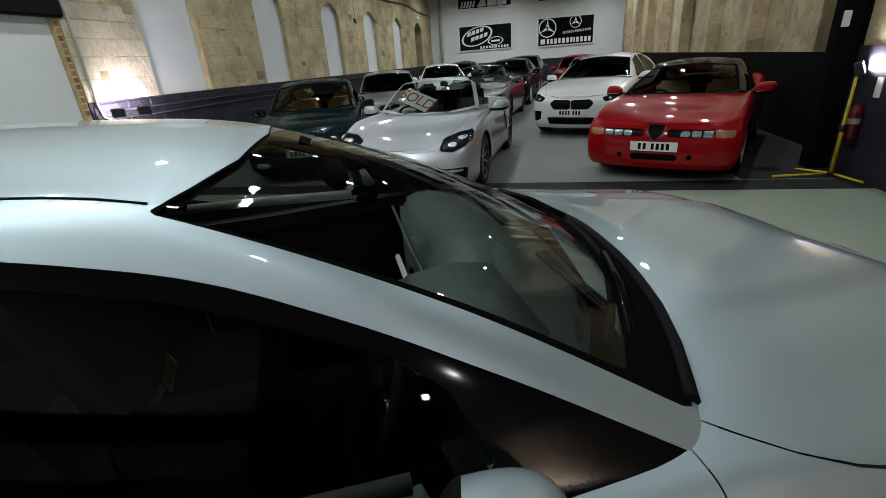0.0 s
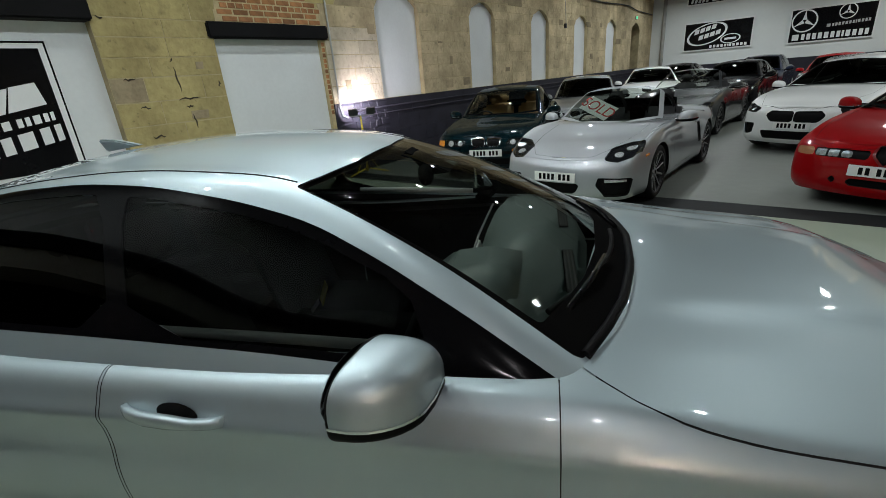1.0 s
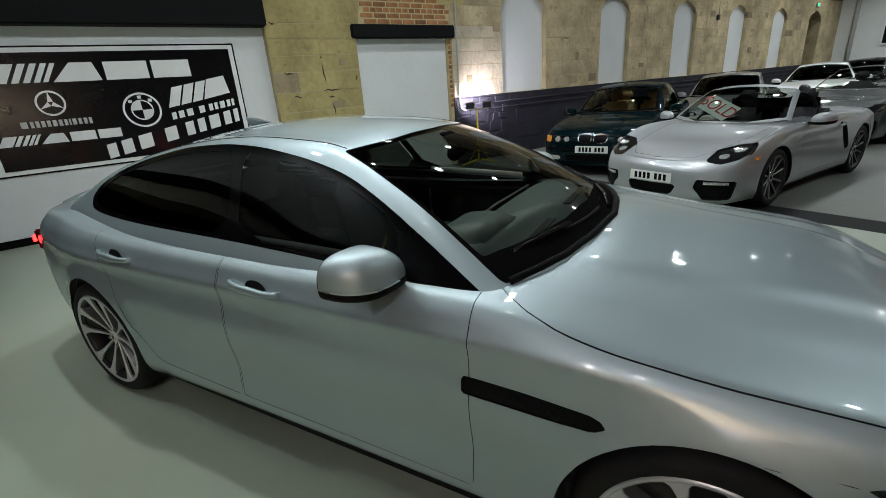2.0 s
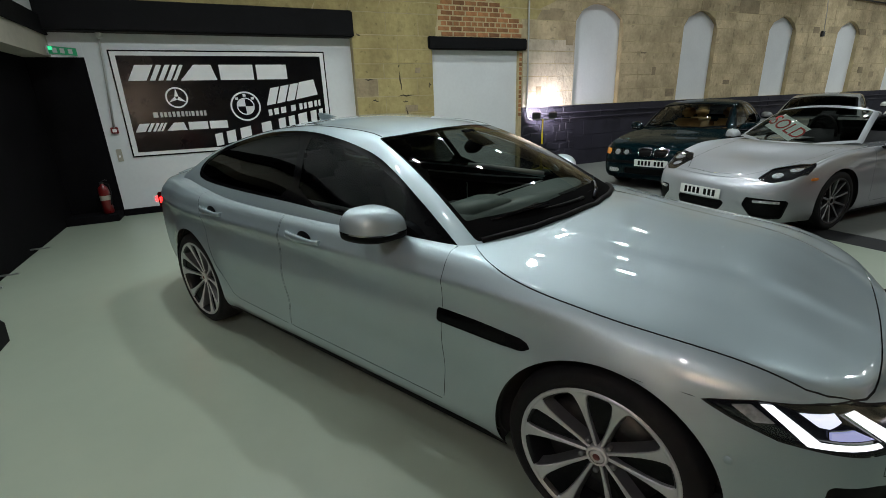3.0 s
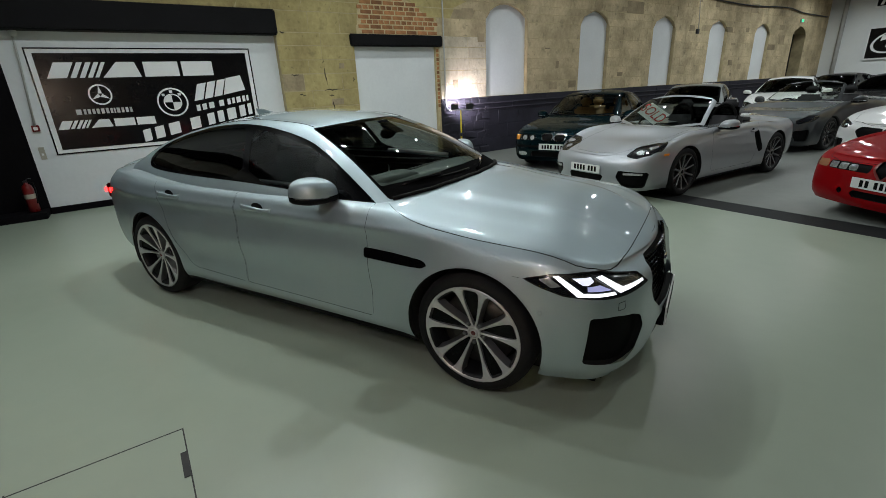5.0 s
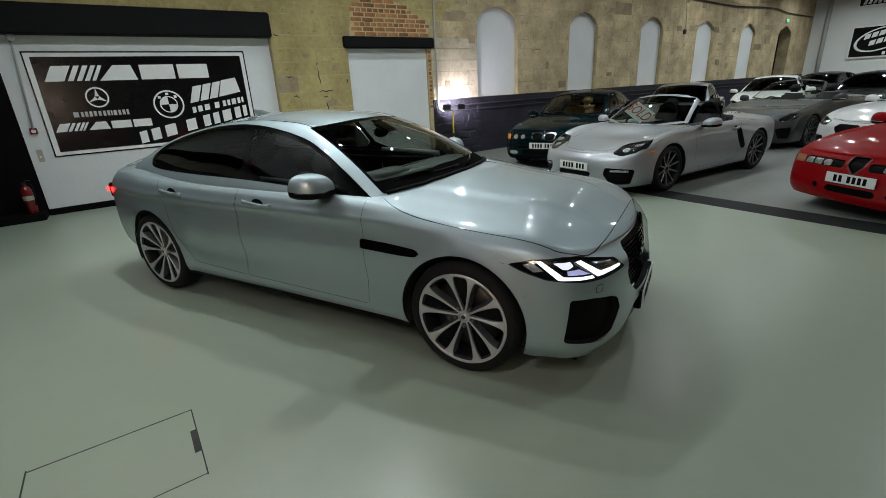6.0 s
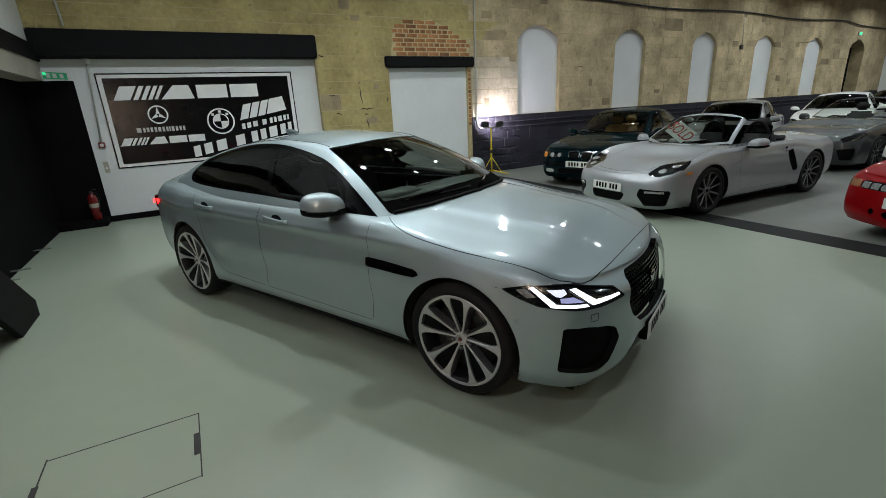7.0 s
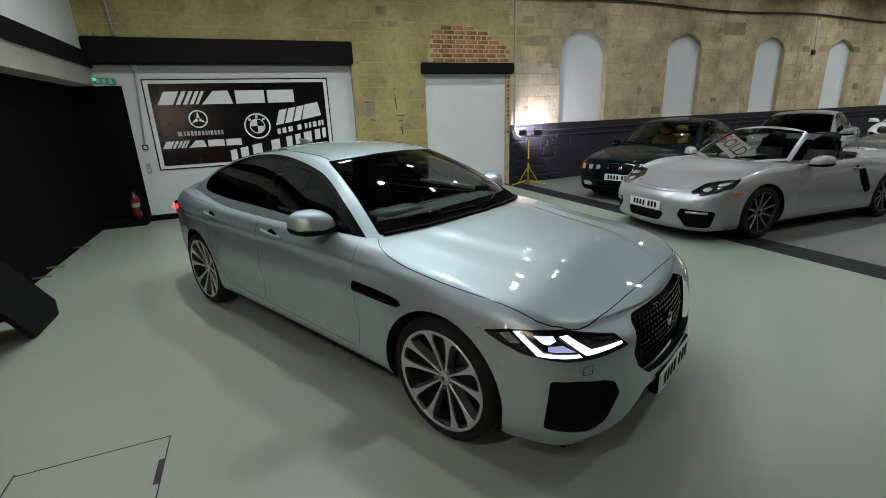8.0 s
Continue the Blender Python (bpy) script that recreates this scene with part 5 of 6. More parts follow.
for side in (1, -1):
    hoop = [(-0.56, side * (0.36 - 0.19 * math.cos(t * math.pi / 10)), 0.86 + 0.27 * math.sin(t * math.pi / 10)) for t in range(11)]
    part("roll_hoop", tube_bm(hoop, 0.024, 8), M["plastic_dark"], ro)
# dark pane added behind the seats to stand for the cockpit's shade
part("wind_deflector", box_bm(-0.60, -0.56, 0.82, -0.585, 0.56, 1.08, 0.006), M["glass_dark"], ro)
part("roof_cover", box_bm(-1.02, -0.58, 0.84, -0.62, 0.58, 0.905, 0.03, 3), M["cloth_roof"], ro, "folded black soft top under its cover", smooth=True)
for side in (1, -1):
    part("fog_strip", tube_bm([(1.985, side * 0.765, 0.372), (2.05, side * 0.685, 0.374), (2.12, side * 0.565, 0.374)], 0.017, 8), M["lamp_bowl"], ro)
    part("side_repeater", box_bm(1.63, side * 0.885 - 0.006, 0.60, 1.74, side * 0.885 + 0.006, 0.63, 0.005), M["amber"], ro)
part("bonnet_badge", lathe_bm([(0.0005, 0.006), (0.025, 0.004), (0.028, 0)], 16, "z"), M["yellow_tag"], ro, m=pose(1.98, 0, 0.605, 0, 24, 0))
card = new("sold_card")
card.parent = ro
card.matrix_basis = pose(0.50, -0.20, 1.035, 0, 0, 0)
tagged(card, "white card with red letters behind the windscreen")
face = pose(0, 0, 0, 0, -52, 0) @ pose(0, 0, 0, 90, 0, 90) @ pose(0, 0, 0, 0, 0, -30) @ Matrix.Scale(1.28, 4)
part("card_board", box_bm(-0.21, -0.105, -0.002, 0.21, 0.105, 0.0, 0.001), M["sign_white"], card, m=face)
letters = text_mesh("SOLD", 0.19, 0.001)
letters.materials.append(M["red_print"])
part("card_letters", letters, None, card, m=face @ pose(0, 0, 0.002))

OLD = dict(xa=1.35, F=2.10, R=2.30, W=0.85, H=1.37, r=0.315, ra=0.345, z0=0.19, nose=0.69, fender=0.82, hood=0.855, belt=0.88, cowl=0.92, boot=0.96, tailz=0.90, plan=(0.84, 0.82, 0.62), rear=(0.6, 0.81, 0.835),
           cowl_x=0.90, pillar_x=0.72, head_x=0.10, roof_x=-0.95, tail_x=-1.75, rail=0.60, belt_y=0.745, tuck=0.03, wall=0.085)
OLD_GLASS = [[(0.46, 0.93), (0.12, 1.20), (-0.18, 1.27), (-0.24, 0.93)], [(-0.32, 1.275), (-0.85, 1.25), (-1.15, 1.10), (-1.25, 0.97), (-0.32, 0.93)]]
OLD_DOORS = [[(0.66, 1.2), (0.66, 0.28), (-0.28, 0.28), (-0.28, 1.2)], [(-0.31, 1.2), (-0.31, 0.28), (-0.9, 0.28), (-1.15, 0.7), (-1.2, 1.2)]]
OLD_BONNET = [(0.76, 0.72), (1.5, 0.745), (1.98, 0.73), (2.02, 0.6), (2.03, 0), (2.03, -0.3), (0.76, -0.3)]
TWIN = [("round_lamp", disc_view(0.43, 0.605, 0.043, front_view), "lamp_bowl", 0.012), ("round_lamp", disc_view(0.585, 0.605, 0.047, front_view), "lamp_bowl", 0.012)]
OLD_LAMPS = [("headlight", front_view([(0.34, 0.652), (0.34, 0.557), (0.665, 0.557), (0.675, 0.652)], 0.004), TWIN)]
OLD_HOLES = [("kidney_frame", front_view([(0.022, 0.672), (0.022, 0.548), (0.22, 0.548), (0.235, 0.66), (0.20, 0.672)], 0.012), "chrome", 0.0),
             ("kidney_grille", front_view([(0.026, 0.664), (0.026, 0.556), (0.21, 0.556), (0.223, 0.652), (0.195, 0.664)], 0.002), "plastic_dark", 0.02, "kidney_frame"),
             ("indicator", front_view([(0.70, 0.648), (0.695, 0.560), (0.84, 0.560), (0.84, 0.648)], 0.003), "amber", 0.002),
             ("bumper_strip", front_view([(0.86, 0.465), (0.86, 0.425), (-0.2, 0.425), (-0.2, 0.465)], 0.003), "plastic_dark", -0.006),
             ("fog_lamp", front_view([(0.52, 0.335), (0.52, 0.275), (0.70, 0.275), (0.70, 0.335)], 0.006), "lamp_bowl", 0.006),
             ("lower_intake", front_view([(0.42, 0.345), (0.42, 0.265), (-0.2, 0.265), (-0.2, 0.345)], 0.01), "plastic_dark", 0.03)]
car("green_saloon_car", "dark green older saloon with tan leather seats beside the stone wall", pose(2.272, 7.997, 0, 0, 0, -70.5), OLD, "paint_green", doors=OLD_DOORS,
    bonnet=OLD_BONNET, lamps=OLD_LAMPS, holes=OLD_HOLES, side_glass=OLD_GLASS, seats="leather_tan", screen="glass_screen", glass="glass_tint", rim=(10, "alloy", 0), plate_at=(2.118, 0.445, 0, (4, 3)))

RED = dict(xa=1.255, F=2.05, R=1.98, W=0.865, H=1.30, r=0.315, ra=0.345, z0=0.17, nose=0.645, fender=0.83, hood=0.80, belt=0.88, cowl=0.90, boot=1.02, tailz=0.95, plan=(0.855, 0.83, 0.58), rear=(0.6, 0.81, 0.85),
           cowl_x=0.92, pillar_x=0.76, head_x=0.02, roof_x=-0.75, tail_x=-1.7, rail=0.56, belt_y=0.75, rear_seats=False, tuck=0.02, roof_colour="paint_black")
squares = [("square_lamp", front_view([(y, 0.598), (y, 0.537), (y + 0.088, 0.537), (y + 0.088, 0.598)], 0.003), "lamp_bowl", 0.004, "lamp_band") for y in (0.27, 0.385, 0.50)]
car("red_coupe_car", "bright red two-door coupe of angular shape parked on the dark strip", pose(8.41, 7.74, 0, 0, 0, -114.1), RED, "paint_red", doors=[DOOR2],
    bonnet=[(0.80, 0.70), (1.4, 0.74), (1.9, 0.66), (1.965, 0.5), (1.97, 0), (1.97, -0.3), (0.80, -0.3)],
    holes=[("shield_frame", front_view([(0.105, 0.655), (0.10, 0.565), (0.0, 0.455), (-0.2, 0.455), (-0.2, 0.655)], 0.006), "red_gloss", -0.004),
           ("shield_grille", front_view([(0.078, 0.645), (0.075, 0.572), (0.0, 0.488), (-0.2, 0.488), (-0.2, 0.645)], 0.006), "plastic_dark", 0.02, "shield_frame"),
           ("lamp_band", front_view([(0.13, 0.605), (0.13, 0.530), (0.60, 0.530), (0.60, 0.605)], 0.004), "plastic_dark", 0.016), *squares,
           ("indicator", front_view([(0.615, 0.608), (0.615, 0.530), (0.80, 0.535), (0.79, 0.60)], 0.004), "amber_dim", 0.002),
           ("lower_intake", front_view([(0.26, 0.325), (0.26, 0.265), (-0.2, 0.265), (-0.2, 0.325)], 0.008), "plastic_dark", 0.03),
           ("tow_slot", front_view([(0.36, 0.335), (0.36, 0.275), (0.42, 0.275), (0.42, 0.335)], 0.006), "plastic_dark", 0.03)],
    side_glass=[[(0.42, 0.93), (0.08, 1.15), (-0.3, 1.2), (-0.7, 1.17), (-0.85, 0.95)]], seats="leather_tan", screen="glass_screen", glass="glass_tint", plate_at=(2.062, 0.42, 0, (2, 4)))

HATCH = dict(xa=1.335, F=2.16, R=2.15, W=0.90, H=1.43, r=0.33, ra=0.365, z0=0.18, nose=0.72, fender=0.90, hood=0.95, belt=0.95, cowl=1.01, boot=1.12, tailz=1.0, plan=(0.87, 0.76, 0.42), rear=(0.55, 0.8, 0.87),
             cowl_x=1.0, pillar_x=0.82, head_x=0.15, roof_x=-1.2, tail_x=-2.0, rail=0.56, belt_y=0.78)
HATCH_GLASS = [[(0.52, 0.99), (0.15, 1.25), (-0.2, 1.33), (-0.26, 0.99)], [(-0.34, 1.335), (-1.0, 1.30), (-1.4, 1.17), (-1.5, 1.05), (-0.34, 0.99)]]
HATCH_LAMP = [("headlight", corner_view([(0.60, 0.755), (0.72, 0.685), (1.02, 0.655), (1.03, 0.705), (0.8, 0.775)], 0.010), [("daylight_eye", disc_view(0.78, 0.722, 0.026), "lamp_bowl", 0.012), ("daylight_eye", disc_view(0.92, 0.705, 0.024), "lamp_bowl", 0.012)])]
HATCH_HOLES = [("kidney_grille", front_view([(0.018, 0.665), (0.018, 0.53), (0.33, 0.53), (0.40, 0.62), (0.34, 0.672)], 0.015), "plastic_dark", 0.02),
               ("air_intake", front_view([(0.60, 0.47), (0.62, 0.33), (0.74, 0.30), (0.78, 0.47)], 0.012), "plastic_dark", 0.03),
               ("lower_intake", front_view([(0.45, 0.36), (0.40, 0.26), (-0.2, 0.26), (-0.2, 0.36)], 0.015), "plastic_dark", 0.03)]
HATCH_BONNET = [(0.84, 0.68), (1.5, 0.72), (1.95, 0.56), (2.05, 0.2), (2.06, 0), (2.06, -0.3), (0.84, -0.3)]
car("white_hatchback_car", "white modern five-door hatchback with a black grille", pose(7.58, 11.16, 0, 0, 0, -112), HATCH, "paint_white", doors=OLD_DOORS, bonnet=HATCH_BONNET, lamps=HATCH_LAMP, holes=HATCH_HOLES, side_glass=HATCH_GLASS, rim=(10, "alloy_dark", 0), plate_at=(2.17, 0.46, 0, (4, 3)))
GREY = dict(OPEN, nose=0.66, fender=0.86, hood=0.84, belt=0.92, cowl=0.94, boot=0.95, H=1.40, tailz=0.88, plan=(0.87, 0.78, 0.45))
car("grey_roadster_car", "grey open two-seat roadster with a wide dark grille", pose(4.72, 12.75, 0, 0, 0, -95), GREY, "paint_grey", doors=[DOOR2], bonnet=HATCH_BONNET,
    lamps=[("headlight", corner_view([(0.62, 0.71), (0.74, 0.64), (1.02, 0.58), (1.02, 0.63), (0.8, 0.73)], 0.012), [])],
    holes=[("grille", front_view([(0.45, 0.58), (0.36, 0.30), (-0.2, 0.30), (-0.2, 0.58)], 0.02), "plastic_dark", 0.03), ("air_intake", corner_view([(0.82, 0.45), (0.84, 0.26), (1.0, 0.26), (1.06, 0.42)], 0.02), "plastic_dark", 0.03)], screen="glass_screen", rim=(10, "alloy_dark", 0))
far = dict(OLD, steps=6)
car("pale_grey_saloon_car", "pale grey saloon with a dark windscreen", pose(2.25, 12.2, 0, 0, 0, -72), dict(far, H=1.38), "paint_pale_grey", doors=OLD_DOORS, bonnet=HATCH_BONNET, lamps=OLD_LAMPS, holes=OLD_HOLES[:3], side_glass=OLD_GLASS, plate_at=(2.112, 0.44, 0, (4, 3)))
car("white_estate_car", "white car with a white roof", pose(2.75, 16.7, 0, 0, 0, -76), dict(HATCH, steps=6), "paint_white", doors=OLD_DOORS, bonnet=HATCH_BONNET, lamps=HATCH_LAMP, holes=HATCH_HOLES, side_glass=HATCH_GLASS)
car("black_saloon_car", "glossy black saloon in the row of cars", pose(5.1, 17.2, 0, 0, 0, -95), dict(HATCH, steps=6), "paint_black", doors=OLD_DOORS, bonnet=HATCH_BONNET, lamps=HATCH_LAMP, holes=HATCH_HOLES, side_glass=HATCH_GLASS)
car("navy_hatchback_car", "navy blue hatchback in the row of cars", pose(5.4, 21.7, 0, 0, 0, -95), dict(HATCH, steps=6, H=1.5), "paint_navy", doors=OLD_DOORS, bonnet=HATCH_BONNET, lamps=HATCH_LAMP, holes=HATCH_HOLES, side_glass=HATCH_GLASS)
car("black_hatchback_car", "black hatchback near the end wall", pose(2.6, 21.3, 0, 0, 0, -92), dict(HATCH, steps=6), "paint_black", doors=OLD_DOORS, bonnet=HATCH_BONNET, lamps=HATCH_LAMP, holes=HATCH_HOLES, side_glass=HATCH_GLASS)
car("silver_saloon_car", "silver saloon behind the white hatchback", pose(7.75, 15.9, 0, 0, 0, -100), dict(far), "paint_pale_grey", doors=OLD_DOORS, bonnet=HATCH_BONNET, lamps=HATCH_LAMP, side_glass=OLD_GLASS)
car("red_saloon_car", "red saloon far down the hall", pose(7.6, 20.6, 0, 0, 0, -98), dict(far), "paint_red", doors=OLD_DOORS, bonnet=HATCH_BONNET, lamps=HATCH_LAMP, side_glass=OLD_GLASS)


# ---------------------------------------------------------------- stones and bricks
def block_mesh(y0a, y0b, y1a, y1b, z0, z1, proud, material, cut=0.010, back=-0.016):
    """One dressed stone in the plane x = 0: the ends may lean (a at the foot, b at the head)."""
    c = cut
    v = [(back, y0a, z0), (back, y1a, z0), (back, y1b, z1), (back, y0b, z1),
         (proud - c, y0a + 0.003, z0 + 0.003), (proud - c, y1a - 0.003, z0 + 0.003), (proud - c, y1b - 0.003, z1 - 0.003), (proud - c, y0b + 0.003, z1 - 0.003),
         (proud, y0a + c, z0 + c), (proud, y1a - c, z0 + c), (proud, y1b - c, z1 - c), (proud, y0b + c, z1 - c)]
    f = [(8, 9, 10, 11)]
    for k in range(4):
        n = (k + 1) % 4
        f += [(k, n, 4 + n, 4 + k), (4 + k, 4 + n, 8 + n, 8 + k)]
    return v, f


def solid_at(z):
    """The stretches of stone along y at a height."""
    gaps = list(lintel_gap(z))
    for a, b in WINDOWS:
        if SILL <= z < CROWN:
            if z <= SPRING - 0.12:
                gaps.append((a, b))
            else:
                ys = [a + (b - a) * k / 60 for k in range(61)]
                inside = [y for y in ys if arch_z(y, a, b) > z]
                if inside:
                    gaps.append((inside[0], inside[-1]))
    if z < CROWN:
        ys = [DOOR[0] + (DOOR[1] - DOOR[0]) * k / 60 for k in range(61)]
        inside = [y for y in ys if arch_z(y, *DOOR) > z]
        if inside:
            gaps.append((inside[0], inside[-1]))
    return sorted(gaps)


rng = random.Random(7)
ROWS_Z = [0, 0.33, 0.66, 0.99, 1.32, 1.62, 1.92, 2.16, 2.40, 2.62, 2.97, 3.16, 3.34, 3.66, 3.98, 4.32, 4.66, 5.0]
single, rest_v, rest_f, rest_m = 0, [], [], []
for row, (za, zb) in enumerate(zip(ROWS_Z, ROWS_Z[1:])):
    low, high = solid_at(za + 0.004), solid_at(zb - 0.004)
    first = -6.4 if za > 2.9 else -1.97
    marks = [first] + [e for g in low for e in g] + [27.3]
    heads = [first] + [e for g in high for e in g] + [27.3] if len(high) == len(low) else marks
    for k in range(0, len(marks), 2):
        s0, s1, h0, h1 = marks[k], marks[k + 1], heads[k], heads[k + 1]
        if s1 - s0 < 0.03:
            continue
        y, cuts = s0, [0.0]
        span = s1 - s0
        while True:
            y += rng.uniform(0.38, 0.95)
            if y > s1 - 0.25:
                break
            cuts.append((y - s0) / span)
        cuts.append(1.0)
        for t0, t1 in zip(cuts, cuts[1:]):
            a0, a1, b0, b1 = s0 + span * t0, s0 + span * t1, h0 + (h1 - h0) * t0, h0 + (h1 - h0) * t1
            if abs(b0 - a0) > 0.4 or b1 - b0 < 0.02:
                b0, b1 = a0, a1
            mid = (a0 + a1) / 2
            dark = (zb <= 1.33 and mid > 5.6) or (zb <= 1.0 and 2.13 < mid < 3.6)
            if dark and 5.6 < mid < 6.95:
                continue
            g = 0.0012
            rough = 0.022 if dark and 5.6 < mid < 7 else 0.005 if mid < 5.6 else 0.009
            tilt, lo, hi = rng.uniform(-0.012, 0.012) if 0.02 < t0 and t1 < 0.98 else 0, rng.uniform(0, 0.005), rng.uniform(0, 0.005)
            v, f = block_mesh(a0 + g + tilt, b0 + g - tilt, a1 - g + tilt, b1 - g - tilt, za + g + lo, zb - g - hi, rng.uniform(0.001, rough), None, cut=0.03 if dark and mid < 7 else 0.004 if mid < 5.6 else 0.005)
            # stones round the work light get the colour that holds its glow
            if mid < 9.6 and za > 0.9 and zb < 4.0 and single < 300:
                ob = part("stone_block", mesh_from("stone_block", v, f, M["dado_paint"] if dark else M["stone_dark"] if rng.random() < 0.02 else M["stone_ochre"] if mid < 5.6 else M["stone_pale"] if mid < 6.92 and zb < 2.75 + 0.5 * rng.random() else M["stone"]), None, wall_west)
                single += 1
            else:
                base = len(rest_v)
                rest_v += v
                rest_f += [tuple(i + base for i in q) for q in f]
                rest_m += [1 if dark else 2 if rng.random() < 0.02 else 3 if mid < 5.6 else 0] * len(f)
me = mesh_from("stone_courses", rest_v, rest_f, [M["stone"], M["dado_paint"], M["stone_dark"], M["stone_ochre"]])
me.polygons.foreach_set("material_index", rest_m)
rest = part("stone_courses", me, None, wall_west)
rest["kind"] = "stuff"

# rubble at the foot of the wall beside the doorway
rows_at = [0.0, 0.17, 0.38, 0.55, 0.78, 0.95, 1.14, 1.30]
for za, zb in zip(rows_at, rows_at[1:]):
    y = 5.62
    while y < 6.90:
        w = rng.uniform(0.16, 0.42)
        e = min(y + w, 7.0)
        j = lambda: rng.uniform(-0.025, 0.025)
        v, f = block_mesh(y + 0.008 + j(), y + 0.008 + j(), e - 0.008 + j(), e - 0.008 + j(), za + 0.006, zb - 0.006, rng.uniform(0.008, 0.022), None, cut=0.02)
        part("rubble_stone", mesh_from("rubble_stone", [(a, b, c + 0.03 * math.sin(b * 9 + za * 20) * (0.2 < c < 1.2)) for a, b, c in v], f, M["dado_paint"]), None, wall_west)
        y = e
# small dark stones let into the face
taken = []
for k in range(60):
    y, z = rng.uniform(5.9, 22.0), rng.uniform(1.45, 3.9)
    w, h = rng.uniform(0.06, 0.17), rng.uniform(0.05, 0.11)
    if any(a - w - 0.05 < y < b + w + 0.05 and z < CROWN + 0.25 for a, b in WINDOWS):
        continue
    if any(abs(y - a) < 0.55 and abs(z - b) < 0.32 for a, b in taken):
        continue
    taken.append((y, z))
    j = lambda: rng.uniform(-0.02, 0.02)
    v, f = block_mesh(y - w + j(), y - w + j(), y + w + j(), y + w + j(), z - h, z + h, 0.0075, None, cut=0.004, back=-0.004)
    part("dark_stone", mesh_from("dark_stone", v, f, M["stone_dark"]), None, wall_west)

for y, z, w, h, stuff in ((2.78, 3.52, 0.115, 0.085, "stone_dark"), (2.98, 3.30, 0.10, 0.05, "stone_dark"), (3.02, 3.92, 0.09, 0.055, "brick_red"), (2.96, 4.03, 0.09, 0.05, "brick_red"), (3.30, 2.05, 0.06, 0.05, "stone_dark"), (3.14, 1.40, 0.13, 0.06, "stone_dark")):
    v, f = block_mesh(y - w, y - w + 0.01, y + w - 0.01, y + w, z - h, z + h, 0.0075, None, cut=0.004, back=-0.004)
    part("dark_stone", mesh_from("dark_stone", v, f, M[stuff]), None, wall_west)
for y, z, long, up in ((2.93, 2.10, 0.05, 1), (2.95, 1.72, 0.32, 1), (2.90, 1.62, 0.30, 0), (2.98, 1.52, 0.10, 0), (2.30, 1.90, 0.14, 0), (2.40, 1.55, 0.12, 0), (2.44, 1.17, 0.16, 0), (3.05, 1.22, 0.20, 1), (3.52, 1.75, 0.09, 1), (2.20, 2.62, 0.08, 0)):
    steps = 7
    line = [rng.uniform(-0.016, 0.016) for k in range(steps)]
    edge = [(k / (steps - 1) * long, line[k] + 0.010 * math.sin(math.pi * k / (steps - 1)) + 0.002) for k in range(steps)]
    back = [(a, b - 0.018 * math.sin(math.pi * k / (steps - 1)) - 0.004) for k, (a, b) in enumerate(edge)][::-1]
    outline = [(y + b, z + a) if up else (y + a, z + b) for a, b in edge + back]
    part("joint_crack", prism_bm(outline, 0.004, "x", 0.004), M["crack"], wall_west)
# the brick relieving patch over the blocked doorway
patch = thing("brick_patch", box_bm(-0.012, 3.68, 2.62, 0.006, 5.62, 2.78), M["brick_mortar"], "patch of red brickwork over the black lintel", "brickwork", kind="structure")
part("patch_bed", prism_bm([(3.70, 2.76), (5.62, 2.76), (5.62, 2.88), (5.32, 2.98), (5.1, 3.12), (4.95, 3.22), (4.62, 3.33), (4.1, 3.28), (3.75, 3.14)], 0.018, "x", -0.012), M["brick_mortar"], patch)
brick = mesh_from("brick", *block_mesh(-0.116, -0.114, 0.115, 0.117, -0.035, 0.035, 0.012, None, cut=0.004, back=-0.01), M["brick_red"])
half = mesh_from("brick", *block_mesh(-0.054, -0.055, 0.056, 0.054, -0.035, 0.035, 0.012, None, cut=0.004, back=-0.01), M["brick_red"])


def patch_top(y):
    pts = [(3.70, 3.12), (4.1, 3.30), (4.62, 3.36), (4.95, 3.24), (5.1, 3.12), (5.32, 3.0), (5.62, 2.88)]
    for (a, za), (b, zb) in zip(pts, pts[1:]):
        if a <= y <= b:
            return za + (zb - za) * (y - a) / (b - a)
    return 0


for course in range(8):
    z = 2.668 + 0.086 * course + rng.uniform(-0.003, 0.003)
    y = 3.72 + (0.0 if course % 2 else 0.065)
    while y < 5.60:
        short = (course % 3 == 2)
        w = rng.uniform(0.124, 0.134) if short else rng.uniform(0.248, 0.262)
        c = y + w / 2
        if z + 0.02 < patch_top(c) and c + w / 2 < 5.62:
            part("brick", half if short else brick, None, patch, m=pose(rng.uniform(-0.001, 0.004), c, z, 0, 0, rng.uniform(-0.6, 0.6)))
        y += w
# brick jamb beside the blocked doorway
jamb = thing("brick_jamb", box_bm(-0.11, 5.52, 0, -0.02, 5.60, 2.40), M["brick_mortar"], "narrow red brick door jamb", "brickwork", kind="structure")
for k in range(13, 27):
    part("brick", half, None, jamb, m=pose(-0.026, 5.558, 0.04 + 0.088 * k) @ Matrix.Diagonal((1, 0.58, 1, 1)))

# dado ledge pipes
thing("dado_rail", tube_bm([(0.03, 5.95, 1.17), (0.03, 12, 1.17), (0.03, 26.8, 1.17)], 0.014, 8), M["dado_paint"], "black painted pipe along the dado", "pipe", kind="structure")
thing("dado_rail_low", tube_bm([(0.03, 5.95, 1.05), (0.03, 12, 1.05), (0.03, 26.8, 1.05)], 0.012, 8), M["dado_paint"], "black painted pipe along the dado", "pipe", kind="structure")

# ---------------------------------------------------------------- signs
def flat(outline, parent, material, name, x=0.0, depth=0.003, axis="x"):
    return part(name, prism_bm(outline, depth, axis, x), M[material], parent)


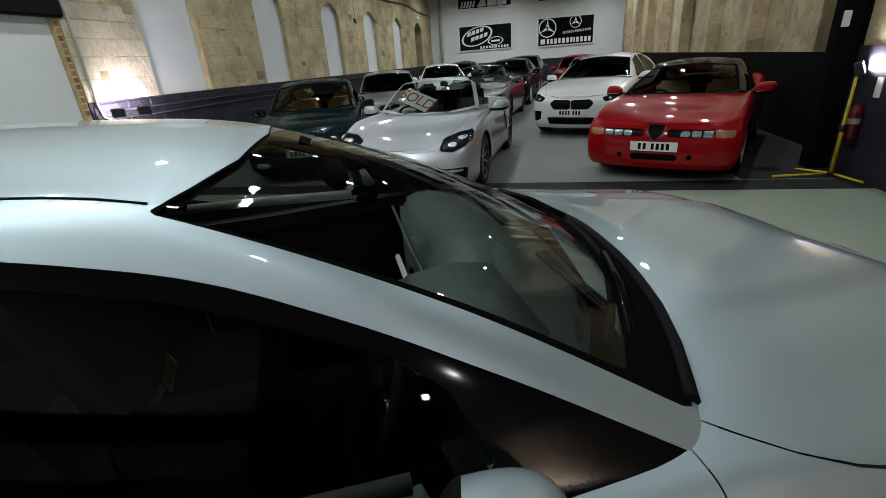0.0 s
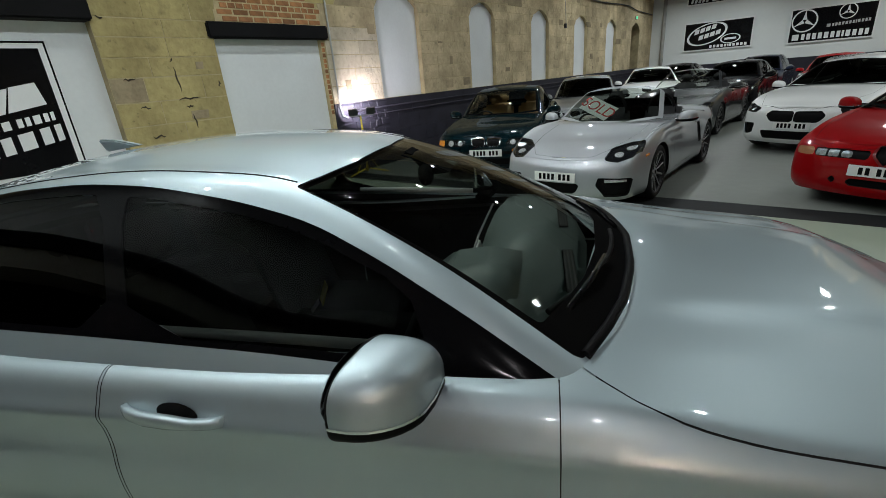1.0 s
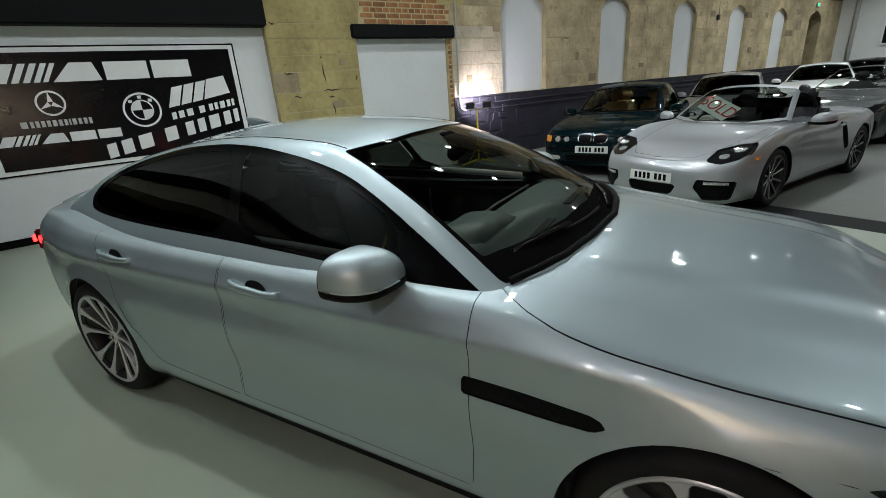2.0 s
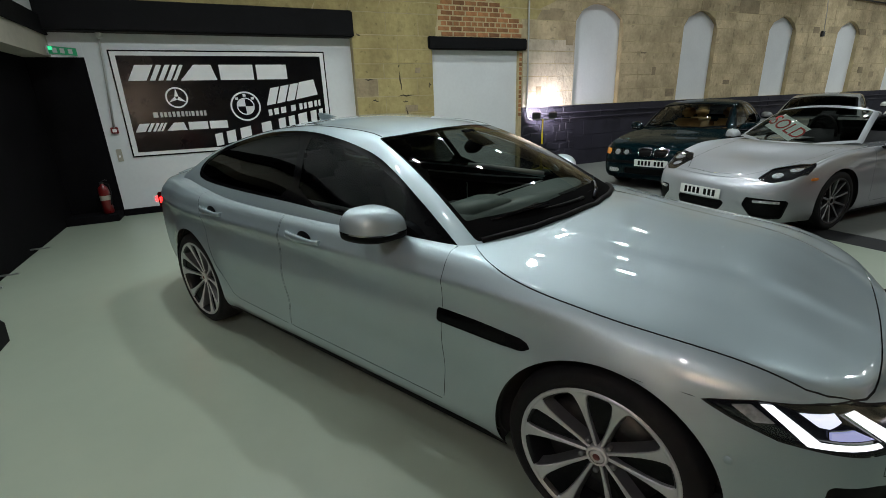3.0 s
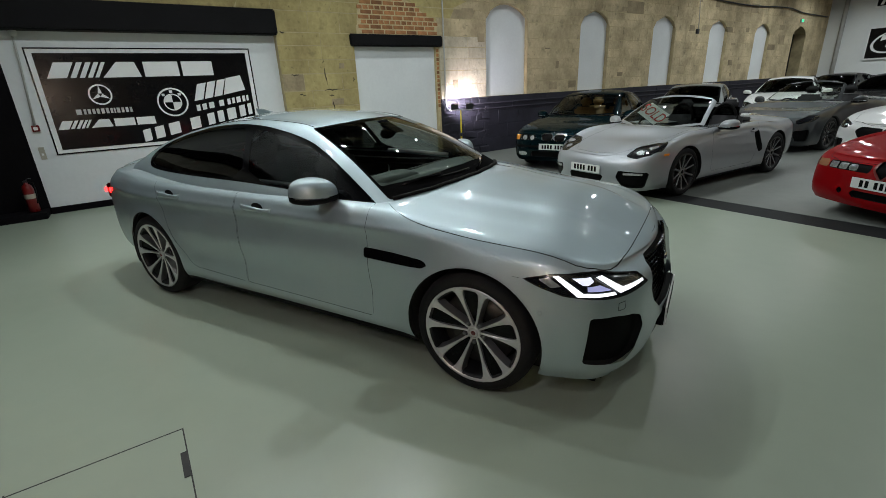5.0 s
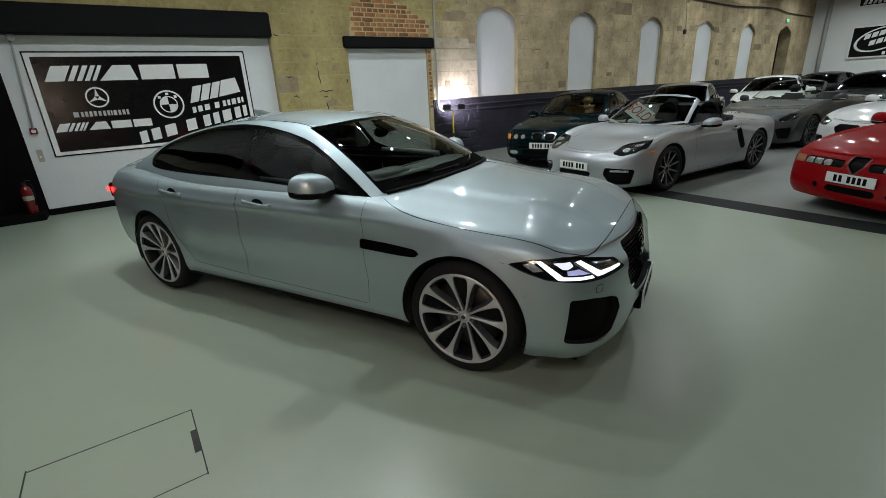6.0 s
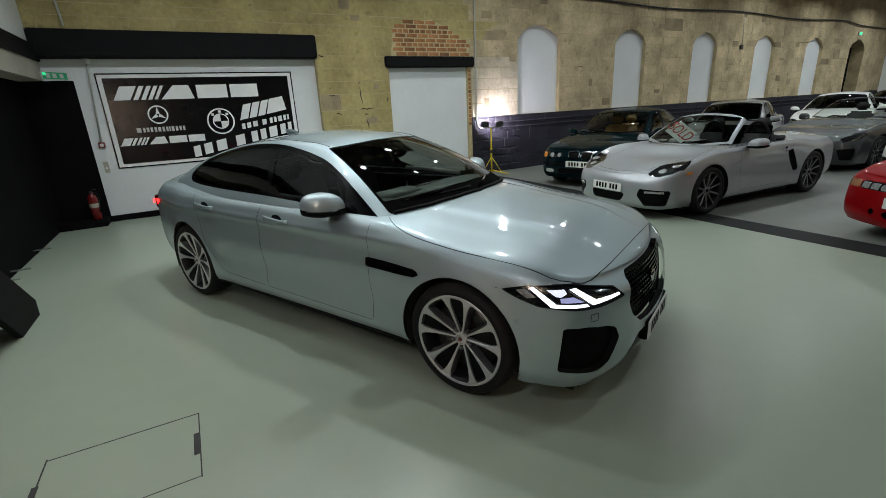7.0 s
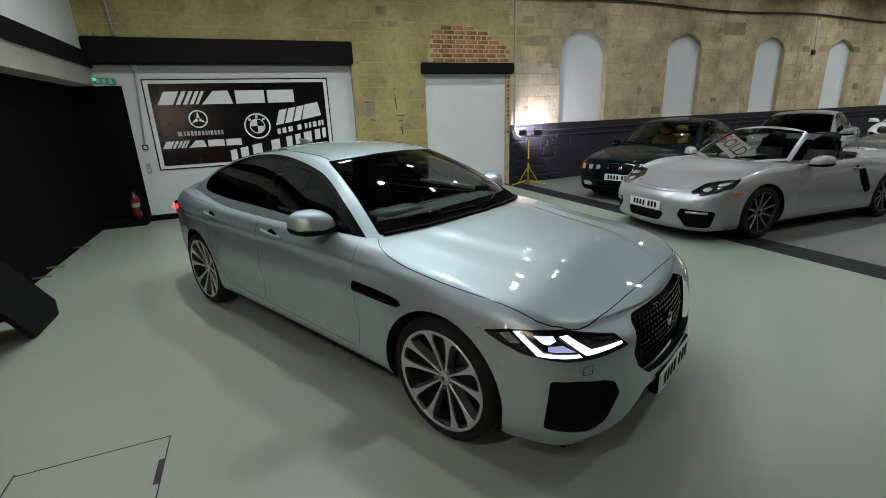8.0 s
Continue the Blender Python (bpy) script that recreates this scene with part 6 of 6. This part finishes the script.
def ring(parent, y, z, r0, r1, material, x, axis="x", tall=1.0, tilt=0.0):
    bm = bmesh.new()
    n = 40
    c, s = math.cos(tilt), math.sin(tilt)
    def at(r, k):
        a, b = r * math.cos(k * math.tau / n), r * tall * math.sin(k * math.tau / n)
        a, b = a * c - b * s, a * s + b * c
        return (x, y + a, z + b) if axis == "x" else (y + a, x, z + b)
    inner, outer = [bm.verts.new(at(r0, k)) for k in range(n)], [bm.verts.new(at(r1, k)) for k in range(n)]
    for k in range(n):
        bm.faces.new((inner[k], outer[k], outer[(k + 1) % n], inner[(k + 1) % n]))
    bmesh.ops.recalc_face_normals(bm, faces=bm.faces)
    if (bm.faces[:][0].normal.x if axis == "x" else -bm.faces[:][0].normal.y) < 0:
        bmesh.ops.reverse_faces(bm, faces=bm.faces)
    return part("emblem_ring", bm, M[material], parent)


def slanted(y0, z0, y1, z1, lean):
    return [(y0, z0), (y1, z0), (y1 + lean, z1), (y0 + lean, z1)]


sign = new("wall_sign")
tagged(sign, "large black emblem sign in a white frame on the wall", "sign")
sign.matrix_world = pose(-0.15, 0, 0)
part("sign_frame", box_bm(0, -1.36, 0.865, 0.012, 1.665, 2.36, 0.002), M["sign_black"], sign)
part("sign_border", box_bm(0.010, -1.34, 0.885, 0.016, 1.645, 2.34), M["sign_white"], sign)
part("sign_field", box_bm(0.014, -1.275, 0.935, 0.020, 1.585, 2.285), M["sign_black"], sign)
X = 0.0205
for k, (a, w) in enumerate(((-1.19, 0.23), (-0.92, 0.07), (-0.81, 0.065), (-0.71, 0.06), (-0.62, 0.05))):
    flat(slanted(a, 1.945, a + w, 2.16, 0.12), sign, "sign_white", "stripe", X)
def blocks(parent, y, z, w, h, material, x, axis="x"):
    """Three plain solid blocks in the place of a word, the first of them narrower at the head."""
    def fl(o):
        flat([(y + a * w, z + b * h) for a, b in o], parent, material, "word_bar", x, 0.003 if axis == "x" else -0.003, axis)
    fl([(0.0, 0), (0.32, 0), (0.28, 1), (0.13, 1)])
    fl([(0.35, 0), (0.66, 0), (0.66, 1), (0.35, 1)])
    fl([(0.69, 0), (0.985, 0), (0.985, 1), (0.69, 1)])


blocks(sign, -0.52, 1.94, 1.57, 0.22, "sign_white", X)
for k, (a, w) in enumerate(((-1.25, 0.13), (-1.10, 0.045), (-1.03, 0.04), (-0.97, 0.035), (-0.92, 0.03))):
    flat(slanted(a, 1.225, a + w, 1.345, 0.075), sign, "sign_white", "stripe", X)
blocks(sign, -0.84, 1.225, 0.87, 0.115, "sign_white", X)
ring(sign, -0.62, 1.70, 0.128, 0.150, "sign_white", X + 0.001)
for k in range(3):
    a = math.pi / 2 + k * math.tau / 3
    tip = (-0.62 + 0.135 * math.cos(a), 1.70 + 0.135 * math.sin(a))
    flat([(-0.62 + 0.032 * math.cos(a - 1.05), 1.70 + 0.032 * math.sin(a - 1.05)), tip, (-0.62 + 0.032 * math.cos(a + 1.05), 1.70 + 0.032 * math.sin(a + 1.05))], sign, "sign_white", "emblem_arm", X)
def word_bars(parent, y, z, w, h, widths, material, x, slope=0.0, axis="x", sign_d=1):
    """Plain bars in the place of a word; a negative width is a space."""
    k, pos = w / sum(abs(n) for n in widths), 0.0
    for n in widths:
        if n > 0:
            a, b = y + (pos + 0.14 * n) * k, y + (pos + 0.80 * n) * k
            flat([(a, z + slope * (a - y)), (b, z + slope * (b - y)), (b, z + h + slope * (b - y)), (a, z + h + slope * (a - y))], parent, material, "word_bar", x, 0.003 * sign_d, axis)
        pos += abs(n)


word_bars(sign, -0.99, 1.425, 0.74, 0.075, (1.6, 0.8, 0.9, 0.9, 0.9, 1.0, 0.9, 0.8, 0.5, 1.0, 0.9, 0.9, 0.8), "sign_grey", X)
ring(sign, 0.325, 1.54, 0.20, 0.225, "sign_white", X + 0.001)
ring(sign, 0.325, 1.54, 0.115, 0.132, "sign_white", X + 0.001)
for q in (0, 2):
    wedge = [(0.325, 1.54)] + [(0.325 + 0.115 * math.cos(math.pi / 2 * q + math.pi / 2 + t * math.pi / 12), 1.54 + 0.115 * math.sin(math.pi / 2 * q + math.pi / 2 + t * math.pi / 12)) for t in range(7)]
    flat(wedge, sign, "sign_white", "emblem_quarter", X)
for k, a in enumerate((2.35, 1.57, 0.8)):
    cy, cz = 0.325 + 0.166 * math.cos(a), 1.54 + 0.166 * math.sin(a)
    flat([(cy - 0.022, cz - 0.02), (cy + 0.022, cz - 0.02), (cy + 0.022, cz + 0.02), (cy - 0.022, cz + 0.02)], sign, "sign_white", "word_bar", X)
for a, w in ((0.645, 0.14), (0.81, 0.13), (0.965, 0.13)):
    z0 = 1.54 + 0.165 * (a - 0.645)
    flat([(a, z0), (a + w, z0 + 0.165 * w), (a + w + 0.09, z0 + 0.165 * w + 0.265), (a + 0.09, z0 + 0.265)], sign, "sign_white", "stripe", X)
z0 = 1.54 + 0.165 * 0.48
flat([(1.12, z0), (1.485, z0 + 0.07), (1.44, z0 + 0.31), (1.20, z0 + 0.27)], sign, "sign_white", "stripe", X)
word_bars(sign, 0.645, 1.375, 0.88, 0.095, (1.0, 1.2, 1.4, -0.5, 1.3, -0.3, 0.9, 0.8, 1.2, 0.8, 0.6), "sign_white", X, 0.155)
word_bars(sign, -0.22, 0.945, 1.78, 0.185, (1.0, 1.2, 1.5, -0.5, 1.4, -0.3, 1.0, 0.9, 1.3, 0.9, 0.6), "sign_white", X, 0.19)


def hall_sign(x0, z0, x1, z1, label):
    s = new("wall_sign")
    s.matrix_world = pose(0, 27.25, 0)
    tagged(s, label, "sign", "signs on the end wall")
    part("sign_frame", box_bm(x0, -0.02, z0, x1, 0, z1, 0.002), M["sign_white"], s)
    part("sign_field", box_bm(x0 + 0.06, -0.026, z0 + 0.06, x1 - 0.06, -0.018, z1 - 0.06), M["sign_black"], s)
    return s


s = hall_sign(1.58, 1.88, 4.52, 3.19, "black sign with a pale oval emblem on the end wall")
ring(s, 2.60, 2.62, 0.78, 0.88, "sign_white", -0.028, "y", 0.52, 0.28)
for a, b, w in ((2.05, 2.62, 0.95), (2.25, 2.36, 0.95)):
    for k in range(4):
        flat([(a + 0.24 * k, b + 0.06 * k), (a + 0.24 * k + 0.19, b + 0.06 * k + 0.05), (a + 0.24 * k + 0.22, b + 0.06 * k + 0.25), (a + 0.24 * k + 0.03, b + 0.06 * k + 0.20)], s, "sign_white", "word_bar", -0.027, -0.003, "y")
ring(s, 3.62, 2.33, 0.36, 0.42, "sign_white", -0.028, "y", 0.5, 0.05)
flat([(3.38, 2.28), (3.86, 2.29), (3.86, 2.38), (3.38, 2.37)], s, "sign_white", "word_bar", -0.027, -0.003, "y")
word_bars(s, 2.75, 1.98, 1.6, 0.12, (1, 1, 1, 1, 0.9, 0.3, 1, 1, 1, 1, 1), "sign_white", -0.027, 0.0, "y", -1)
s = hall_sign(5.85, 1.82, 8.77, 3.24, "black sign with round three-armed emblems on the end wall")
for cx, cz, r in ((6.38, 2.72, 0.46), (7.81, 2.93, 0.30)):
    ring(s, cx, cz, r * 0.88, r, "sign_white", -0.028, "y")
    for k in range(3):
        a = math.pi / 2 + k * math.tau / 3
        flat([(cx + 0.2 * r * math.cos(a - 1.05), cz + 0.2 * r * math.sin(a - 1.05)), (cx + 0.92 * r * math.cos(a), cz + 0.92 * r * math.sin(a)), (cx + 0.2 * r * math.cos(a + 1.05), cz + 0.2 * r * math.sin(a + 1.05))], s, "sign_white", "emblem_arm", -0.027, -0.003, "y")
word_bars(s, 5.98, 1.95, 2.65, 0.24, (1.6, 0.8, 0.9, 0.9, 0.9, 1.0, 0.9, 0.8, 0.5, 1.0, 0.9, 0.9, 0.8), "sign_white", -0.027, 0.0, "y", -1)
word_bars(s, 7.15, 2.38, 1.45, 0.12, (1.6, 0.8, 0.9, 0.9, 0.9, 1.0, 0.9, 0.8, 0.5, 1.0, 0.9, 0.9, 0.8), "sign_grey", -0.027, 0.06, "y", -1)
s = hall_sign(1.58, 3.95, 4.52, 5.3, "black sign with white figures high on the end wall")
for k in range(5):
    flat(slanted(1.75 + 0.16 * k, 4.05, 1.85 + 0.16 * k, 4.35, 0.08), s, "sign_white", "stripe", -0.027, -0.003, "y")
blocks(s, 2.65, 4.05, 1.6, 0.32, "sign_white", -0.027, "y")
s = hall_sign(5.85, 3.97, 8.77, 5.3, "black sign high on the end wall")
word_bars(s, 6.05, 4.1, 2.5, 0.25, (1, 1.2, 1, 0.9, 1.1, 1), "sign_white", -0.027, 0.0, "y", -1)

# ---------------------------------------------------------------- fittings of the sign bay and the gallery
pipe = thing("conduit", tube_bm([(-0.12, -1.41, 2.55), (-0.12, -1.43, 2.2), (-0.12, -1.50, 1.30)], 0.014, 8), M["grey_pipe"], "thin grey conduit down the white wall", "conduit")
part("detector", lathe_bm([(0.0005, 0.03), (0.04, 0.025), (0.05, 0.0)], 20, axis="x"), M["white_board"], pipe, m=pose(-0.10, -1.40, 2.54))
point = new("call_point")
point.matrix_world = pose(-0.15, -1.50, 1.27)
tagged(point, "small red fire call point on the white wall", "call point")
part("point_case", box_bm(0, -0.045, -0.045, 0.04, 0.045, 0.045, 0.006), M["red_gloss"], point)
part("point_pane", box_bm(0.04, -0.025, -0.025, 0.043, 0.025, 0.02), M["sign_white"], point)
sw = new("wall_switch")
sw.matrix_world = pose(-0.15, -1.52, 0.91)
tagged(sw, "narrow beige switch plate on the white wall", "switch")
part("switch_plate", box_bm(0, -0.035, -0.09, 0.012, 0.035, 0.09, 0.004), M["beige_wall"], sw)
part("switch_key", box_bm(0.012, -0.012, -0.03, 0.018, 0.012, 0.0, 0.002), M["sign_white"], sw)


def extinguisher(x, y, z, label, size=1.0):
    e = new("fire_extinguisher")
    e.matrix_world = pose(x, y, z) @ Matrix.Scale(size, 4)
    tagged(e, label, "fire extinguisher", "fire extinguishers")
    part("cylinder", lathe_bm([(0.0005, 0.0), (0.07, 0.005), (0.08, 0.02), (0.08, 0.40), (0.065, 0.46), (0.03, 0.49), (0.025, 0.52)], 28, "z"), M["red_gloss"], e)
    part("valve", box_bm(-0.02, -0.03, 0.50, 0.02, 0.03, 0.55, 0.006), M["black_metal"], e)
    part("lever", tube_bm([(0, -0.02, 0.54), (0, 0.05, 0.58), (0, 0.09, 0.57)], 0.008, 6), M["black_metal"], e)
    part("hose", tube_bm([(0, 0.03, 0.53), (0.03, 0.10, 0.50), (0.05, 0.11, 0.38), (0.07, 0.08, 0.15)], 0.011, 8), M["rubber"], e)
    part("paper_label", lathe_bm([(0.0805, 0.24), (0.0805, 0.32)], 28, "z"), M["beige_wall"], e)
    return e


extinguisher(0.03, -1.80, 0.10, "red fire extinguisher standing on a black plinth beside the wall", 0.85)
thing("plinth", box_bm(-0.16, -2.3, 0, 0.20, -1.66, 0.10, 0.006), M["black_board"], "low black plinth with a pale edge", "plinth")
exit_sign = new("exit_sign")
exit_sign.matrix_world = pose(0.08, -1.83, 2.315, 0, 0, -38)
tagged(exit_sign, "green emergency exit sign under the gallery edge", "exit sign", "exit signs")
part("sign_case", box_bm(-0.20, 0, -0.055, 0.20, 0.03, 0.055, 0.004), M["sign_grey"], exit_sign)
part("bracket", box_bm(-0.015, -0.26, -0.01, 0.015, 0.002, 0.01, 0.002), M["sign_grey"], exit_sign)
part("sign_glass", box_bm(-0.19, 0.03, -0.047, 0.19, 0.033, 0.047), M["exit_dim"], exit_sign)
part("indicator", box_bm(0.14, 0.033, 0.0, 0.19, 0.037, 0.04), M["exit_glow"], exit_sign)
for a in (-0.13, -0.02, 0.08):
    part("pictogram", box_bm(a, 0.033, -0.03, a + 0.06, 0.0345, 0.03), M["sign_grey"], exit_sign)
far_exit = new("exit_sign")
far_exit.matrix_world = pose(0.02, 24.35, 3.56)
tagged(far_exit, "small green exit sign over the arched doorway", "exit sign", "exit signs")
part("sign_case", box_bm(-0.02, -0.15, -0.07, 0.03, 0.15, 0.07, 0.004), M["sign_grey"], far_exit)
part("sign_glass", box_bm(0.03, -0.11, -0.045, 0.033, 0.11, 0.045), M["exit_glow"], far_exit)

# the dark stair at the foot of the black wall
stair = new("stair")
stair.matrix_world = pose(0, 0, 0)
tagged(stair, "dark painted timber stair beside the black wall", "stair")
for y in (-1.78, -2.26):
    part("stringer", prism_bm([(4.12, 0.0), (4.10, 0.14), (4.28, 0.30), (6.2, 2.0), (6.6, 2.0), (4.62, 0.0)], 0.05, "y", y, 0.004), M["black_beam"], stair)
for k in range(6):
    part("tread", box_bm(4.30 + 0.27 * k, -2.22, 0.17 + 0.22 * k, 4.60 + 0.27 * k, -1.78, 0.21 + 0.22 * k, 0.006), M["black_beam"], stair)
for x in (2.55, 2.95, 1.6):
    thing("wall_bracket", box_bm(x, -2.3, 0.06, x + 0.02, -2.12, 0.075, 0.002), M["steel"], "thin steel bracket near the floor", "bracket", "brackets")

# pipes on the stone wall
run = [(0.05, y, 3.93 + 0.04 * math.sin(y * 0.9)) for y in [5.0 + 0.5 * k for k in range(37)]] + [(0.05, 24.2, 3.85), (0.05, 27.0, 3.80)]
thing("cable_run", tube_bm(run, 0.022, 8), M["black_metal"], "dark cable run along the top of the stone wall", "cable")
drop = thing("cable_drop", tube_bm([(0.05, 15.9, 3.95), (0.05, 16.0, 3.5), (0.05, 16.05, 3.0)], 0.012, 6), M["grey_pipe"], "cable dropping to a small box", "cable")
part("junction_box", box_bm(0.0, 15.98, 2.88, 0.06, 16.12, 3.02, 0.006), M["black_metal"], drop)
thing("cable_drop", tube_bm([(0.04, 5.70, 4.6), (0.04, 5.70, 2.0), (0.04, 5.70, 1.25), (0.04, 5.74, 1.10), (0.04, 5.85, 1.05)], 0.016, 8), M["grey_pipe"], "pale vertical conduit beside the doorway", "conduit")
lampbox = new("wall_lamp")
lampbox.matrix_world = pose(0.03, 5.95, 3.98)
tagged(lampbox, "small grey bulkhead fitting on the stone wall", "wall lamp")
part("fitting", box_bm(0, -0.06, -0.05, 0.08, 0.06, 0.05, 0.01), M["grey_pipe"], lampbox)
part("dome", lathe_bm([(0.0005, 0.12), (0.035, 0.11), (0.05, 0.08)], 16, "x"), M["white_board"], lampbox)
thing("cable_drop", tube_bm([(0.05, -1.55, 3.0), (0.05, -1.58, 3.6), (0.05, -1.62, 4.8)], 0.016, 8), M["grey_pipe"], "pale conduit rising over the beam", "conduit")
thing("rain_pipe", tube_bm([(0.6, 27.2, 0.0), (0.6, 27.2, 3.0), (0.6, 27.2, 6.2)], 0.09, 12), M["grey_pipe"], "grey downpipe in the far corner", "pipe")

# the yellow work lights; the third is an unseen addition
def work_light(x, y, turn, power, label, tilt=52, feet=((-88, 0.40), (10, 0.40), (150, 0.40)), rise=0.10, braced=True):
    """A tripod with two lamp heads that shine up along local -x."""
    tripod = new("work_light")
    tripod.matrix_world = pose(x, y, 0, 0, 0, turn)
    tagged(tripod, label, "work light", "work lights")
    part("mast", tube_bm([(0, 0, 0.05), (0, 0, 0.6), (0, 0, 1.08)], [0.020, 0.020, 0.013], 10), M["yellow_paint"], tripod)
    for a, reach in feet:
        r = radians(a)
        part("foot", tube_bm([(0.04 * math.sin(r), 0.04 * math.cos(r), rise), (reach * math.sin(r), reach * math.cos(r), 0.014)], 0.014, 8), M["yellow_paint"], tripod)
        if braced:
            part("foot_brace", tube_bm([(0, 0, 0.42), (0.6 * reach * math.sin(r), 0.6 * reach * math.cos(r), 0.4 * rise + 0.01)], 0.007, 6), M["yellow_paint"], tripod)
    part("collar", lathe_bm([(0.02, 0.50), (0.03, 0.51), (0.03, 0.57), (0.02, 0.58)], 16, "z"), M["black_metal"], tripod)
    part("crossbar", tube_bm([(0, -0.20, 1.08), (0, 0.24, 1.08)], 0.010, 8), M["grey_pipe"], tripod)
    for off in (-0.13, 0.20):
        head = new("lamp_head")
        head.parent = tripod
        head.matrix_basis = pose(-0.02, off, 1.16, 0, tilt, 0)
        part("head_case", box_bm(-0.02, -0.085, -0.06, 0.05, 0.085, 0.06, 0.008), M["black_metal"], head)
        part("head_lens", box_bm(-0.024, -0.075, -0.05, -0.021, 0.075, 0.05), M["flood_glow"], head)
        data = bpy.data.lights.new("work_light_beam", "AREA")
        data.shape, data.size, data.size_y, data.energy, data.color, data.spread = "RECTANGLE", 0.10, 0.14, power, (0.97, 0.88, 1.0), radians(142)
        beam = new("work_light_beam", data)
        beam.parent = head
        beam.matrix_basis = pose(-0.03, 0, 0, 0, 90, 0)


work_light(0.36, 5.87, -36, 14, "yellow tripod work light with two black heads by the stone wall", 14)
work_light(9.50, 5.95, 151, 8, "yellow tripod work light with flat feet beside the black pillar", 22, ((61, 0.58), (-53, 0.36), (121, 0.40)), 0.04, False)
# added out of view: its bounce off the wall brightens the saloon's front
work_light(9.22, -2.4, 180, 118, "yellow tripod work light at the far end of the stone wall")

# ---------------------------------------------------------------- the dark corner by the pillar
extinguisher(9.606, 5.99, 0.40, "red fire extinguisher on a bracket by the black pillar", 0.75)
thing("extinguisher_bracket", box_bm(9.54, 5.93, 0.37, 9.671, 6.05, 0.40, 0.005), M["black_metal"], "black bracket shelf on the dado", "bracket")
thing("notice", box_bm(9.66, 5.80, 0.86, 9.673, 5.89, 1.06, 0.002), M["sign_white"], "white notice on the black dado", "notice")
thing("switch_box", box_bm(9.445, 6.33, 1.56, 9.515, 6.362, 1.72, 0.006), M["sign_white"], "white switch box on the black pillar", "switch")
thing("downpipe", tube_bm([(10.3, 10.9, 1.4), (10.3, 10.9, 6)], 0.06, 10), M["white_board"], "white downpipe on the far stone wall", "pipe")
for y in (8.95, 9.2):
    thing("conduit", tube_bm([(10.3, y, 1.4), (10.3, y, 6)], 0.022, 8), M["grey_pipe"], "grey conduit on the far stone wall", "conduit", "conduits")

# ---------------------------------------------------------------- the floor hatch
hatch = thing("floor_hatch", box_bm(6.51, -1.21, 0, 6.516, -0.52, 0.0015), M["hatch_line"], "flush floor hatch outlined by dark joints", "hatch")
part("joint", box_bm(6.51, -0.523, 0, 7.06, -0.517, 0.0015), M["hatch_line"], hatch)
part("joint", box_bm(6.50, -1.214, 0, 6.80, -1.207, 0.0015), M["hatch_line"], hatch)
part("joint", box_bm(7.05, -0.80, 0, 7.054, -0.52, 0.0015), M["hatch_line"], hatch)
for y in (-0.535, -1.215):
    part("hinge", box_bm(6.70, y - 0.014, 0, 6.88, y + 0.014, 0.003, 0.001), M["hatch_line"], hatch)
